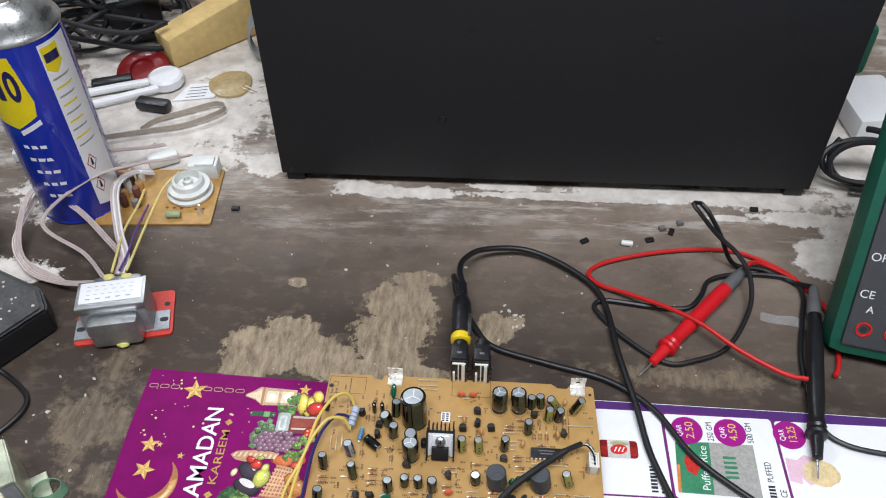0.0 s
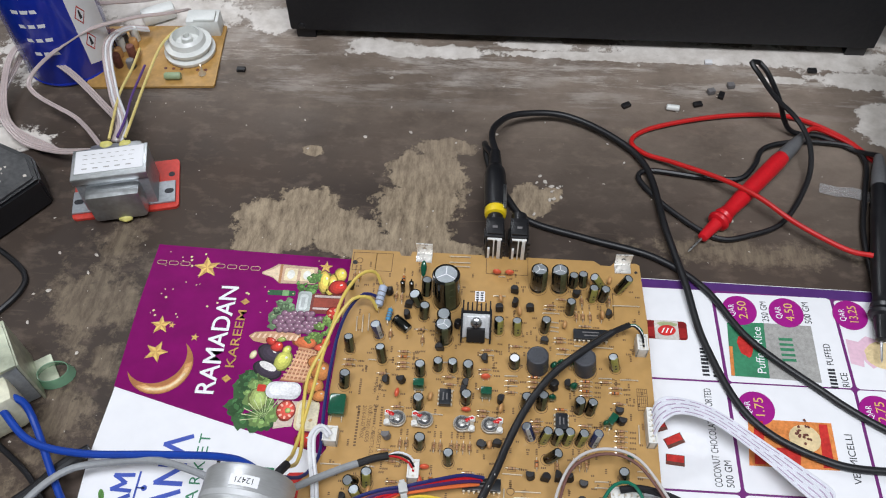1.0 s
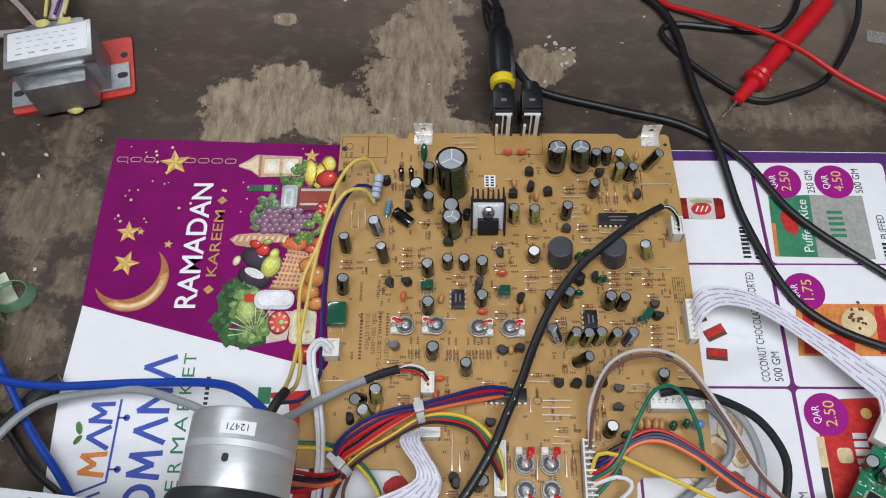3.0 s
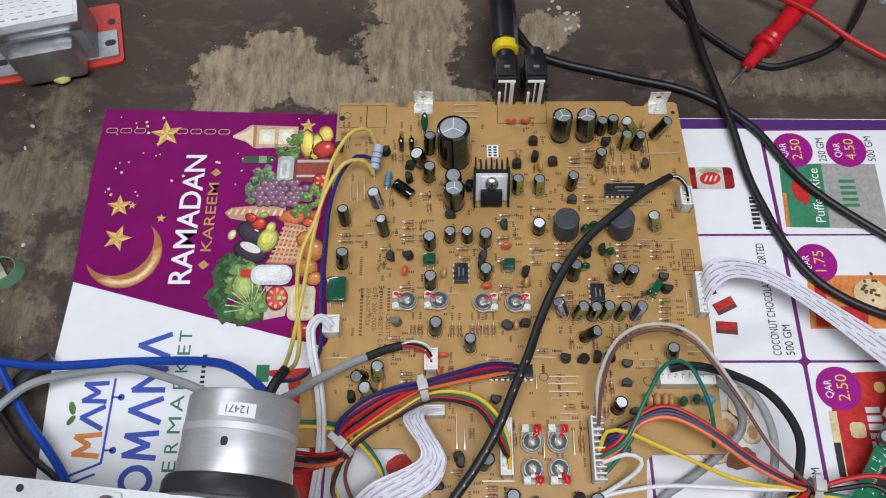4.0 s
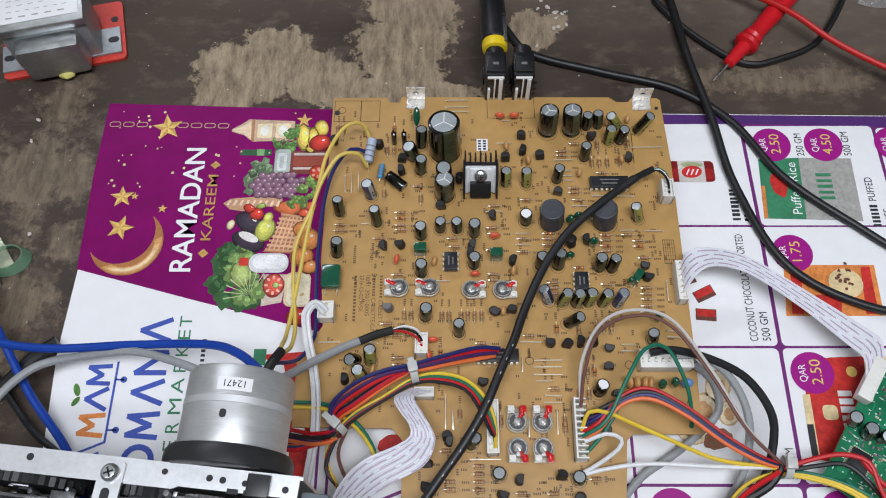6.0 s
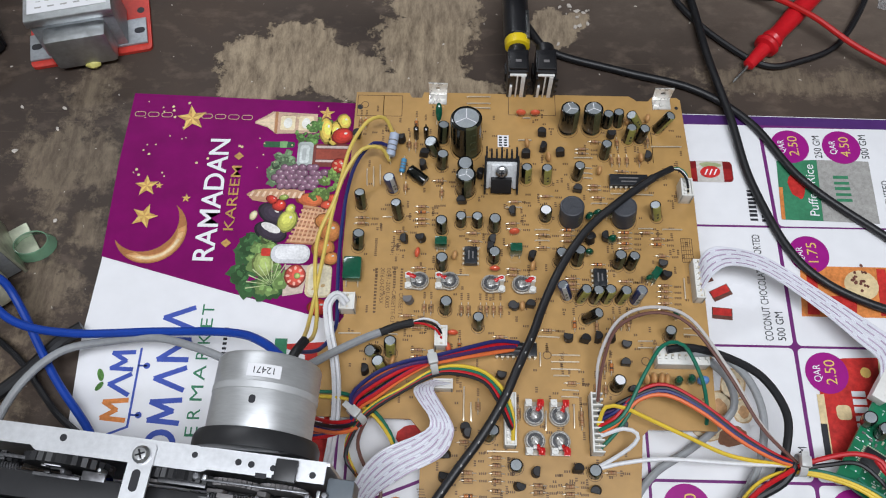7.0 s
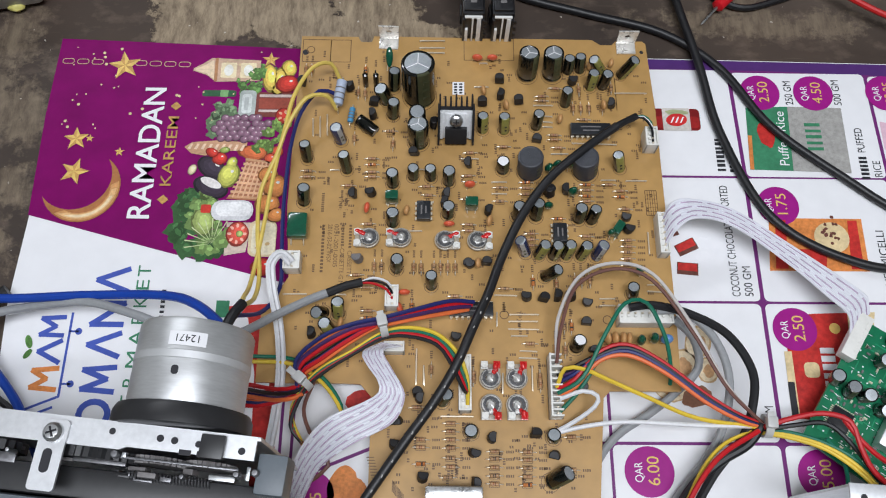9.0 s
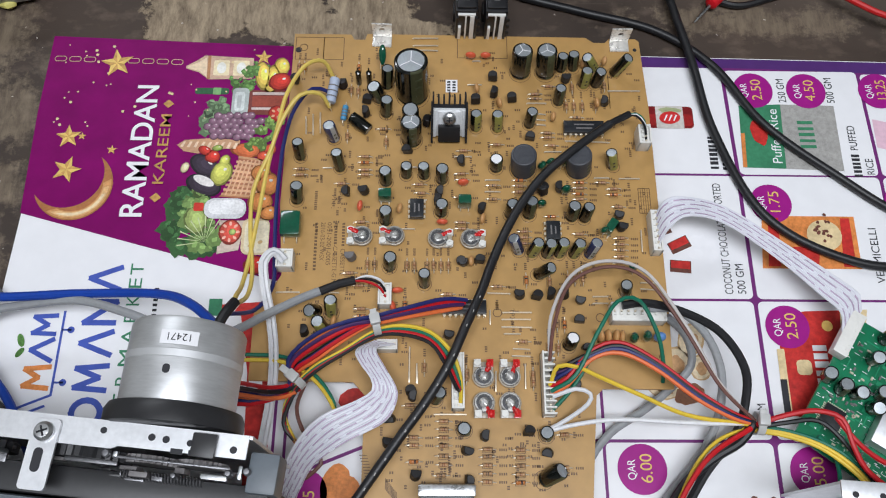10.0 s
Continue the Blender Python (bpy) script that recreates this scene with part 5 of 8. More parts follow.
# regulator on its finned heat sink, leaning back
reg = new("heat_sink")
reg.parent = board
reg.matrix_local = pose(-9.5 * MM, 282.5 * MM, BT * MM, -32, 0, 0)
tagged(reg, "black finned heat sink with a bolted-on regulator")
M_SATIN = material("satin_aluminium", (0.80, 0.81, 0.82), 0.45, 0.3, 0.2, 150, 0.1, rough_spread=0.1)
bm = bmesh.new()
box(bm, (0, 0, 8.9), (15.2, 1.4, 14.6), 0.2)
part("back_plate", bm, M_SATIN, reg, "bare aluminium face")
for k in (-1, 1):
    bm = bmesh.new()
    box(bm, (k * 6.9, -1.0, 8.6), (1.4, 1.2, 14), 0.2)
    part("face_rib", bm, M_SATIN, reg)
    bm = bmesh.new()
    box(bm, (k * 8.2, -1.2, 9.2), (0.9, 6.4, 19), 0.2)
    part("fin", bm, M_CABINET, reg)
for k in range(7):
    bm = bmesh.new()
    box(bm, (-7.6 + 15.2 * k / 6, 3.2, 11.4 + (0.7 if k % 3 == 0 else -0.5)), (0.8, 5.2, 19.5), 0.2)
    part("fin", bm, M_CABINET, reg)
bm = bmesh.new()
box(bm, (0, 0.6, 16.9), (15.6, 1.2, 1.6), 0.2)
part("web", bm, M_CABINET, reg)
bm = bmesh.new()
box(bm, (0, -1.3, 10.2), (10.4, 1.2, 9.6), 0.3)
part("tab", bm, M_SATIN, reg)
bm = bmesh.new()
box(bm, (0, -2.6, 4.4), (10.4, 3.8, 8.2), 0.4)
part("regulator", bm, M_EPOXY, reg)
bm = bmesh.new()
lathe(bm, [(3.3, 0), (3.3, 0.8), (3.0, 1.7), (2.0, 2.4), (0, 2.7)], 18, (0, -1.9, 11.9), (0, -1, 0))
screw = part("screw", bm, M_STEEL, reg, "chrome pan-head screw")
bm = bmesh.new()
box(bm, (0, -4.5, 11.9), (0.6, 0.2, 2.8))
box(bm, (0, -4.5, 11.9), (2.8, 0.2, 0.6))
part("screw_slot", bm, M_INK, screw)
for k in (-2.54, 0, 2.54):
    bm = bmesh.new()
    box(bm, (k, -2.6, 0.2), (0.9, 0.5, 1.6))
    part("pin", bm, M_TIN, reg)

# white label, tall resistors
bm = bmesh.new()
box(bm, (-8, 311.5, BT + 0.12), (5.8, 7.2, 0.15))
lab = part("paper_label", bm, M_PAPER, board, "small white paper label")
bm = bmesh.new()
for k in range(2):
    for j in range(4):
        box(bm, (-9.4 + 2.6 * k, 309 + 1.6 * j, BT + 0.22), (1.6, 1.0, 0.02))
part("marking", bm, M_INK, lab)


def power_resistor(a, b, r, mat, label):
    bm = bmesh.new()
    a, b = Vector(a), Vector(b)
    L = (b - a).length
    lathe(bm, [(r * 0.4, -0.3), (r * 0.9, 0), (r, 0.8), (r * 0.95, 1.6), (r * 0.95, L - 1.6), (r, L - 0.8), (r * 0.9, L), (r * 0.4, L + 0.3)], 16, a, b - a)
    ob = part("resistor", bm, mat, board, label)
    bm = bmesh.new()
    for k in (0.2, 0.42, 0.64):
        lathe(bm, [(r * 0.99, L * k), (r * 0.99, L * k + 0.6)], 16, a, b - a, 0, False)
    part("colour_band", bm, M_GREYEP, ob)
    bm = bmesh.new()
    d = (b - a).normalized()
    tube(bm, [a, a - d * 1.5, (a.x, a.y - 1.5, BT)], 0.35, 5, 1)
    tube(bm, [b, b + d * 1.5, (b.x, b.y + 1.5, BT)], 0.35, 5, 1)
    part("lead", bm, M_TIN, ob)


power_resistor((-66.5, 298, BT + 6), (-64.5, 310, BT + 8), 2.6, M_RGREY, "pale blue-grey power resistor standing off the board")
power_resistor((-60.3, 290, BT + 3.5), (-59.2, 297, BT + 4.5), 1.5, M_RBLUE, "bright blue metal film resistor")

# tin brackets at the far edge
M_BRKT = material("dull_tin_bracket", (0.78, 0.76, 0.72), 0.32, 0.5, 0.3, 120, 0.08, rough_spread=0.2)


def bracket(x, y):
    ob = new("bracket")
    ob.parent = board
    ob.matrix_local = pose(x * MM, y * MM, BT * MM, 0, 0, rnd.uniform(-4, 4))
    tagged(ob, "bright tin mounting bracket with a hole")
    bm = bmesh.new()
    for s in (-1, 1):
        arc = [(s * 1.45 * math.sin(radians(q)), 6.4 - 1.45 * math.cos(radians(q))) for q in range(0, 181, 20)]
        slab(bm, ([(0, 0), (s * 4.7, 0), (s * 5.0, 10.6), (0, 10.6)] + arc[::-1])[::s], -0.4, 0.4)
    bmesh.ops.rotate(bm, verts=bm.verts, matrix=Matrix.Rotation(radians(90), 3, "X"))
    bmesh.ops.recalc_face_normals(bm, faces=bm.faces)
    bmesh.ops.triangulate(bm, faces=bm.faces[:])
    bmesh.ops.scale(bm, verts=bm.verts, vec=(1, 1, 1))
    part("upright", bm, M_BRKT, ob)
    bm = bmesh.new()
    box(bm, (0, -3.2, 0.5), (9.6, 6.4, 0.8), 0.2)
    lathe(bm, [(1.4, 0.9), (1.2, 1.5), (0, 1.7)], 10, (0, -3.6, 0))
    part("foot", bm, M_BRKT, ob)


bracket(-42.8, 340)
bracket(76.8, 339)

# phone jacks overhanging the far edge
M_STRIP = material("bright_contact_tin", (0.86, 0.85, 0.82), 0.35, 0.05, 0.2, 150)


def phone_jack(x):
    ob = new("phone_jack")
    ob.parent = board
    ob.matrix_local = pose(x * MM, 346 * MM, BT * MM)
    tagged(ob, "black phone jack with bright contact strips")
    bm = bmesh.new()
    box(bm, (0, 2.2, 12), (10.8, 14.6, 17), 0.7)
    box(bm, (0, 7, 4), (12.6, 8, 7), 0.6)
    for s in (-1, 1):
        box(bm, (s * 4.6, -5.6, 9), (1.2, 2.6, 17), 0.3)
    box(bm, (0, 1.6, 21.0), (9.4, 11, 2.0), 0.6)
    lathe(bm, [(3.8, 9), (4.8, 9.4), (4.8, 15), (3.1, 15), (3.1, 9.2)], 18, (0, 0, 15), (0, 1, 0), 0, False)
    part("housing", bm, M_BLACK, ob)
    bm = bmesh.new()
    box(bm, (0, 1.0, 22.05), (3.0, 1.6, 0.3), 0.1)
    part("latch_window", bm, M_GREYEP, ob, "grey latch window")
    for k in range(3):
        bm = bmesh.new()
        box(bm, (5.9, -5.4, 4 + 5 * k), (1.6, 0.6, 2.2), 0.1)
        part("side_lug", bm, M_EPOXY, ob)
    for u, w in ((-3.6, 2.0), (-0.4, 0.8), (2.7, 2.1)):
        bm = bmesh.new()
        z1 = 18 if u > -3 else 9
        box(bm, (u, -6.4, z1 / 2), (w, 0.5, z1), 0.1)
        box(bm, (u, -5.4, z1), (w, 2.4, 0.5), 0.1)
        part("contact", bm, M_STRIP, ob)
    bm = bmesh.new()
    box(bm, (0, -5.6, 18.6), (8.6, 1.4, 0.9), 0.1)
    part("front_strip", bm, M_STRIP, ob)


phone_jack(-1.0)
phone_jack(13.6)

# printed outlines and legends on the laminate
bm = bmesh.new()


def dash(x, y, w, h):
    box(bm, (x, y, BT + 0.03), (w, h, 0.03))


for x0, y0, x1, y1 in ((-86, 326, -62, 339), (-72, 326, -72, 339), (-5, 328, 20, 341), (80, 244, 85.4, 256.8), (70, 300, 70, 318)):
    dash((x0 + x1) / 2, y0, abs(x1 - x0), 0.35)
    dash((x0 + x1) / 2, y1, abs(x1 - x0), 0.35)
    dash(x0, (y0 + y1) / 2, 0.35, y1 - y0)
    dash(x1, (y0 + y1) / 2, 0.35, y1 - y0)
for k in range(1, 5):
    dash(80 + 1.08 * k, 250.4, 0.25, 12.8)
for k in range(1, 6):
    dash(82.7, 244 + 2.1 * k, 5.4, 0.25)
for x, n, y0, y1 in ((-71.5, 9, 244, 254), (-61.5, 8, 227, 238), (-58.0, 8, 226, 238), (-70.5, 14, 214, 238)):
    for k in range(n):
        dash(x, y0 + (y1 - y0) * (k + 0.5) / n, 1.3, (y1 - y0) / n * 0.62)
for words, x, y1, y0 in (("CASSETTE", -58.0, 225, 212), ("-CASSETTE-G.MAI", -61.5, 227, 206), ("0031-2001-0005", -64.5, 238, 217), ("2016-03-02 WSX", -67.5, 238, 219), ("File :", -60.2, 254, 245), ("PN :", -63.2, 252, 245)):
    lettering("legend", words, 2.9, x - 0.95, y1, BT + 0.06, -90, M_SILK, board, y1 - y0)
for k in range(10):
    dash(-45.5 + 0.35 * k, 132.5 - 1.2 * k, 3.2, 0.35)
    dash(-36 + 0.5 * k, 121 - 0.6 * k, 0.35, 4.5)
rs = random.Random(11)
for mark in SILK:
    if mark[0] == "r":
        _, x, y, turn = mark
        for s in (-1, 1):
            for a, b in ((0, s * 1.15), (s * 2.1, 0)):
                w, h = (4.2, 0.22) if a == 0 else (0.22, 2.3)
                if turn:
                    dash(x + b, y + a, h, w)
                else:
                    dash(x + a, y + b, w, h)
        for j in range(4):
            if turn:
                dash(x + (j - 1.5) * 0.0, y + 5.4 + j * 0.95, 1.1, 0.6)
            else:
                dash(x + 5.2 + j * 0.9, y, 0.6, 1.1)
for k in range(560):
    x, y = rs.uniform(-82, 85), rs.uniform(170, 332)
    if k > 450:
        x, y = rs.uniform(-40, 46), rs.uniform(118, 165)
    if rs.random() < 0.5:
        for j in range(rs.choice((2, 3))):
            dash(x + j * 1.0, y, 0.65, 1.1)
    else:
        for j in range(rs.choice((2, 3, 4))):
            dash(x, y + j * 1.0, 1.1, 0.65)
tagged(part("legend_print", bm, M_SILK, board, "fine dark brown legend print", False), kind="stuff")
for mark in SILK:
    if mark[0] == "c":
        bm = bmesh.new()
        r = mark[3] / 2 + 0.6
        lathe(bm, [(r, 0.02), (r, 0.06), (r - 0.25, 0.06), (r - 0.25, 0.02)], 20, (mark[1], mark[2], BT), cap=False)
        part("outline_ring", bm, M_SILK, board)
for x, y in ((-82, 333), (79, 338), (12, 195), (58, 193)):
    bm = bmesh.new()
    lathe(bm, [(2.1, 0.03), (2.1, 0.09), (1.7, 0.09), (1.7, 0.03)], 20, (x, y, BT), cap=False)
    part("test_ring", bm, M_SILK, board)
lettering("legend", "TP2", 3.2, 17.5, 197, BT + 0.05, -90, M_SILK, board)
lettering("legend", "RoHS", 3.0, 74, 297, BT + 0.05, -90, M_SILK, board)
# bare pads and holes
for x, y, r in ((-84.5, 331.5, 1.6), (84.8, 334, 1.0), (-86, 170, 1.8), (-66, 184, 1.2)):
    bm = bmesh.new()
    lathe(bm, [(r, 0.02), (r, 0.05)], 14, (x, y, BT))
    part("mounting_hole", bm, M_INK, board)
# chrome shielded can at the near end of the board
bm = bmesh.new()
box(bm, (-11, 115.5, BT + 7), (22, 9, 14), 1.2)
crystal = part("shield_can", bm, M_DARKTR, board, "dark metal shield can with a chromed lid")
bm = bmesh.new()
box(bm, (-11, 117.2, BT + 14.4), (23, 4.6, 2.4), 0.8)
part("lid", bm, M_STEEL, crystal, "chromed lid")

# ---- amplifier cabinet ----
cab = thing("amplifier_cabinet", 57, 548, 0, "black metal amplifier cabinet standing on small feet", "amplifier", turn=0.4)
bm = bmesh.new()
box(bm, (0, 150, 118), (437, 300, 220), 1.2)
part("body", bm, M_CABINET, cab, "powder-coated sheet steel body")
bm = bmesh.new()
box(bm, (0, -1.0, 118), (435, 2.2, 217), 0.8)
face = part("back_panel", bm, M_CABINET, cab)
for x, z, r in ((-82, 70, 3.2), (72, 146, 2.6), (-209, 13, 2.6), (-60, 150, 1.6)):
    bm = bmesh.new()
    lathe(bm, [(r, 0), (r * 0.9, 0.8), (r * 0.3, 1.2), (0, 1.2)], 12, (x, -2.1, z), (0, -1, 0))
    part("screw", bm, M_ZINC if x == -84 else M_BLACK, face)
for x in (-207, 207):
    for y in (8, 280):
        bm = bmesh.new()
        box(bm, (x, y, 4.1), (15, 15, 8.2), 0.8)
        part("foot", bm, M_BLACK, cab, "square black rubber foot")

# ---- spray can ----
M_CANBLUE = material("blue_can_lacquer", (0.008, 0.028, 0.38), 0.25, 0, 0.12, 40, coat=0.5)
M_CANYEL = material("yellow_can_print", (0.86, 0.66, 0.01), 0.3, 0, 0.08, 60, coat=0.4)
M_CANNAVY = material("navy_can_print", (0.015, 0.015, 0.10), 0.3, 0, 0.1, 60, coat=0.4)
can = thing("spray_can", -323, 514, 0, "blue and yellow aerosol spray can with a bare metal shoulder", "spray can")
bm = bmesh.new()
lathe(bm, [(30, 0.3), (32.4, 0.8), (33.2, 2.5), (32.6, 4), (33, 5.5), (33, 164), (32.6, 166)], 48)
part("body", bm, M_CANBLUE, can, "blue lacquered body")
bm = bmesh.new()
lathe(bm, [(33.4, 164), (34, 165.5), (33.2, 167.5), (31.5, 169), (30, 174), (26, 181), (20, 186), (16.5, 187.5), (16.5, 191), (14, 192), (13.5, 188)], 48)
part("shoulder", bm, M_STEEL, can, "bare steel shoulder")
bm = bmesh.new()
lathe(bm, [(12, 187), (12, 194), (10, 206), (9, 208), (0, 208.5)], 28)
part("nozzle_cap", bm, M_WHITE, can, "white spray nozzle")


def wrap(name, outline, mat, parent, r, label=""):
    """A print on the can: outline in (degrees, height)."""
    bm = bmesh.new()
    f = bm.faces.new([bm.verts.new((a, z, 0)) for a, z in outline])
    bmesh.ops.triangulate(bm, faces=[f])
    for k in range(3):
        bmesh.ops.subdivide_edges(bm, edges=[e for e in bm.edges if abs(e.verts[0].co.x - e.verts[1].co.x) > 7], cuts=1)
        bmesh.ops.triangulate(bm, faces=bm.faces[:])
    for v in bm.verts:
        a = radians(v.co.x)
        v.co = Vector((r * math.cos(a), r * math.sin(a), v.co.y))
    bm.normal_update()
    for f in bm.faces:
        c = f.calc_center_median()
        if f.normal.dot(Vector((c.x, c.y, 0))) < 0:
            f.normal_flip()
    return part(name, bm, mat, parent, label)


w = wrap("shield_print", [(-132, 157), (-76, 157), (-66, 120), (-70, 108), (-98, 97), (-132, 102)], M_CANYEL, can, 33.12, "yellow shield-shaped print")
for a, z0, z1, wd in ((-122, 124, 146, 8), (-106, 122, 146, 9)):
    wrap("navy_shape", [(a, z0), (a + wd, z0), (a + wd, z1), (a, z1)], M_CANNAVY, w, 33.22)
ring_o = [(-84 + 8.5 * math.cos(radians(q)), 134 + 13 * math.sin(radians(q))) for q in range(0, 360, 20)]
ring_i = [(-84 + 3 * math.cos(radians(q)), 134 + 7.5 * math.sin(radians(q))) for q in range(0, 360, 20)]
wrap("navy_shape", ring_o, M_CANNAVY, w, 33.22)
wrap("yellow_core", ring_i, M_CANYEL, w, 33.32)
wp = wrap("white_panel", [(-40, 160), (6, 160), (6, 6), (-40, 14)], M_WHITE, can, 33.12, "white information panel")
wrap("panel_mark", [(-38, 157), (-14, 157), (-14, 142), (-26, 135), (-38, 140)], M_CANYEL, wp, 33.22)
wrap("panel_mark_navy", [(-36, 152), (-16, 152), (-16, 145), (-36, 145)], M_CANNAVY, wp, 33.3)
for k in range(9):
    z = 132 - 7.4 * k
    wrap("print_bar", [(-36, z), (-16 + rnd.uniform(0, 10), z), (-14, z - 1.6), (-36, z - 1.6)], M_CANYEL if k % 2 else M_GREYP, wp, 33.2)
for z in (54, 31):
    wrap("hazard_sign", [(-36, z), (-28, z + 8), (-20, z), (-28, z - 8)], M_REDP, wp, 33.2)
    wrap("hazard_inner", [(-34.5, z), (-28, z + 6.5), (-21.5, z), (-28, z - 6.5)], M_WHITE, wp, 33.28)
    wrap("hazard_symbol", [(-30, z - 3), (-26, z - 3), (-27, z + 4), (-29, z + 4)], M_INK, wp, 33.34)
for k in range(5):
    z = 82 - 12 * k
    for j in range(3):
        a0 = -104 + 1.5 * k + j * 11
        wrap("print_bar", [(a0, z), (a0 + rnd.uniform(6, 10), z), (a0 + 8, z - 3), (a0, z - 3)], M_WHITE, can, 33.12)
wrap("print_bar", [(-98, 95), (-68, 105), (-67, 101), (-97, 91)], M_WHITE, can, 33.14)

# ---- transformer on a red plate ----
M_REDPLATE = material("red_painted_plate", (0.58, 0.045, 0.03), 0.45, 0, 0.25, 60, 0.15)
M_CORE = material("grey_core_steel", (0.36, 0.38, 0.40), 0.4, 0.4, 0.3, 80, 0.15)
M_TAPE = material("yellow_insulation_tape", (0.66, 0.60, 0.18), 0.5, 0, 0.3, 60, 0.3)
tr = thing("transformer", -245, 384, 0, "small steel-clad transformer standing on a red plate", "transformer", turn=13)
bm = bmesh.new()
slab(bm, rounded(-33, -17, 35, 25, 3), 0.3, 2.3)
plate = part("red_plate", bm, M_REDPLATE, tr, "red painted mounting plate")
for x, y in ((30, 12), (-28, 12)):
    bm = bmesh.new()
    lathe(bm, [(2.2, 2.2), (2.2, 2.36)], 12, (x, y, 0))
    part("hole", bm, M_INK, plate)
bm = bmesh.new()
box(bm, (0, -4, 3.2), (66, 18, 1.6), 0.5)
ears = part("mounting_strap", bm, M_CORE, tr, "grey steel strap with slotted ears")
for x in (-29, 29):
    bm = bmesh.new()
    slab(bm, rounded(x - 3, -6, x + 3, -2, 1.9), 3.9, 4.12)
    part("slot", bm, M_INK, ears)
bm = bmesh.new()
box(bm, (0, 0, 19), (45, 25, 31), 1.2)
part("core", bm, M_CORE, tr, "grey steel core")
bm = bmesh.new()
box(bm, (0, -1, 34.6), (46.5, 25, 1.4), 0.5)
box(bm, (0, -13.0, 32.5), (46.5, 1.4, 5), 0.5)
part("clamp_frame", bm, M_ZINC, tr, "bright zinc clamp frame")
for s in (-1, 1):
    bm = bmesh.new()
    box(bm, (0, s * 17, 15.5), (34, 13, 24), 3.5)
    part("coil_cover", bm, M_ZINC, tr, "pressed zinc coil cover")
bm = bmesh.new()
box(bm, (0, 0.5, 35.5), (42, 19, 0.3), 0.1)
lab = part("paper_label", bm, M_PAPER, tr, "white paper type label")
bm = bmesh.new()
for k, (n, y) in enumerate(((5, -5.5), (7, -1.5), (6, 2.5), (7, 6))):
    for j in range(n):
        box(bm, (-17 + 34 * j / n + 2, y, 35.7), (34 / n * 0.5, 0.4 if k else 0.9, 0.03))
part("label_bars", bm, M_GREYP, lab)
for x, y in ((-6, 22), (6, 21), (2, -22)):
    bm = bmesh.new()
    bmesh.ops.create_icosphere(bm, subdivisions=2, radius=1, matrix=Matrix.Translation((x, y, 26 if y > 0 else 4)) @ Matrix.Diagonal((4.6, 3.2, 3.0, 1)))
    for v in bm.verts:
        v.co += Vector((noise.noise(v.co * 0.5), noise.noise(v.co * 0.5 + Vector((7, 0, 0))), 0)) * 1.2
    part("insulation_tape", bm, M_TAPE, tr, "crumpled yellow insulation tape")

# ---- power board with a white coil ----
M_OLDPCB = material("old_paper_board", (0.46, 0.26, 0.075), 0.5, 0, 0.35, 40, 0.1)
M_MILK = material("milky_plastic", (0.72, 0.73, 0.70), 0.35, 0, 0.1, 60, 0.05)
pb = thing("power_board", -258, 519, 0, "small brown power board with a white wound coil", "circuit board", turn=4)
bm = bmesh.new()
slab(bm, rounded(-47, -35, 47, 32, 2), 0.6, 2.4)
part("substrate", bm, M_OLDPCB, pb)
bm = bmesh.new()
lathe(bm, [(18, 2.4), (19, 4), (19, 6), (16, 7), (16, 9), (17.4, 10), (17.4, 12), (13.5, 13), (12.5, 17), (10, 19), (9.4, 12), (4, 11), (4, 17), (2.6, 18), (2.4, 13), (0, 13)], 32, (24, 2, 0))
part("coil", bm, M_MILK, pb, "milky white round coil former")
bm = bmesh.new()
box(bm, (32, 27, 9), (25, 15, 15), 2)
box(bm, (34, 25, 17.2), (16, 11, 2.4), 0.8)
part("relay", bm, M_MILK, pb, "white plastic relay block")
bm = bmesh.new()
lathe(bm, [(2.2, 0), (2.8, 1), (2.8, 11), (2.2, 12)], 12, (10, -27, 5.2), (1, 0, 0))
part("resistor", bm, material("sage_ceramic", (0.30, 0.38, 0.22), 0.5, 0, 0.2, 80), pb, "pale green ceramic resistor")
for k in range(12):
    bm = bmesh.new()
    x, y = -36 + 9 * (k % 3) + rnd.uniform(-2, 2), -14 + 10 * (k // 3) + rnd.uniform(-3, 3)
    lathe(bm, [(3, 2.4), (3.2, 3), (3.2, 9 + 4 * (k % 2)), (2.6, 10 + 4 * (k % 2))], 14, (x, y, 0))
    part("component", bm, (M_TAN, M_BROWNP, M_GREYEP, M_MILK)[k % 4], pb)
bm = bmesh.new()
lathe(bm, [(2, 2.4), (3, 3), (1.4, 5), (0.8, 12), (0, 12)], 8, (36, -22, 0), (0.1, -0.1, 1))
part("upright_lead", bm, M_TIN, pb)
for k in range(6):
    bm = bmesh.new()
    lathe(bm, [(1.3, 2.4), (1.3, 2.5)], 10, (8 + 6 * k, -16 + rnd.uniform(-3, 1), 0))
    part("pad", bm, M_BROWNP, pb)

# ---- multimeter on its tilt stand ----
M_METER = material("green_rubber_holster", (0.006, 0.095, 0.058), 0.5, 0, 0.2, 60, 0.15)
M_METERF = material("charcoal_meter_face", (0.06, 0.062, 0.068), 0.5, 0, 0.2, 120, 0.1)
mm = thing("multimeter", 291, 372.4, 0, "green rubber-cased digital multimeter leaning on its stand", "multimeter", turn=-12)
tilt = Matrix.Rotation(radians(64), 4, "X")


def tilted(name, bm, mat, parent, label=""):
    bmesh.ops.transform(bm, matrix=Matrix.Translation((0, 12, 2)) @ tilt, verts=bm.verts[:])
    return part(name, bm, mat, parent, label)


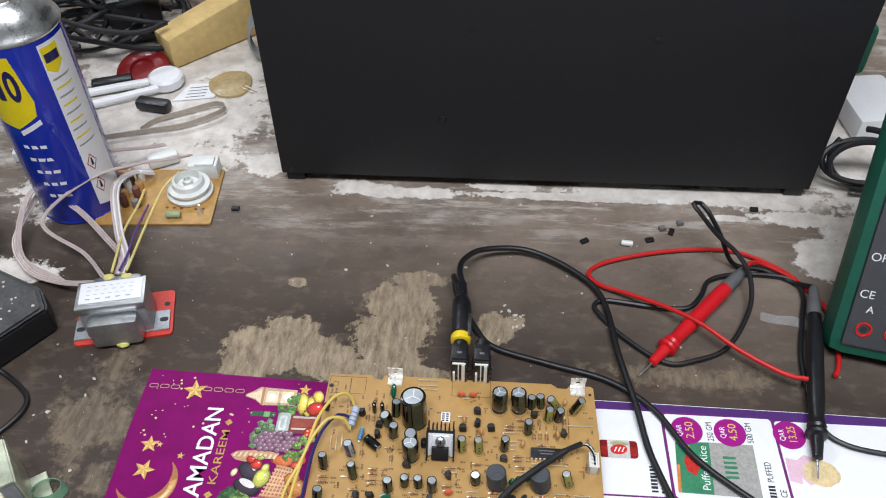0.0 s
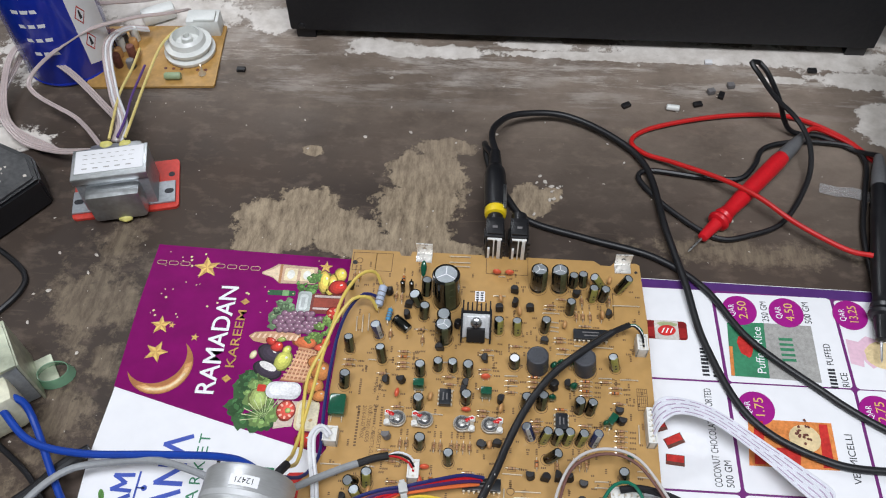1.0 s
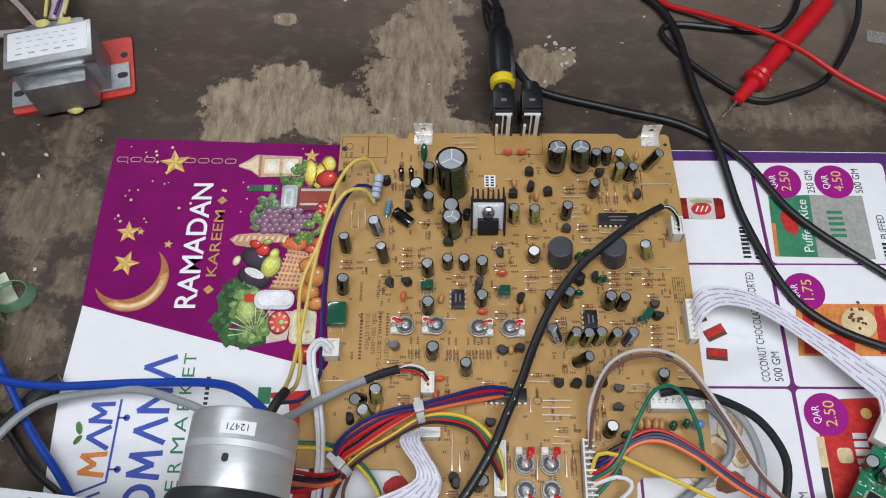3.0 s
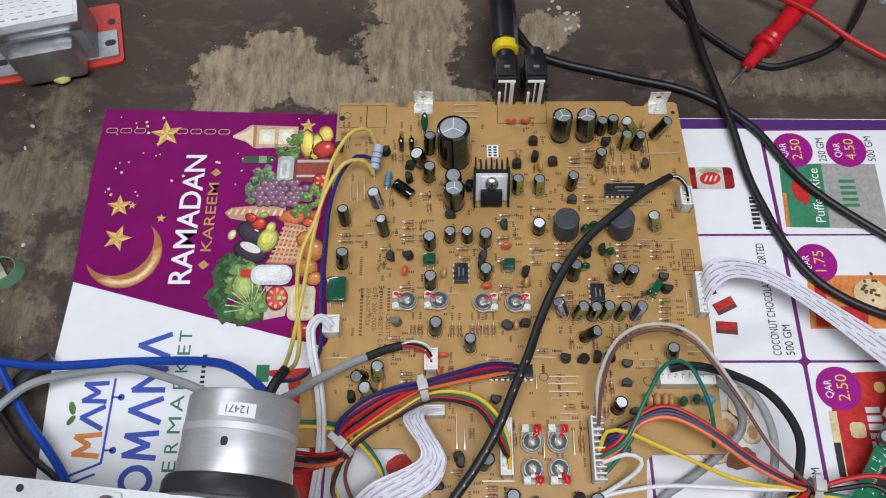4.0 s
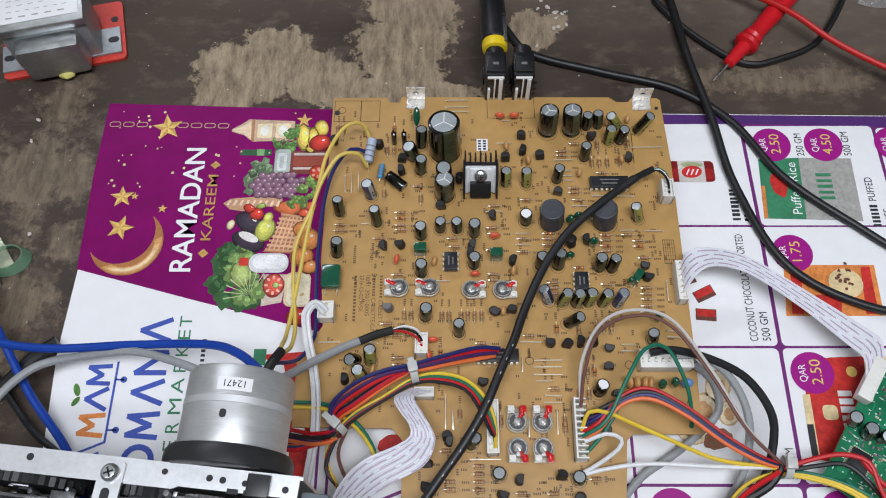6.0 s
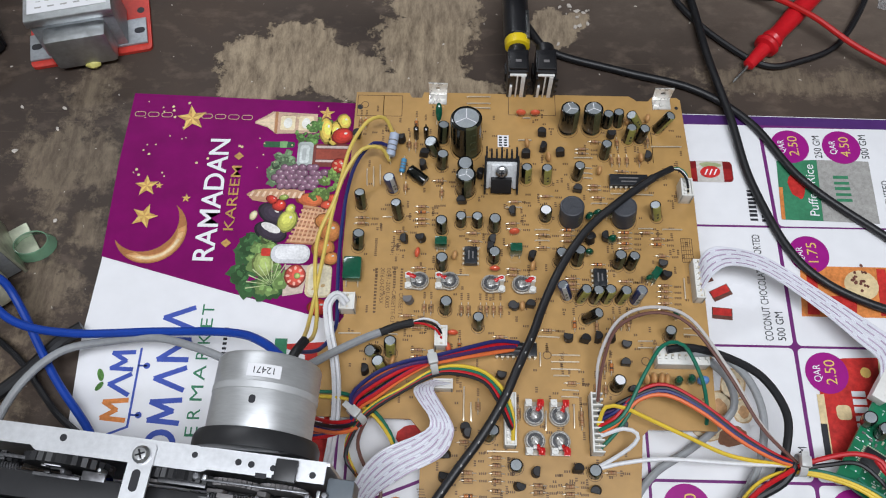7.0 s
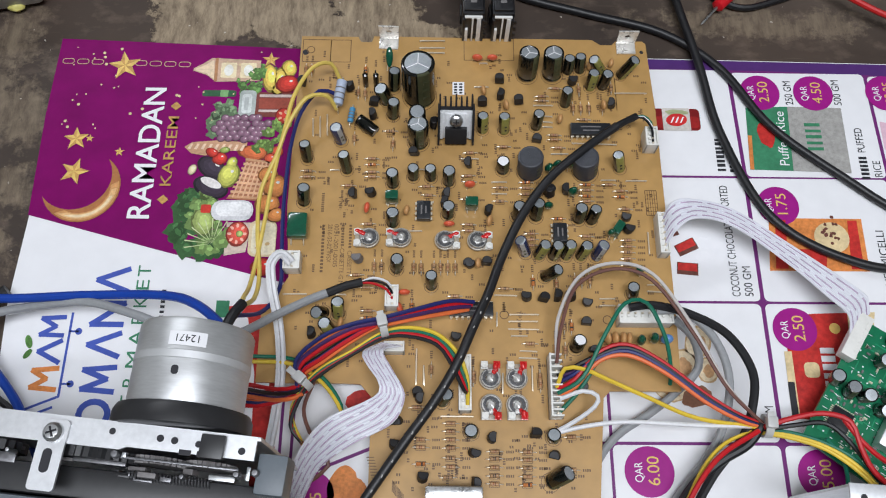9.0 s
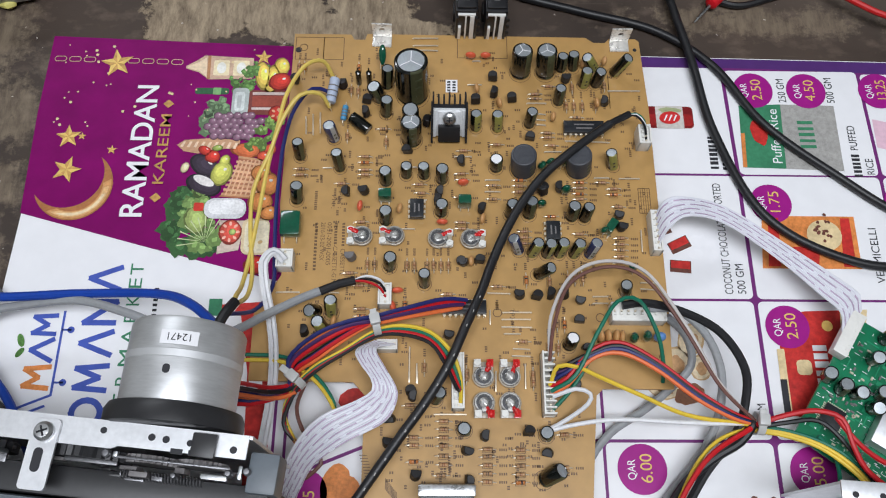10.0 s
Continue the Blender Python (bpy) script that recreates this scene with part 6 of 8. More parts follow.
bm = bmesh.new()
box(bm, (0, 95, 0), (94, 190, 34), 13)
tilted("holster", bm, M_METER, mm, "green rubber holster")
bm = bmesh.new()
box(bm, (0, 95, 16.5), (76, 170, 4), 3)
mf = tilted("face", bm, M_METERF, mm, "charcoal front panel")
for k in range(4):
    bm = bmesh.new()
    lathe(bm, [(5.2, 18.4), (5.2, 19.6), (4.2, 19.8), (3.6, 18.9)], 18, (-27 + 18 * k, 24, 0), cap=False)
    lathe(bm, [(2.2, 18.6), (2.2, 18.9)], 14, (-27 + 18 * k, 24, 0), index=1)
    tilted("socket", bm, [M_REDDAB, M_INK], mf, "red-ringed test lead socket")
bm = bmesh.new()
lathe(bm, [(20, 18.3), (20, 21), (18, 23), (0, 23)], 30, (4, 92, 0))
box(bm, (4, 92, 24), (7, 38, 4), 1.2)
tilted("dial", bm, M_BLACK, mf, "rotary range switch")
for body, x, y, s in (("OFF", -36, 72, 8), ("A", -29, 36, 7), ("mA", -12, 36, 7), ("CE", -36, 46, 8)):
    me = text_mesh(body, s)
    me.materials.clear()
    me.materials.append(M_WHITE)
    ob = new("lettering", me)
    ob.parent = mf
    ob.matrix_local = Matrix.Translation((0, 12 * MM, 2 * MM)) @ tilt @ Matrix.Translation((x * MM, y * MM, 18.7 * MM))
bm = bmesh.new()
box(bm, (0, 150, 18.7), (62, 40, 0.6), 0.2)
tilted("display", bm, M_GREYP, mf, "grey display window")
bm = bmesh.new()
box(bm, (0, 90, 60), (60, 3, 130), 1, (-24, 0, 0))
part("stand", bm, M_METER, mm)

# ---- soldering accessories at the near left ----
M_SPONGE = material("dusty_black_lid", (0.022, 0.022, 0.024), 0.75, 0, 0.6, 60, 0.8, speck=(0.10, 0.10, 0.10))
tin = thing("black_tray", -343, 352, 0, "dusty black plastic tray with a speckled top", "tray", turn=53)
bm = bmesh.new()
slab(bm, [(-60, -28), (50, -28), (58, -7), (45, 45), (-60, 45)], 0.5, 24)
bmesh.ops.bevel(bm, geom=[e for e in bm.edges], offset=1.6, segments=2, affect="EDGES")
part("tray_body", bm, M_BLACK, tin)
bm = bmesh.new()
slab(bm, [(-56, -24), (47, -24), (53.5, -6), (42, 41), (-56, 41)], 24.1, 25.0)
part("speckled_top", bm, M_SPONGE, tin)
flecks = bmesh.new()
for k in range(45):
    slab(flecks, disc(rnd.uniform(-50, 46), rnd.uniform(-20, 36), rnd.uniform(0.3, 1.3), n=6, rough=0.4), 25.0, 25.3)
tagged(part("solder_flecks", flecks, M_PALE, tin, "pale solder flecks", False), kind="stuff")

M_GILT = material("passivated_steel", (0.50, 0.53, 0.40), 0.4, 0.45, 0.4, 40, 0.1)
M_COILTAPE = material("white_yellow_bobbin", (0.74, 0.72, 0.55), 0.5, 0, 0.25, 50, 0.2)
t2 = thing("mains_transformer", -275, 223, 0, "mains transformer with a yellowish steel yoke and white bobbin", "transformer", turn=35)
bm = bmesh.new()
box(bm, (0, 12, 20), (56, 30, 36), 0.8)
part("steel_core", bm, M_CORE, t2, "dark steel lamination stack")
bm = bmesh.new()
box(bm, (0, 12, 39.2), (58, 32, 2.4), 0.5)
box(bm, (29.2, 12, 20), (1.6, 32, 39), 0.4)
box(bm, (-29.2, 12, 20), (1.6, 32, 39), 0.4)
part("yoke", bm, M_GILT, t2, "yellow-passivated steel yoke")
bm = bmesh.new()
box(bm, (0, -10, 20), (44, 18, 32), 6)
part("bobbin", bm, M_COILTAPE, t2, "white taped bobbin")
bm = bmesh.new()
box(bm, (34, 12, 1), (12, 20, 1.6), 0.5)
part("foot_strap", bm, M_GILT, t2)

M_GREENFILM = material("green_translucent_film", (0.30, 0.55, 0.36), 0.25, 0, 0.2, 40, trans=0.5)
bm = bmesh.new()
ring = [(11 * math.cos(radians(a)), 8 * math.sin(radians(a)), 4) for a in range(0, 361, 20)]
for (x0, y0, z0), (x1, y1, z1) in zip(ring, ring[1:]):
    f = bm.faces.new([bm.verts.new(p) for p in ((x0, y0, 0.5), (x1, y1, 0.5), (x1 * 0.8, y1 * 0.8, 7), (x0 * 0.8, y0 * 0.8, 7))])
bmesh.ops.remove_doubles(bm, verts=bm.verts[:], dist=0.05)
bmesh.ops.solidify(bm, geom=bm.faces[:], thickness=0.5)
ob = part("green_film_loop", bm, M_GREENFILM, None)
ob.matrix_world = pose(-247 * MM, 250 * MM, 0.4 * MM, 0, 0, 20)
tagged(ob, "loop of translucent green plastic film on the bench", "plastic loop")

# ---- clutter at the back left ----
M_FOAM = material("yellow_foam", (0.62, 0.44, 0.18), 0.85, 0, 0.2, 30, 0.5)
M_DARKRED = material("dark_red_plastic", (0.19, 0.008, 0.010), 0.3, 0, 0.3, 50, coat=0.3)
M_WHITEPL = material("white_plastic", (0.76, 0.76, 0.77), 0.4, 0, 0.06, 60, 0.05)
foam = thing("foam_block", -264, 757, 0, "yellowish foam block propped on the bench", "foam block", turn=45)
bm = bmesh.new()
box(bm, (0, 0, 17), (128, 30, 32), 3)
for v in bm.verts:
    v.co.z += 0.16 * (v.co.x + 64) if v.co.z > 8 else 0
    v.co += Vector((noise.noise(v.co * 0.05), noise.noise(v.co * 0.06 + Vector((9, 0, 0))), 0)) * 3
part("foam", bm, M_FOAM, foam)
reel = thing("red_reel", -328, 694, 0, "dark red round plastic reel", "reel")
bm = bmesh.new()
lathe(bm, [(24, 0.5), (26, 2), (26, 6), (18, 9), (12, 9), (11, 6), (0, 6)], 32, (0, 0, 0), (0.0, -0.35, 1))
part("reel_body", bm, M_DARKRED, reel)
clamp = thing("white_clip", -322, 655, 0, "white plastic clip with two long arms and a round head", "clip", turn=12)
bm = bmesh.new()
lathe(bm, [(15, 2), (16.5, 4), (16.5, 11), (14, 13), (0, 13.5)], 26, (26, 16, 0))
part("clip_head", bm, M_WHITEPL, clamp)
for y0, y1 in ((20, 6), (6, -18)):
    bm = bmesh.new()
    tube(bm, [(20, y0 - 4, 7), (-20, (y0 + y1) / 2 - 2, 6), (-60, y1, 4.5)], 4, 10, 6)
    part("clip_arm", bm, M_WHITEPL, clamp)
card = thing("paper_scrap", -268, 662, 0.2, "crumpled scrap of printed paper", "paper")
bm = bmesh.new()
slab(bm, [(-20, -12), (18, -4), (24, 20), (-10, 16)], 0.3, 1.0)
part("sheet", bm, M_PAPER, card)
bm = bmesh.new()
for k in range(4):
    box(bm, (0, -4 + 5 * k, 1.1), (18, 1.2, 0.05), 0, (0, 0, 12))
part("print_bars", bm, M_GREYEP, card)
strip = thing("grey_ribbon_loop", -270, 612, 0, "loop of flat grey ribbon on the bench", "ribbon")
bm = bmesh.new()
pts = smooth_line([(-75, -28, 2), (-30, -14, 2), (5, -4, 3), (30, 12, 4), (38, 24, 4), (28, 30, 4), (0, 16, 3), (-22, 4, 2), (-32, -10, 2)], 4)
for a, b in zip(pts, pts[1:]):
    bm.faces.new([bm.verts.new(p) for p in (a, b, b + Vector((0, 0, 5)), a + Vector((0, 0, 5)))])
bmesh.ops.remove_doubles(bm, verts=bm.verts[:], dist=0.01)
bmesh.ops.solidify(bm, geom=bm.faces[:], thickness=0.8)
part("ribbon", bm, material("grey_ribbon", (0.42, 0.36, 0.30), 0.6, 0, 0.2, 50), strip)
blister = thing("amber_disc", -238, 680, 0, "translucent amber glue puddle with two wire ends", "glue puddle")
bm = bmesh.new()
lathe(bm, [(22, 0.3), (21, 2), (14, 4), (0, 5)], 24)
for v in bm.verts:
    v.co.x *= 1 + 0.2 * noise.noise(v.co * 0.07)
part("puddle", bm, material("amber_resin", (0.46, 0.34, 0.16), 0.3, 0, 0.35, 40, 0.2), blister)
bm = bmesh.new()
tube(bm, [(12, -8, 3), (24, -14, 2)], 0.8, 6)
tube(bm, [(15, -5, 3), (27, -12, 2)], 0.8, 6)
part("wire_end", bm, M_TIN, blister)
for k, (x, y, a) in enumerate(((-350, 668, 20), (-300, 636, -10), (-268, 560, 30), (-390, 560, 10))):
    bm = bmesh.new()
    box(bm, (0, 0, 6), (38 - 6 * k, 12, 10), 3)
    ob = part("plastic_scrap", bm, (M_BLACK, M_BLACK, M_MILK, M_WHITEPL)[k], None)
    ob.matrix_world = pose(x * MM, y * MM, 0.8 * MM, 0, 0, a)
    tagged(ob, ("small black plastic scrap", "small black plastic scrap", "milky plastic scrap", "white plastic scrap")[k] + " lying on the bench", "plastic scrap")
rc = random.Random(5)
for k in range(22):
    cx, cy, r = rc.uniform(-425, -335), rc.uniform(725, 815), rc.uniform(30, 52)
    bm = bmesh.new()
    zz = 6 + 3.2 * k
    ph = rc.uniform(0, 360)
    tube(bm, [(cx + r * math.cos(radians(ph + a)) * 1.25, cy + r * math.sin(radians(ph + a)) * 0.8, max(4, zz + 7 * math.sin(radians(2 * a + ph)))) for a in range(0, 340, 30)], 2.6, 10, 6)
    ob = part("coiled_cable", bm, M_RUBBER, None)
    tagged(ob, "black power cable coiled in a heap on the bench", "cable", "heap of black cables")
box_bm = bmesh.new()
box(box_bm, (0, 0, 26), (52, 36, 50), 6)
ob = tagged(part("mains_plug", box_bm, M_BLACK, None), "black moulded mains plug among the cables", "plug")
ob.matrix_world = pose(-352 * MM, 760 * MM, 2 * MM, 0, 0, 25)
for x, y, sx, sy, sz, m, nm, lb in ((-395, 905, 120, 70, 60, M_DARKRED, "red_tool_case", "dark red plastic tool case"), (-270, 905, 110, 60, 70, M_REDP, "red_box", "bright red cardboard box"), (-330, 860, 26, 22, 60, M_BLACK, "black_bottle", "small black bottle")):
    bm = bmesh.new()
    box(bm, (0, 0, sz / 2 + 0.2), (sx, sy, sz), 5)
    ob = part(nm, bm, m, None)
    ob.matrix_world = pose(x * MM, y * MM, 0, 0, 0, rnd.uniform(-15, 15))
    tagged(ob, lb + " standing at the back of the bench", nm.split("_")[1])
gb = bmesh.new()
box(gb, (0, 0, 30), (60, 50, 60), 3)
ob = tagged(part("green_case", gb, M_METER, None), "dark green plastic case at the bench edge", "case")
ob.matrix_world = pose(-402 * MM, 452 * MM, 0, 0, 0, 25)
# grey coil of thin wire beside the cabinet
bm = bmesh.new()
for k in range(5):
    tube(bm, [(-212 + (14 + k) * math.cos(radians(a)), 720 + 4 * k + 4 * math.sin(radians(a)), 24 + (18 + 2 * k) * math.sin(radians(a))) for a in range(0, 361, 24)], 1.3, 6, 4)
tagged(part("wire_coil", bm, material("grey_wire", (0.30, 0.30, 0.30), 0.45, 0, 0.15, 80), None), "small coil of grey wire beside the cabinet", "wire")
# cord looped beside the cabinet's foot, and things behind it
bm = bmesh.new()
for r, y, a0, sq in ((34, 566, 20, 0.55), (26, 572, 140, 0.9), (30, 560, 250, 0.7)):
    tube(bm, [(318 + r * math.cos(radians(a0 + a)), y + r * 0.35 * math.sin(radians(a0 + a)), 26 + 24 * sq * math.sin(radians(a0 + a))) for a in range(0, 330, 24)], 2.6, 8, 5)
tagged(part("power_cable", bm, M_RUBBER, None), "black power cord looped beside the cabinet", "cable")
for x, y, sx, sy, sz, m, nm, lb in ((352, 660, 50, 70, 24, M_WHITEPL, "white_box", "white plastic box"), (344, 742, 50, 30, 50, M_METER, "green_box", "green plastic box")):
    bm = bmesh.new()
    box(bm, (0, 0, sz / 2 + 0.3), (sx, sy, sz), 5)
    ob = tagged(part(nm, bm, m, None), lb + " standing behind the cable", "box")
    ob.matrix_world = pose(x * MM, y * MM, 0, 0, 0, 8)

# ---- loose parts scattered on the bench ----
for x, y, a, kind in ((90, 486, 30, "k"), (141, 490, 15, "k"), (159, 500, 70, "k"), (152, 503, 20, "g"), (167, 510, 10, "g"), (154, 535, 0, "w"), (-193, 507, 0, "k"), (229, 530, 0, "k")):
    bm = bmesh.new()
    sx, sy, sz = {"k": (6.4, 4.0, 2.4), "g": (5, 4, 3.6), "w": (5.5, 4, 2)}[kind]
    box(bm, (0, 0, sz / 2), (sx, sy, sz), 0.4)
    ob = part("loose_chip", bm, {"k": M_EPOXY, "g": M_GREYEP, "w": M_WHITEPL}[kind], None)
    ob.matrix_world = pose(x * MM, y * MM, 0.3 * MM, 0, 0, a)
    for s in (-1, 1):
        bm = bmesh.new()
        box(bm, (s * sx * 0.25, sy * 0.6, 0.5), (0.6, 2.0, 0.3))
        part("leg", bm, M_TIN, ob)
    tagged(ob, {"k": "small black plastic transistor lying loose", "g": "small grey-green chip part lying loose", "w": "small white plastic part lying loose"}[kind], "electronic part", "loose parts on the bench")
bm = bmesh.new()
lathe(bm, [(1.2, 0), (2.3, 0.6), (2.3, 9), (1.2, 9.6)], 12, (0, 0, 2.3), (1, -0.1, 0))
ob = part("glass_fuse", bm, M_MILK, None)
ob.matrix_world = pose(118 * MM, 485 * MM, 0.2 * MM)
tagged(ob, "small glass fuse lying on the bench", "fuse")
bm = bmesh.new()
fold = [(-16, -3), (-6, -5), (4, -4), (16, -6), (17, 3), (6, 5), (-4, 3), (-15, 5)]
slab(bm, fold, 0.4, 0.55)
bmesh.ops.triangulate(bm, faces=bm.faces[:])
for v in bm.verts:
    v.co.z += abs(noise.noise(v.co * 0.2)) * 5
ob = part("clear_film_scrap", bm, material("clear_film", (0.9, 0.9, 0.92), 0.08, 0, 0, 50, trans=0.7, alpha=0.35), None, "", False)
ob.matrix_world = pose(228 * MM, 414 * MM, 0.2 * MM, 0, 0, -8)
tagged(ob, "crumpled scrap of clear plastic film", "film scrap")

# ---- cables and test leads on the bench ----
M_REDW = material("red_silicone", (0.55, 0.012, 0.012), 0.38, 0, 0.15, 100)
M_REDPR = material("red_probe_plastic", (0.62, 0.010, 0.018), 0.35, 0, 0.15, 80)
M_GREYPL = material("grey_strain_relief", (0.12, 0.12, 0.125), 0.5, 0, 0.15, 80)


def wire(name, points, r, mat, label, category="wire", group="", seg=8):
    bm = bmesh.new()
    tube(bm, points, r, seg, 3)
    ob = part(name, bm, mat, None)
    return tagged(ob, label, category, group)


plug = thing("audio_plug", -1, 362, 27, "black audio plug with a yellow ring, pushed into the jack", "plug")
bm = bmesh.new()
lathe(bm, [(3, -6), (3, 0)], 14, (0, 0, 0), (0, 1, 0))
part("tip", bm, M_STEEL, plug)
bm = bmesh.new()
lathe(bm, [(4.6, -2), (6.6, -1.2), (6.9, 2.6), (6.4, 4.0)], 20, (0, 0, 0), (0, 1, 0.04))
part("yellow_ring", bm, material("yellow_plastic", (0.80, 0.58, 0.015), 0.4, 0, 0.12, 80), plug, "yellow plastic ring")
bm = bmesh.new()
lathe(bm, [(6.2, 3.6), (7.0, 4.6), (7.1, 18), (6.9, 30), (6.0, 35), (4.9, 37), (4.1, 38)] + [(3.9 - 0.14 * k + (0.5 if k % 2 else 0), 39 + 1.6 * k) for k in range(9)], 20, (0, 0, 0), (-0.03, 1, 0.0))
part("barrel", bm, M_BLACK, plug, "black moulded barrel with ribbed strain relief")
bm = bmesh.new()
box(bm, (5.2, 10.5, 4.6), (2.0, 19, 1.6), 0.5, (0, 35, 0))
part("yellow_tongue", bm, plug.children[1].data.materials[0], plug)
wire("audio_cable", [(-2, 412, 27), (-5, 428, 25), (-2, 444, 20), (12, 461, 13), (44, 467, 8), (77, 451, 6), (99, 425, 5), (107, 372, 7), (115, 332, 7), (123, 292, 4), (142, 248, 3.6), (176, 226, 3.6), (215, 221, 3.6), (300, 226, 3.6)], 2.15, M_RUBBER, "black audio cable looping from the plug across the bench", "cable", seg=16)
wire("audio_cable", [(-4, 412, 25), (-9, 424, 20), (-9, 432, 12), (-6, 420, 5), (8, 392, 4), (22, 376, 3), (60, 364, 3), (99, 352.5, 3), (127, 331, 3.4), (149, 297, 3.6), (181, 269, 3.6), (216, 244, 3.6), (300, 200, 3.6)], 2.05, M_RUBBER, "black audio cable running along the board to the leaflet", "cable", seg=16)


def probe(name, tip, end, z, mat, label):
    a, b = Vector((*tip, z)), Vector((*end, z + 4))
    d = b - a
    L = d.length
    ob = thing(name, 0, 0, 0, label, "test probe")
    bm = bmesh.new()
    lathe(bm, [(0.15, 0), (0.7, 2), (0.85, 17)], 10, a, d)
    part("needle", bm, M_STEEL, ob, "bright steel needle")
    bm = bmesh.new()
    lathe(bm, [(1.5, 14), (3.2, 15), (4.2, 30), (6.6, 31), (7.2, 33), (6.4, 35), (5.2, 36), (6.2, 38), (5.2, 41), (4.7, 44), (5.5, 60), (5.6, 100), (4.8, L - 26)], 20, a, d)
    part("grip", bm, mat, ob, "moulded grip with finger guard")
    bm = bmesh.new()
    lathe(bm, [(4.9, L - 27), (5.2, L - 25), (4.6, L - 14), (3.2, L - 2), (2.6, L)], 16, a, d)
    part("strain_relief", bm, M_GREYPL, ob, "grey strain relief")


probe("test_probe", (119.5, 356), (207, 456), 5.6, M_REDPR, "red multimeter probe with a grey strain relief")
probe("test_probe", (220, 284), (252, 438), 7.5, M_BLACK, "black multimeter probe lying across the leaflet edge")
LEAD = "thin red test lead curled on the bench"
wire("test_lead", [(207, 456, 9.6), (214, 464, 8), (226, 464, 5), (246, 449, 4), (262, 420, 3), (258, 380, 3), (252, 365, 3)], 1.65, M_REDW, LEAD, "test lead", "test leads")
wire("test_lead", [(228, 353, 15), (214, 359, 12), (188, 377, 12), (166, 396, 14), (146, 411, 12), (118, 428, 7), (99, 438, 4), (91, 450, 3), (104, 462, 3), (140, 474, 3), (175, 480, 3), (206, 479, 3), (236, 462, 3), (252, 440, 4), (264, 412, 8), (284, 394, 18), (300, 388, 26), (310, 396, 30)], 1.65, M_REDW, LEAD, "test lead", "test leads")
BLEAD = "thin black test lead looped on the bench"
wire("test_lead", [(171, 486, 46), (164, 481, 50), (169, 475, 46), (183, 468, 32), (199, 458, 22), (206, 440, 16), (203, 417, 8), (184, 386, 3), (160, 373, 3), (139, 370, 3), (114, 389, 3), (97, 410, 3), (94, 420, 3), (104, 424, 3), (136, 420, 3), (160, 420, 3), (172, 432, 4), (181, 448, 4), (206, 456, 3), (238, 454, 3), (247, 440, 3), (240, 410, 3), (232, 375, 3), (232, 330, 3), (246, 312, 3), (290, 304, 3)], 1.75, M_RUBBER, BLEAD, "test lead", "test leads")
wire("test_lead", [(171, 486, 46), (177, 480, 42), (187, 472, 28), (200, 464, 6), (222, 462, 3), (243, 450, 3), (252, 438, 12)], 1.75, M_RUBBER, BLEAD, "test lead", "test leads")
wire("power_cable", [(-322, 338, 6), (-308, 332, 2.2), (-290, 318, 2), (-288, 304, 2), (-300, 284, 2), (-318, 268, 2)], 1.8, M_RUBBER, "thin black cord running from the tray", "cord")

# ---- pale wires of the transformer ----
M_FLEX = material("clear_grey_flex", (0.72, 0.60, 0.58), 0.3, 0, 0.15, 60, trans=0.35)
M_YELW = material("yellow_pvc", (0.74, 0.60, 0.22), 0.4, 0, 0.15, 80)
M_PURW = material("violet_pvc", (0.10, 0.045, 0.22), 0.4, 0, 0.15, 80)


def flat_flex(name, points, n, r, mats, label, category="ribbon cable", spread=(0, 0, 1), offset=None):
    """A flat cable: n cores side by side, spread along a direction or turned with the run."""
    ps = smooth_line(points, 3)
    ob = thing(name, 0, 0, 0, label, category)
    for k in range(n):
        bm = bmesh.new()
        u = (k - (n - 1) / 2) * 2 * r * 0.97
        q = []
        for i, p in enumerate(ps):
            d = (ps[min(i + 1, len(ps) - 1)] - ps[max(i - 1, 0)]).normalized()
            s = offset(i / (len(ps) - 1), d) if offset else d.cross(Vector(spread)).normalized()
            q.append(p + s * u)
        tube(bm, q, r, 6, 50)
        part("core", bm, mats[k % len(mats)], ob)
    return ob


CLEAR = "pale translucent flat flex from the transformer"
flat_flex("flat_flex", [(-268, 404, 20), (-300, 412, 10), (-330, 424, 8), (-352, 452, 10), (-352, 492, 14), (-338, 520, 34), (-322, 505, 52), (-300, 530, 38), (-282, 560, 18), (-270, 575, 10)], 3, 0.85, [M_FLEX], CLEAR)
flat_flex("flat_flex", [(-254, 412, 22), (-256, 428, 22), (-276, 452, 14), (-310, 480, 20), (-346, 496, 26), (-352, 470, 18), (-340, 436, 8), (-300, 415, 6)], 3, 0.85, [M_FLEX], CLEAR)
flat_flex("flat_flex", [(-262, 408, 20), (-292, 440, 12), (-330, 462, 22), (-300, 492, 40), (-272, 520, 34), (-250, 540, 24), (-242, 560, 12)], 2, 0.85, [M_FLEX], CLEAR)
flat_flex("flat_flex", [(-252, 412, 22), (-254, 430, 22), (-270, 460, 20), (-284, 500, 26), (-282, 530, 16), (-270, 540, 8)], 4, 0.9, [M_FLEX, M_WHITEPL], CLEAR)
wire("transformer_lead", [(-256, 410, 26), (-258, 425, 26), (-266, 460, 18), (-268, 492, 12), (-272, 520, 6)], 1.0, M_YELW, "yellow transformer lead wire", "wire", "transformer leads")
wire("transformer_lead", [(-246, 412, 26), (-246, 425, 26), (-250, 470, 20), (-250, 510, 18), (-245, 535, 14)], 1.0, M_YELW, "yellow transformer lead wire", "wire", "transformer leads")
wire("transformer_lead", [(-251, 412, 26), (-251, 430, 25), (-258, 460, 16), (-262, 500, 8)], 0.9, M_PURW, "violet transformer lead wire", "wire", "transformer leads")

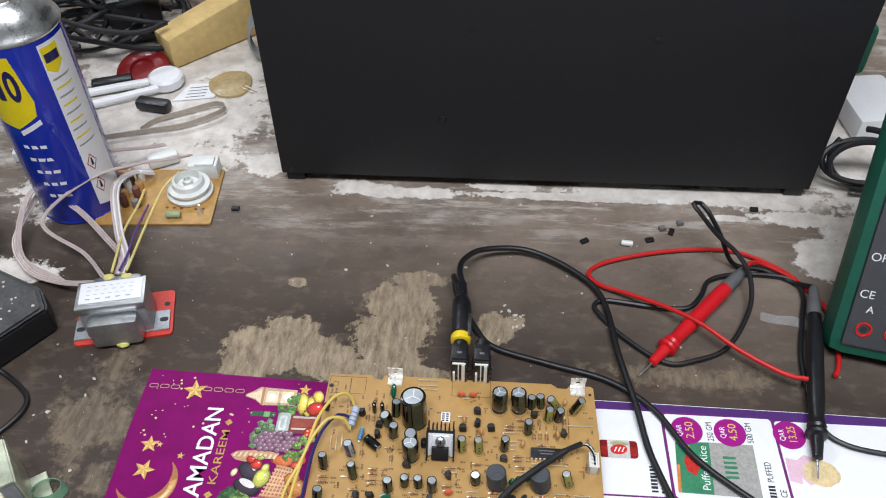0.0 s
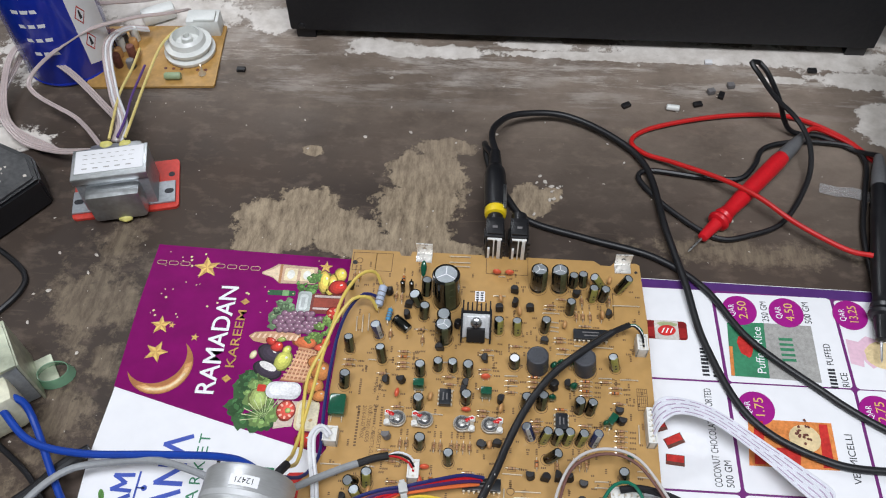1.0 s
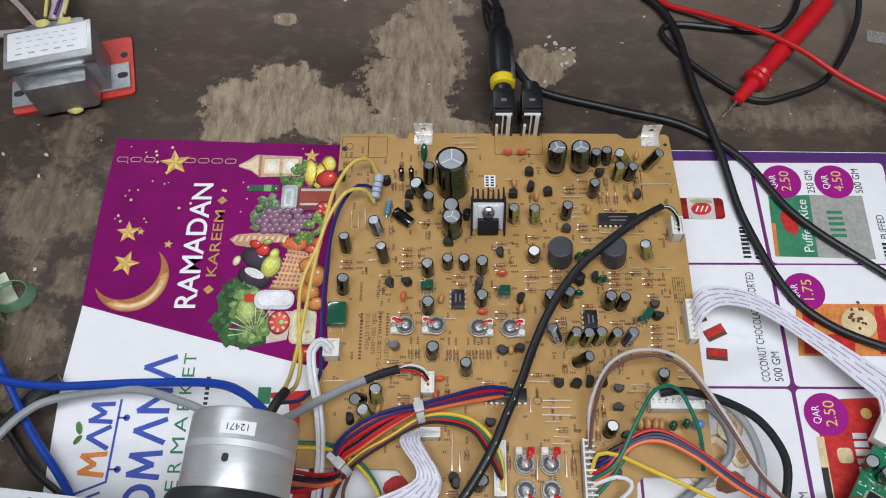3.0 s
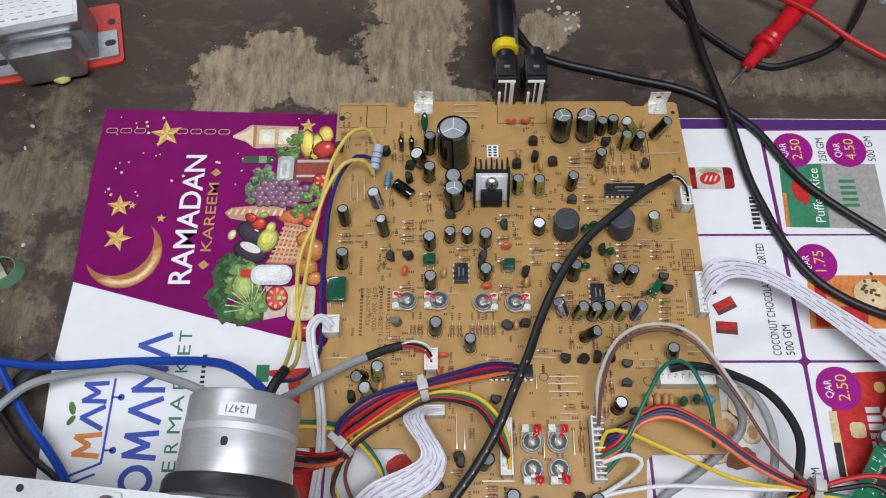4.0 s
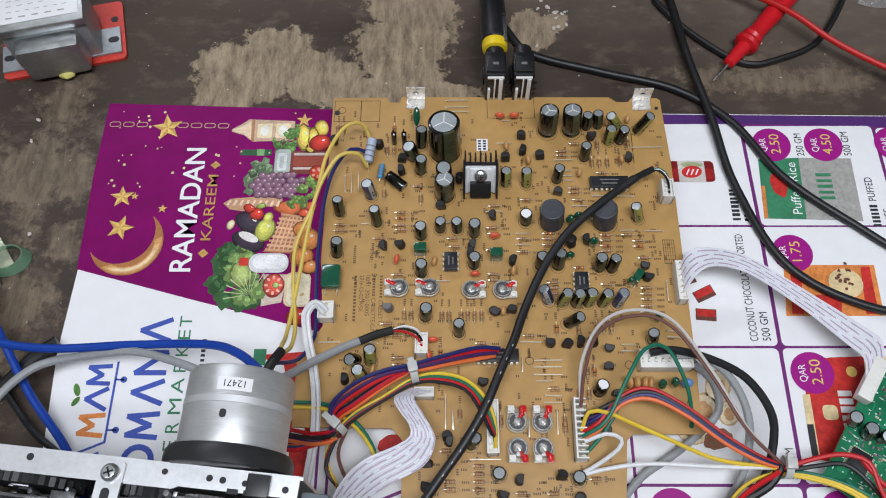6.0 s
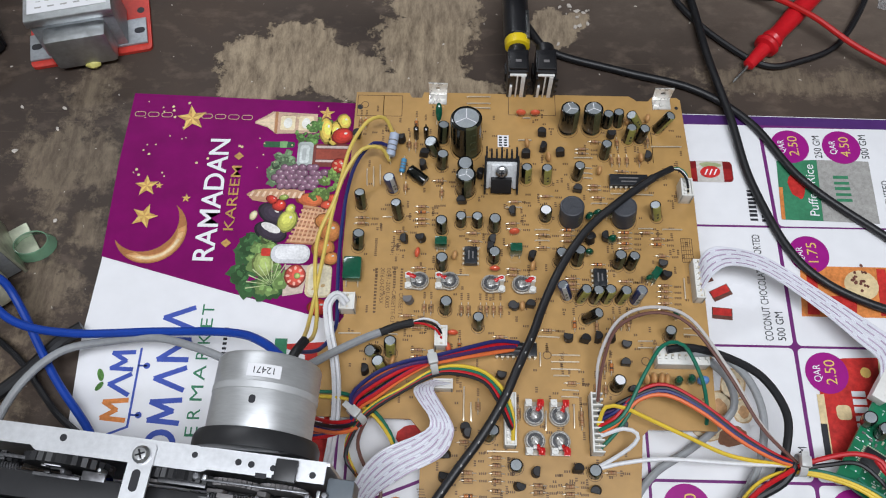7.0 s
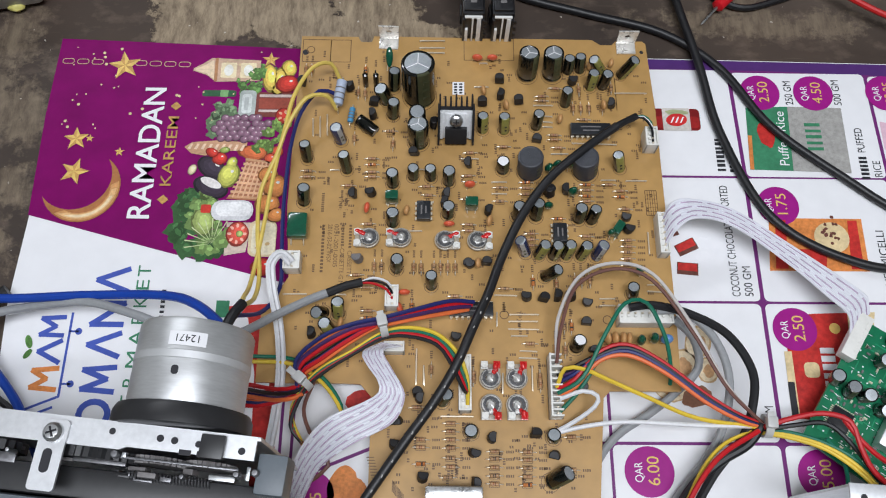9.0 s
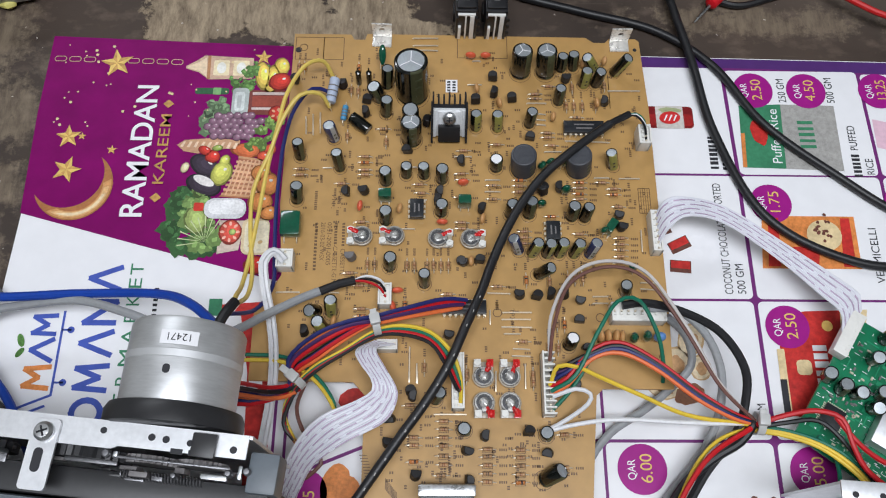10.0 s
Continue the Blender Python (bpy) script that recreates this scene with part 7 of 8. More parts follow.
# ---- cassette deck mechanism standing on edge, motor towards the board ----
M_FASCIA = material("slate_grey_plastic", (0.115, 0.135, 0.155), 0.45, 0, 0.15, 60, 0.08)
M_MOTOR = material("motor_can_steel", (0.66, 0.67, 0.68), 0.42, 0.75, 0.12, 50, 0.05, stretch=(1, 1, 6), rough_spread=0.06)
M_GEARBLK = material("black_gear_plastic", (0.02, 0.02, 0.022), 0.4, 0, 0.2, 80)
M_DUST = material("clear_band", (0.66, 0.67, 0.68), 0.5, 0.6, 0.08, 60)
deck = thing("cassette_deck", -110, 116.4, 0, "cassette deck mechanism with a silver motor, standing on edge", "cassette deck", turn=-6)
bm = bmesh.new()
box(bm, (-40, -34, 56), (172, 46, 110), 3)
part("fascia", bm, M_FASCIA, deck, "slate grey plastic front")
bm = bmesh.new()
box(bm, (-40, -6, 58), (168, 9, 104), 1)
part("inner_frame", bm, M_GEARBLK, deck, "black inner frame")
# steel chassis: upright sheet with a folded top flange
bm = bmesh.new()
box(bm, (-40, 11.5, 60), (156, 1.2, 116), 0.2)
sheet = part("chassis_sheet", bm, M_CHASSIS, deck, "galvanised chassis sheet")
bm = bmesh.new()
slab(bm, [(-118, 5.5), (-60, 5.5), (-58, 4), (-3, 4), (-1, 5), (37, 5), (37, 12), (-118, 12)], 117.2, 118.4)
flange = part("top_flange", bm, M_CHASSIS, deck, "folded top flange with punched holes")
for x, y, r in ((-6, 9, 1.0), (8.5, 8.5, 1.1), (12.8, 8.3, 1.1), (20, 8, 1.0), (25, 8.6, 1.1), (33, 7.4, 1.1), (-78, 9, 1.4), (-50, 9, 1.2), (-92, 9, 1.6)):
    bm = bmesh.new()
    lathe(bm, [(r, 118.42), (r, 118.52)], 12, (x, y, 0))
    part("hole", bm, M_INK, flange)
for x, w in ((16.5, 3.6), (23, 6)):
    bm = bmesh.new()
    box(bm, (x, 5.2, 118.45), (w, 1.6, 0.12))
    part("notch", bm, M_INK, flange)
bm = bmesh.new()
slab(bm, rounded(-26.5, -10, -18.5, 10.5, 1.2), 118.6, 119.6)
strap = part("strap", bm, M_CHASSIS, deck, "slotted steel strap")
bm = bmesh.new()
slab(bm, rounded(-24.2, -5, -21.4, 2, 1.3), 119.62, 119.7)
part("slot", bm, M_INK, strap)
bm = bmesh.new()
lathe(bm, [(3.0, 119.6), (2.9, 120.8), (2.0, 121.8), (0, 122)], 16, (-22.5, 6.6, 0))
sc = part("screw", bm, M_STEEL, strap, "cross-head screw")
bm = bmesh.new()
box(bm, (-22.5, 6.6, 121.95), (3.2, 0.6, 0.15), 0, (0, 0, 25))
box(bm, (-22.5, 6.6, 121.95), (0.6, 3.2, 0.15), 0, (0, 0, 25))
part("screw_cross", bm, M_INK, sc)
bm = bmesh.new()
box(bm, (42, 2, 108), (9, 12, 14), 1)
part("grey_block", bm, M_FASCIA, deck)
bm = bmesh.new()
box(bm, (24.5, 7.6, 119.6), (7.2, 7, 2.2), 0.5)
part("clip_block", bm, M_GEARBLK, deck)
# gears, springs and levers between chassis and front
for x, z, r, w in ((-12, 106, 11, 3), (-52, 104, 14, 3), (-84, 100, 12, 3), (6, 104, 8, 2.4), (22, 106, 7, 2)):
    bm = bmesh.new()
    n = 28
    out = [((r + (0.8 if k % 2 else 0)) * math.cos(2 * math.pi * k / (2 * n)), (r + (0.8 if k % 2 else 0)) * math.sin(2 * math.pi * k / (2 * n))) for k in range(2 * n)]
    slab(bm, out, 0, w)
    bmesh.ops.rotate(bm, cent=(0, 0, 0), matrix=Euler((radians(90), 0, 0)).to_matrix(), verts=bm.verts[:])
    bmesh.ops.translate(bm, vec=(x, 4, z), verts=bm.verts[:])
    part("gear", bm, M_GEARBLK if x < 0 else M_GREYEP, deck, "toothed plastic gear", False)
M_DULL = material("dull_dark_steel", (0.20, 0.20, 0.21), 0.4, 0.7, 0.4, 120, 0.2, rough_spread=0.15)
for x0, x1, z, y in ((-1, 24, 110, -2.2), (-96, -66, 109, -1), (-18, -4, 112, 3)):
    bm = bmesh.new()
    n = int((x1 - x0) / 0.95)
    tube(bm, [(x0 + (x1 - x0) * k / (n * 6), y + 1.25 * math.cos(k * math.pi / 3), z + 1.25 * math.sin(k * math.pi / 3)) for k in range(n * 6)], 0.27, 5, 4)
    part("coil_spring", bm, M_DULL, deck, "fine steel coil spring")
rd = random.Random(21)
for x, y, sx, sy, z, m in ((-10, 0.4, 16, 1.2, 112, M_DULL), (13, 2.4, 38, 0.8, 113, M_DULL), (-64, 2, 30, 1.2, 112, M_DULL), (27, -0.4, 8, 1.6, 111, M_ZINC), (-40, -1, 8, 3, 110, M_DULL), (35, 1.6, 1.2, 4, 113, M_ZINC), (-2.5, 3, 1.4, 1.6, 114, M_ZINC), (-100, 0, 20, 1.6, 112, M_DULL), (-52, -2.4, 16, 1.2, 111, M_DULL)):
    bm = bmesh.new()
    box(bm, (x, y, z), (sx, sy, 1.2), 0.3)
    part("lever", bm, m, deck, "steel lever")
for k in range(34):
    bm = bmesh.new()
    x, y, z = rd.uniform(-110, 38), rd.uniform(-3.6, 3.8), rd.uniform(104, 113)
    if k % 3:
        box(bm, (x, y, z), (rd.uniform(1.2, 6), rd.uniform(0.7, 1.8), rd.uniform(0.8, 5)), 0.25, (0, rd.uniform(-12, 12), 0))
        part("lever", bm, (M_GEARBLK, M_DULL, M_DULL, M_GREYEP)[k % 4], deck)
    else:
        r = rd.uniform(0.7, 1.5)
        lathe(bm, [(r, 0), (r, 5), (r * 0.7, 5.5), (0, 5.6)], 10, (x, y, z))
        part("post", bm, M_DULL if k % 2 else M_ZINC, deck)
# motor: axis along y
motor = new("motor")
motor.parent = deck
motor.matrix_local = pose(9.9 * MM, 10.0 * MM, 104 * MM, -90, 0, 2)
tagged(motor, "silver cylindrical motor with a black mounting cup")
bm = bmesh.new()
lathe(bm, [(20.5, 2.3), (21.6, 2.8), (21.6, 7), (20.6, 9), (18.8, 9.4)], 44)
part("mounting_cup", bm, M_GEARBLK, motor, "black plastic mounting cup")
bm = bmesh.new()
lathe(bm, [(18.0, 8), (18.2, 9), (18.2, 34.2), (17.5, 35.4), (15.8, 35.8), (8, 35.8), (7.4, 37), (0, 37)], 56)
body = part("motor_can", bm, M_MOTOR, motor, "bare steel motor can")
bm = bmesh.new()
lathe(bm, [(18.25, 22.4), (18.4, 22.6), (18.4, 24.8), (18.25, 25)], 56, cap=False)
part("clear_band", bm, M_DUST, motor, "pale band round the can")
bm = bmesh.new()
r0, a0, a1 = 18.36, -101, -63
quad = [(r0 * math.cos(radians(a)), r0 * math.sin(radians(a))) for a in range(a0, a1 + 1, 4)]
for (x0, y0), (x1, y1) in zip(quad, quad[1:]):
    bm.faces.new([bm.verts.new(p) for p in ((x0, y0, 26.2), (x1, y1, 26.2), (x1, y1, 30.6), (x0, y0, 30.6))])
lab = part("number_label", bm, M_PAPER, motor, "white paper label with a stamped serial strip")
me = text_mesh("12471", 3.3)
wide = max(v.co.x for v in me.vertices)
for v in me.vertices:
    a = radians(-82) - (v.co.x - wide / 2) / (18.44 * MM)
    v.co = Vector((18.44 * MM * math.cos(a), 18.44 * MM * math.sin(a), 29.6 * MM - v.co.y))
me.materials.clear()
me.materials.append(M_INK)
serial = new("serial_number", me)
serial.parent = lab
bm = bmesh.new()
slab(bm, rounded(-1.1, 17.2, 1.1, 20.0, 0.9), 17.8, 18.26)
bmesh.ops.rotate(bm, cent=(0, 0, 0), matrix=Euler((radians(90), 0, 0)).to_matrix(), verts=bm.verts[:])
for v in bm.verts:
    v.co = Vector((v.co.x, -abs(v.co.y), abs(v.co.z)))
part("vent_hole", bm, M_INK, motor)

# ---- green control board at the right ----
M_GREENPCB = material("green_solder_mask", (0.004, 0.17, 0.075), 0.3, 0, 0.35, 40, 0.05, coat=0.3)
M_TRACE = material("green_mask_over_copper", (0.02, 0.27, 0.13), 0.3, 0, 0.2, 60, coat=0.3)
gp = thing("control_board", 161.9, 175.5, 12, "green control circuit board with capacitors and a chip", "circuit board", turn=-34)
GZ = 1.6
bm = bmesh.new()
slab(bm, [(-2, 21), (-2, -42), (34, -44), (78, -44), (80, 21)], 0, GZ)
part("substrate", bm, M_GREENPCB, gp, "", False)
for x, y in ((3, -37), (70, -38), (70, 16), (3, 16)):
    bm = bmesh.new()
    lathe(bm, [(3, -11.2), (3, 0)], 12, (x, y, 0))
    part("standoff", bm, M_CONN, gp)
tr_bm = bmesh.new()
rg = random.Random(4)
for k in range(110):
    x, y = rg.uniform(4, 60), rg.uniform(-36, 15)
    w, h = rg.choice(((rg.uniform(3, 12), 0.5), (0.5, rg.uniform(3, 12)), (rg.uniform(2, 5), rg.uniform(2, 4))))
    box(tr_bm, (x, y, GZ + 0.04), (w, h, 0.04))
tagged(part("copper_traces", tr_bm, M_TRACE, gp, "fine copper traces under the mask", False), kind="stuff")
sm_bm = bmesh.new()
for k in range(150):
    x, y = rg.uniform(0, 50), rg.uniform(-40, 18)
    box(sm_bm, (x, y, GZ + 0.4), rg.choice(((1.6, 0.8, 0.7), (0.8, 1.6, 0.7))), 0, None, rg.choice((0, 1)))
tagged(part("chip_resistors", sm_bm, [M_TIN, M_GREYEP], gp, "tiny surface-mount parts", False), kind="stuff")
pr_bm = bmesh.new()
for k in range(220):
    x, y = rg.uniform(-1, 46), rg.uniform(-40, 18)
    box(pr_bm, (x, y, GZ + 0.1), rg.choice(((1.2, 0.3, 0.04), (0.3, 1.2, 0.04), (2.4, 0.25, 0.04), (0.7, 0.7, 0.04))))
tagged(part("board_print", pr_bm, M_WHITE, gp, "fine white board print", False), kind="stuff")
GCAP = capacitor_mesh(6.3, 9, M_SLEEVE, M_GREYBAND)
for x, y in ((-0.5, -11.6), (6.6, -13.7), (12.2, -11.3), (20.8, -12.8), (21.9, -6.2), (12.6, 6.7), (13.3, 18.0), (24.2, 10.9)):
    ob = piece("capacitor", GCAP, gp, x, y, GZ, rg.uniform(0, 360), "black electrolytic capacitor")
    ob.matrix_local = pose(x * MM, y * MM, GZ * MM, rg.uniform(-6, 14), rg.uniform(-8, 8), rg.uniform(-40, 20))
bm = bmesh.new()
box(bm, (8.3, -26.4, GZ + 0.9), (9, 9, 1.6), 0.2)
ic = part("chip", bm, M_CHIP, gp, "square surface-mount chip")
bm = bmesh.new()
for k in range(10):
    for s in (-1, 1):
        box(bm, (4.3 + 0.9 * k, -26.4 + s * 5, GZ + 0.3), (0.45, 1.2, 0.25))
        box(bm, (8.3 + s * 5, -30.4 + 0.9 * k, GZ + 0.3), (1.2, 0.45, 0.25))
tagged(part("chip_pins", bm, M_TIN, ic), kind="stuff")
bm = bmesh.new()
box(bm, (35.7, -18.8, GZ + 4), (24, 20, 7), 0.6)
part("shield", bm, M_CHASSIS, gp, "silver metal shield")
bm = bmesh.new()
box(bm, (-2.0, 9.5, GZ + 3.2), (6.5, 22, 6), 0.5)
sock = part("ribbon_socket", bm, M_CONN, gp, "white ribbon socket")
for k in range(7):
    bm = bmesh.new()
    box(bm, (-0.2, 2.0 + 2.5 * k, GZ + 5.6), (1.2, 1.3, 1.6), 0.1)
    part("contact", bm, M_CONN, sock)
# silver bracket at the near right
br = thing("metal_bracket", 157, 107, 0, "silver punched metal bracket standing by the leaflet", "bracket", turn=-4)
bm = bmesh.new()
box(bm, (0, 9, 28), (50, 1.2, 55), 0.3)
part("upright", bm, M_CHASSIS, br)
bm = bmesh.new()
box(bm, (0, 5, 56.2), (50, 10, 1.2), 0.3)
top = part("flange", bm, M_CHASSIS, br)
for x in (-20, -10, 4, 15):
    bm = bmesh.new()
    lathe(bm, [(1.2, 56.9), (1.2, 57.0)], 12, (x, 5, 0))
    part("hole", bm, M_INK, top)

# ---- wires and harnesses on and around the board ----
M_W = {n: material(n + "_insulation", c, 0.42, 0, 0.15, 90, spec=0.28) for n, c in (
    ("blue", (0.020, 0.025, 0.13)), ("violet", (0.060, 0.022, 0.10)), ("red", (0.52, 0.012, 0.018)), ("orange", (0.78, 0.17, 0.05)), ("brown", (0.16, 0.07, 0.055)),
    ("black", (0.014, 0.014, 0.016)), ("yellow", (0.74, 0.52, 0.05)), ("green", (0.01, 0.15, 0.09)), ("white", (0.74, 0.74, 0.76)), ("grey", (0.30, 0.31, 0.32)), ("pale", (0.55, 0.52, 0.50)),
    ("royal", (0.008, 0.05, 0.33)), ("cream", (0.70, 0.52, 0.12)))}
M_TIE = material("milky_cable_tie", (0.66, 0.66, 0.64), 0.35, 0, 0.08, 60, trans=0.25)


def hook(name, points, r=0.85, label="", group="", category="wire", seg=7):
    return wire("wire", points, r, M_W[name], label or name + " insulated hook-up wire over the circuit board", category, group, seg)


G = "main wire harness"
fan = (("blue", 2.2, 2.5), ("red", 0.8, 1.2), ("violet", -0.8, 1.8), ("orange", -2.4, 0.4), ("black", 0.2, -0.6), ("blue", 1.4, 0.2), ("orange", -1.2, -0.8), ("red", -0.4, 0.6))
for k, (c, o, h) in enumerate(fan):
    bow = (3.6, 0.6, 1.8, 2.6, -0.8, -1.6, -2.8, -2.0)[k]
    hook(c, [(-2 - 0.8 * k, 196.5 + 0.6 * o, 19 + h), (-12, 194.5 + o, 24 + h), (-26, 190.5 + 0.8 * o, 27 + h), (-41, 186.5 + 0.55 * o, 28 + h), (-54, 181.5 + bow, 27 + h), (-67, 174 + 1.6 * bow, 25 + h), (-75.5 - 0.5 * bow, 167.5 + 0.8 * bow, 22 + h), (-77 + 0.8 * k, 160, 18 + 0.6 * h), (-86 - 0.4 * k, 157.5 - 0.6 * k, 18 + 0.5 * h), (-97, 157 - 0.7 * k, 21 + 0.5 * h), (-110, 160 - k, 30)], 0.95, group=G)
for c, o in (("yellow", 0.0), ("green", -1.9), ("red", -3.4), ("black", -4.6)):
    hook(c, [(-5.0, 153.5 - 1.2 * o, 19), (-5.2 + 0.3 * o, 163 + o, 24), (-9 + 0.6 * o, 173 + o, 27), (-18, 181.5 + o, 28), (-30, 184.2 + 0.8 * o, 28), (-41, 182.2 + 0.5 * o, 27), (-54, 174.5 + 0.3 * o, 25), (-66, 168 + 0.5 * o, 23), (-74, 160.5 + 0.5 * o, 20), (-79, 150 + o, 16), (-74, 138, 14), (-66, 128, 14)], 0.9, group=G)
for c, y, z in (("green", 174, 17), ("yellow", 171.6, 17.5)):
    hook(c, [(-116, y - 34, 60), (-112, y - 12, 34), (-104, y - 2, 22), (-92, y, z), (-80, y - 1, z), (-70, y - 6, z), (-62, y - 14, 15), (-58, y - 24, 12), (-64, y - 40, 10)], 0.85, group=G)
for c, y in (("red", 158), ("black", 156), ("orange", 153.5)):
    hook(c, [(-96, y - 8, 82), (-90, y - 3, 48), (-84, y, 26), (-78, y + 2, 20), (-74, y + 4, 20)], 0.9, group=G)
hook("brown", [(-70, 163, 18), (-74, 152, 15), (-70, 141, 18), (-64, 134, 22), (-62, 128, 20), (-68, 122, 22)], 0.85, group=G)


def cable_tie(x, y, z, turn, r=5.0, tail=10):
    ob = thing("cable_tie", x, y, z, "milky nylon cable tie round the harness", "cable tie", "cable ties", turn)
    bm = bmesh.new()
    lathe(bm, [(r, -1.6), (r + 0.7, -1.6), (r + 0.7, 1.6), (r, 1.6), (r, -1.6)], 20, (0, 0, 0), (1, 0, 0), 0, False)
    part("strap", bm, M_TIE, ob)
    bm = bmesh.new()
    box(bm, (0, 0.5, r + 1.6), (4.4, 4.6, 3.4), 0.6)
    part("lock", bm, M_TIE, ob)
    bm = bmesh.new()
    box(bm, (0, tail / 2 + 1, r + 1.0), (2.8, tail, 0.9), 0.3, (8, 0, 0))
    part("tail", bm, M_TIE, ob)


cable_tie(-41, 185, 28, 14, 4.4, 4)
cable_tie(-74.5, 162.5, 21, 52, 4.4, 6)

# flat striped ribbon running from the board to the front of the deck
M_RIB = material("white_ribbon", (0.72, 0.72, 0.78), 0.4, 0, 0.08, 60)
M_RIBM = material("ribbon_mauve_stripe", (0.46, 0.36, 0.48), 0.45, 0, 0.3, 60)


def ribbon(name, left, right, label, dash=(0, 1), n=12, thick=0.8):
    """A flat ribbon between two edge lines, with its cores as ridges and a printed dash on some."""
    L, R = smooth_line(left, 2.5), smooth_line(right, 2.5)
    m = min(len(L), len(R))
    L = [L[int(i * (len(L) - 1) / (m - 1))] for i in range(m)]
    R = [R[int(i * (len(R) - 1) / (m - 1))] for i in range(m)]
    ob = thing(name, 0, 0, 0, label, "ribbon cable")
    for k in range(n):
        bm = bmesh.new()
        c = [l.lerp(r, (k + 0.5) / n) for l, r in zip(L, R)]
        w = [(r - l).length / n * 0.5 for l, r in zip(L, R)]
        side = [(r - l).normalized() for l, r in zip(L, R)]
        rings = []
        for i in range(m):
            d = (c[min(i + 1, m - 1)] - c[max(i - 1, 0)]).normalized()
            up = side[i].cross(d).normalized()
            if up.z < 0 and i == 0:
                pass
            rings.append([bm.verts.new(c[i] + side[i] * w[i] * math.cos(radians(a)) * 1.02 + up * thick * 0.5 * math.sin(radians(a))) for a in range(0, 360, 60)])
        for i, (a, b) in enumerate(zip(rings, rings[1:])):
            for j in range(6):
                f = bm.faces.new((a[j], a[(j + 1) % 6], b[(j + 1) % 6], b[j]))
                if k % 2 == 1 and (i + k) % 5 != 0 and j in (1, 4):
                    f.material_index = 1
        bm.faces.new(rings[0][::-1])
        bm.faces.new(rings[-1])
        part("core", bm, [M_RIB, M_RIBM], ob)
    return ob


ribbon("ribbon_cable", [(-42, 180, 19), (-49.5, 174.5, 24), (-47.1, 167.8, 28), (-42.6, 161.4, 30), (-41.9, 156.5, 29), (-48, 152.6, 28), (-62.2, 146.1, 28), (-70.4, 135.4, 34), (-74.5, 118.4, 50), (-76, 110, 60)],
       [(-33, 178.5, 19), (-40.5, 175.1, 25), (-36.5, 166.2, 29), (-31.8, 158.1, 29), (-31.3, 152.9, 27), (-36.1, 144.6, 24), (-51.1, 136.4, 24), (-63, 127, 30), (-66, 117, 44), (-67, 108, 58)], "white flat ribbon cable with mauve dashes curling over the board")
ribbon("ribbon_cable", [(85.5, 241, 18), (88, 245, 24), (96, 247, 25), (117, 244, 21), (146, 227, 16), (166, 211, 17), (173, 202, 20), (173, 195, 19)],
       [(85.5, 225, 18), (90, 232, 24), (99, 237, 25), (117, 234.5, 21), (141, 219, 16), (157, 203, 16), (163, 194, 19), (162, 185, 19)], "white flat ribbon cable joining the two boards", n=9)

# thick black cable across the board, with a plug end
bm_pts = [(82, 288, 20), (76, 290, 24), (66, 284, 25), (58, 278, 25), (46, 268, 26), (34, 257, 26), (24, 244, 26), (16, 230, 26), (9, 214, 26), (4, 200, 28), (-3, 184, 30), (-10, 168, 30), (-19, 153, 28), (-30, 138, 26), (-42, 121, 24), (-54, 104, 22)]
main = thing("shielded_cable", 0, 0, 0, "thick black shielded cable lying across the circuit board", "cable")
bm = bmesh.new()
tube(bm, bm_pts[2:], 2.05, 18, 2.5)
part("jacket", bm, M_RUBBER, main, "black jacket with faint white print")
bm = bmesh.new()
tube(bm, bm_pts[1:4], 1.7, 10, 2)
part("sleeve", bm, M_BLACK, main)
for c, o in (("green", 1.2), ("white", -0.4), ("black", -1.8)):
    bm = bmesh.new()
    tube(bm, [(74, 289, 24.5), (79, 289.5 + 0.4 * o, 24.5), (83, 286 + o, 23), (84.2, 281.5 + 1.6 * o, 19)], 0.6, 6, 2)
    part("core", bm, M_W[c], main)
for k in range(16):
    a = Vector(bm_pts[9]).lerp(Vector(bm_pts[14]), k / 15)
    ps = smooth_line(bm_pts[2:], 3)
    q = ps[int(len(ps) * (0.52 + 0.028 * k))] if int(len(ps) * (0.52 + 0.028 * k)) < len(ps) - 1 else ps[-2]
    bm = bmesh.new()
    box(bm, q + Vector((0.3, -0.5, 2.04)), (0.5, 1.2, 0.1), 0, (0, 0, -28))
    if k % 4 != 3:
        part("jacket_print", bm, M_GREYP, main)
    else:
        bm.free()

# grey shielded lead from the motor side to the small connector
grey = thing("shielded_lead", 0, 0, 0, "grey shielded lead ending in a small white connector", "cable")
bm = bmesh.new()
tube(bm, [(-132, 182, 40), (-114, 172, 44), (-98, 178, 40), (-86, 189, 29), (-72, 198.5, 23), (-64, 202, 22)], 1.9, 10, 3)
part("jacket", bm, M_W["grey"], grey)
bm = bmesh.new()
tube(bm, [(-66, 201, 22.5), (-58, 204.5, 22), (-51, 206.5, 21.5)], 2.0, 10, 2)
part("shrink_sleeve", bm, M_RUBBER, grey, "black shrink sleeve")
for c, o in (("white", 1.4), ("red", -1.2), ("black", 0.2)):
    bm = bmesh.new()
    tube(bm, [(-52, 206.3, 21.5), (-46, 207 + o, 22), (-40, 205 + 1.4 * o, 21), (-37.6, 202 + 1.8 * o, 18)], 0.6, 6, 2)
    part("core", bm, M_W[c], grey)
hook("grey", [(-130, 181, 40), (-144, 187, 36), (-168, 195, 26), (-194, 194.5, 20), (-214, 189, 20), (-228, 172, 22), (-236, 150, 20), (-240, 120, 12)], 1.9, "grey round cable arching over the leaflet", category="cable", seg=10)

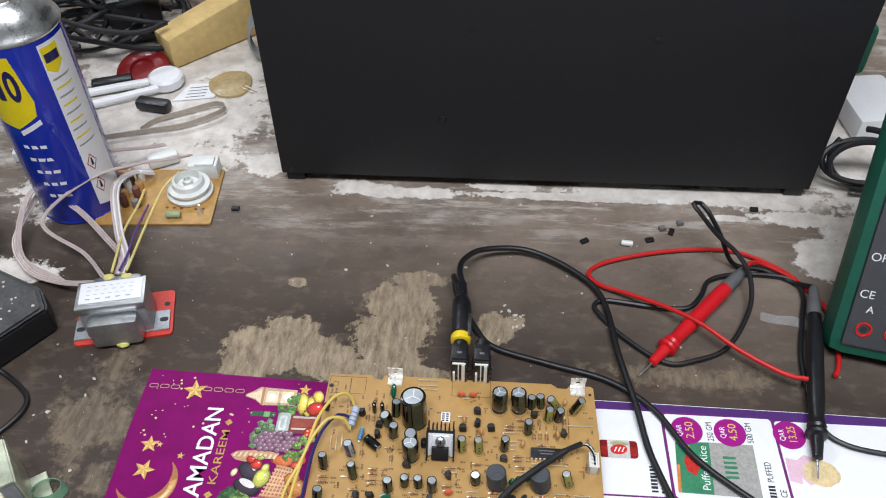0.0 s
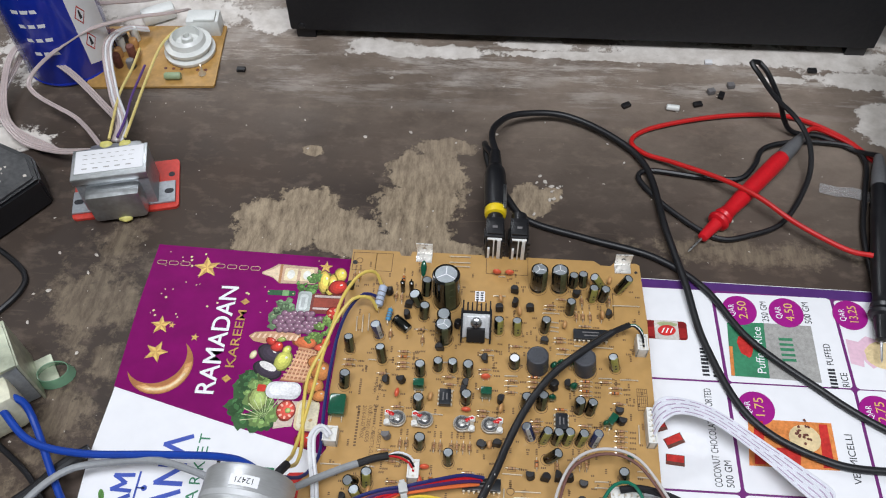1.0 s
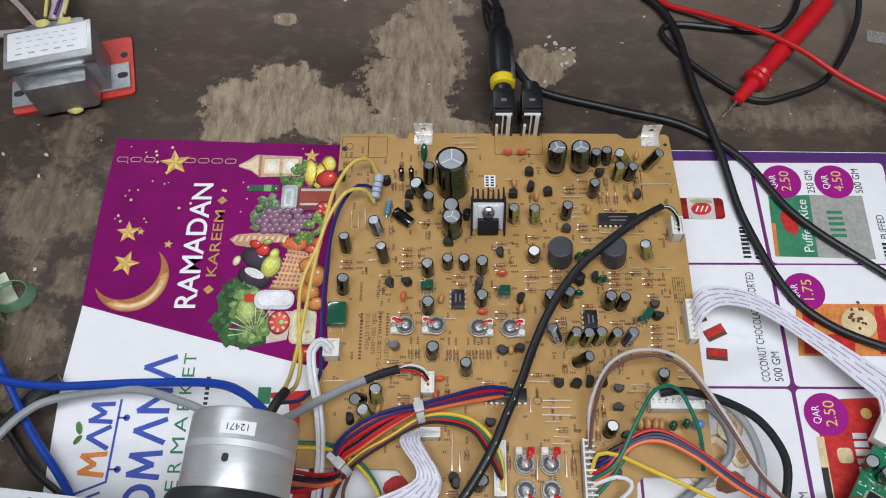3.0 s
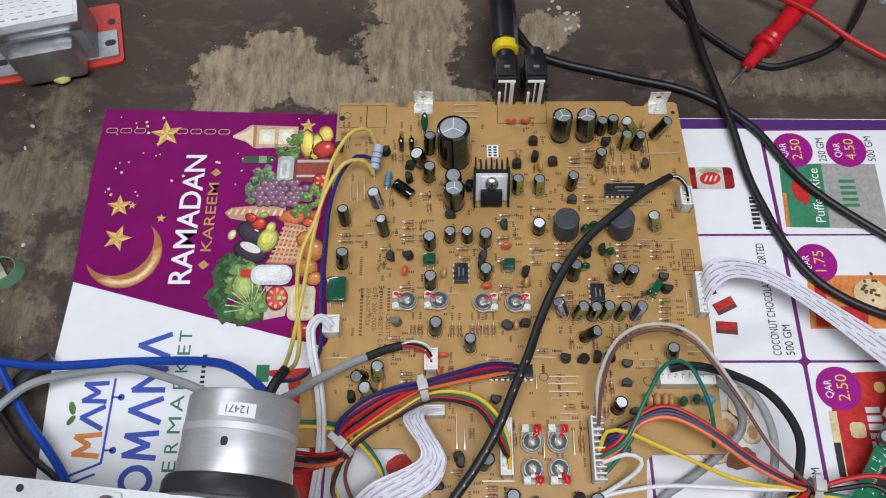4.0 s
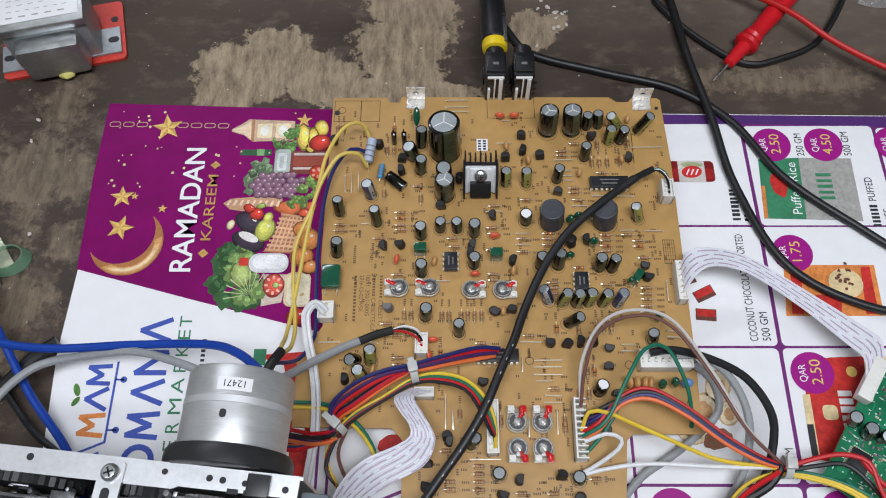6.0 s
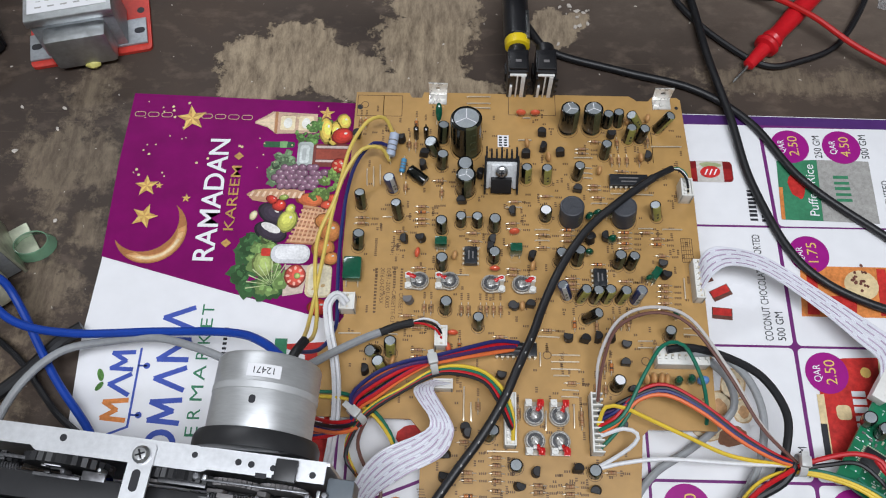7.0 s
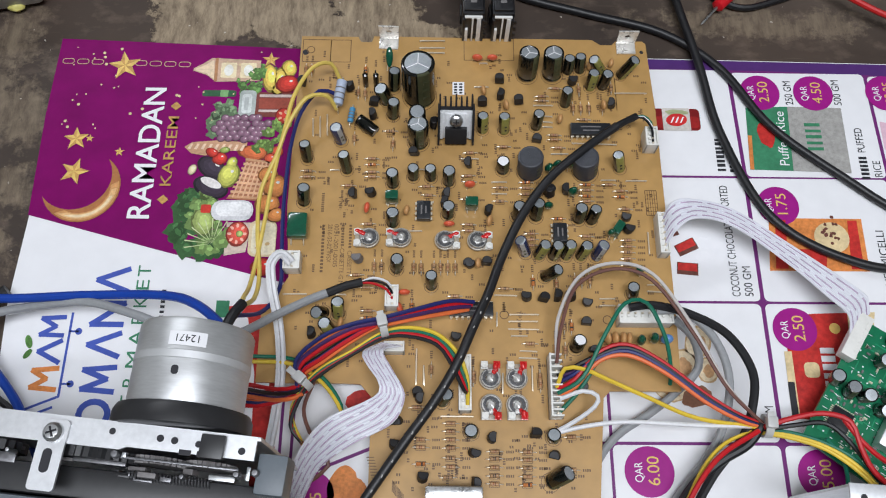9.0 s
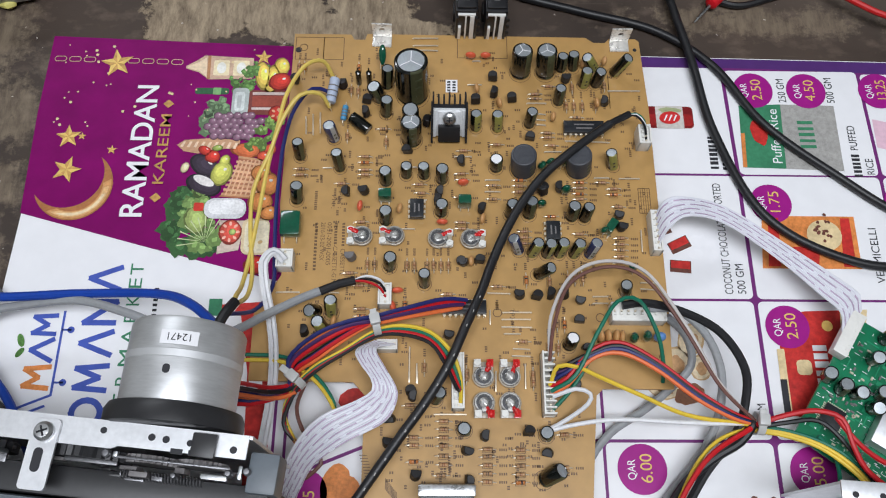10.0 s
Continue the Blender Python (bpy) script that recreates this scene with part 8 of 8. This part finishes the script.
# yellow, violet and white wires down the left edge of the board
Y = "wires along the board edge"
hook("cream", [(-66, 313, 16), (-70, 317, 24), (-78, 312, 28), (-86, 298, 26), (-90, 282, 22), (-94, 262, 18), (-97, 240, 15), (-99, 220, 16), (-99, 203, 26), (-96, 191, 48), (-95, 184, 58)], 1.0, "yellow wire looping along the board edge", Y)
hook("cream", [(-67, 296.5, 16), (-71, 299, 24), (-80, 296, 27), (-88, 284, 24), (-93, 270, 20), (-100, 252, 16), (-100, 232, 15), (-97, 212, 18), (-95, 196, 32), (-95, 184, 56)], 1.0, "yellow wire looping along the board edge", Y)
hook("blue", [(-68, 304, 18), (-75, 303, 22), (-83, 292, 21), (-87, 276, 19), (-88.5, 258, 17), (-89, 240, 15), (-88.5, 222, 14), (-88, 206, 15), (-93, 192, 24), (-100, 184, 44)], 0.95, "dark blue wire along the board edge", Y)
flat_flex("white_flat_lead", [(-83, 216, 20), (-87, 219, 23), (-91, 214, 24), (-90, 203, 22), (-87, 190, 20), (-85, 176, 18), (-85, 160, 15), (-88, 140, 10), (-92, 120, 6)], 2, 1.1, [M_W["white"]], "white twin flat lead from the board connector", "wire")
bm = bmesh.new()
tube(bm, [(-100, 172, 60), (-97, 178, 62), (-94, 185, 58)], 2.1, 10, 2)
tagged(part("shrink_sleeve_end", bm, M_RUBBER, None), "short black shrink sleeve on the motor leads", "sleeve")
# blue mains wires at the left
MB = "blue wires from the mains transformer"
hook("royal", [(-264, 222, 30), (-254, 216, 28), (-236, 202, 24), (-208, 197, 24), (-168, 198, 26), (-132, 195, 36), (-114, 187, 48), (-99, 174, 58)], 2.0, "thick royal blue wire running to the motor", MB, seg=10)
hook("royal", [(-256, 222, 32), (-246, 222, 28), (-238, 212, 20), (-218, 180, 12), (-198, 156, 10), (-186, 138, 14), (-176, 122, 16)], 2.0, "thick royal blue wire crossing the leaflet", MB, seg=10)
hook("black", [(-276, 220, 24), (-262, 206, 10), (-240, 190, 6), (-216, 164, 6), (-198, 150, 6), (-184, 132, 8)], 1.6, "thin black wire beside the blue wires", category="wire", seg=8)
bm = bmesh.new()
tube(bm, [(-252, 168, 4), (-236, 182, 5), (-222, 198, 6), (-212, 206, 6)], 3.4, 10, 3)
tagged(part("cord_end", bm, M_RUBBER, None), "black sleeved cord end lying under the wires", "cord")

# right harness from the comb connector
R = "wire harness to the control board"
T = (118, 145, 20)
hook("brown", [(33, 171, 21), (35, 186, 26), (42, 203, 30), (58, 210, 32), (74, 205, 32), (90, 184, 28), (104, 160, 24), (118, 146, 21)], 0.8, "brown wire arching over the board", R)
hook("pale", [(33, 173, 21), (34, 190, 25), (43, 207, 29), (58, 213, 31), (75, 208, 31), (91, 186, 27), (104, 162, 23), (117, 147, 20)], 0.8, "pale grey wire arching over the board", R)
hook("green", [(33, 158, 21), (43, 164, 26), (53, 182, 30), (62, 195, 30), (72, 196, 28), (79, 182, 26), (82, 170, 20), (83, 164, 13)], 0.9, "green wire arching to the white connector", R)
for c, o, y0 in (("red", 3.0, 160.5), ("blue", 0.2, 163), ("black", 1.6, 166), ("orange", -1.6, 157.5)):
    hook(c, [(33.5, y0, 19), (40, y0 + 3, 23), (50, 172 + 0.8 * o, 26), (62, 174.5 + o, 28), (77, 167.5 + 0.9 * o, 27), (94, 155.5 + 0.8 * o, 24), (108, 148 + 0.5 * o, 22), (118, 145 + 0.3 * o, 20)], 0.95, group=R)
hook("violet", [(33.5, 166, 19), (40, 167, 22), (50, 171, 25), (62, 174, 27), (78, 166.5, 26), (94, 154.5, 23), (118, 144.5, 20)], 0.95, group=R)
hook("yellow", [(33, 161, 19), (36, 168, 24), (44, 167.5, 25), (54, 163, 25), (70, 156, 24), (90, 148, 22), (117, 144.5, 20)], 0.95, group=R)
hook("white", [(30, 142, 14), (44, 145, 17), (62, 146.5, 20), (92, 145, 21), (118, 145, 20)], 0.95, group=R)
hook("white", [(30, 142, 14), (40, 147, 18), (48, 152.5, 22), (49, 156.5, 24), (43, 158.5, 24), (34, 156, 20)], 0.95, group=R)
hook("green", [(34, 151, 18), (40, 157, 20), (46, 165, 22), (50, 172, 24)], 0.9, group=R)
cable_tie(119.5, 145, 21, -4, 4.2, 4)
hook("red", [(118, 144.5, 21), (130, 148, 23), (142, 149.5, 26), (152, 146, 27), (155, 136, 26), (160, 126, 24), (172, 116, 22)], 1.1, group=R)
hook("red", [(116, 143, 21), (99, 133, 22), (88, 121, 22), (78, 104, 20)], 1.1, group=R)
hook("red", [(150, 147, 26), (156, 138, 26), (166, 130, 24), (184, 122, 22)], 1.1, group=R)
hook("black", [(118, 143.5, 19), (132, 145.5, 21), (144, 146, 22), (153, 138, 22), (164, 122, 20), (172, 108, 18)], 1.0, group=R)
for c, o in (("yellow", 0), ("green", 2.2), ("yellow", -2.2)):
    hook(c, [(118, 143 + 0.3 * o, 19), (130, 141.5 + 0.5 * o, 19), (144, 137 + 0.6 * o, 19), (156, 129 + o, 19), (166, 118 + o, 18), (176, 106 + o, 16)], 0.9, group=R)
hook("green", [(144, 140, 20), (151, 133, 17), (154, 122, 12), (152, 108, 8)], 0.9, group=R)
hook("yellow", [(116, 144, 18), (102, 138, 18), (92, 128, 18), (84, 114, 16)], 0.85, group=R)
hook("black", [(118, 146, 20), (112, 138, 18), (100, 131, 16), (88, 121, 14), (76, 104, 12)], 2.1, "thick black cable under the wire harness", R, "cable", 10)
hook("black", [(66, 196, 21), (76, 197, 22), (92, 193, 22), (108, 184, 21), (117, 168, 20), (115, 152, 19), (110, 140, 16), (98, 126, 12), (84, 104, 8)], 1.9, "black sleeved cable curving off the white connector", R, "cable", 10)
hook("grey", [(78, 195, 20), (90, 194, 21), (102, 184, 19), (108, 168, 16), (106, 150, 12), (98, 134, 8), (84, 118, 5), (70, 100, 4)], 1.8, "grey cable curving over the leaflet", R, "cable", 10)
hook("grey", [(86, 192, 18), (95, 184, 14), (97, 172, 10), (86, 161, 8), (74, 152, 7), (60, 143, 6), (50, 130, 5), (46, 112, 4)], 1.8, "grey cable curving over the leaflet", R, "cable", 10)
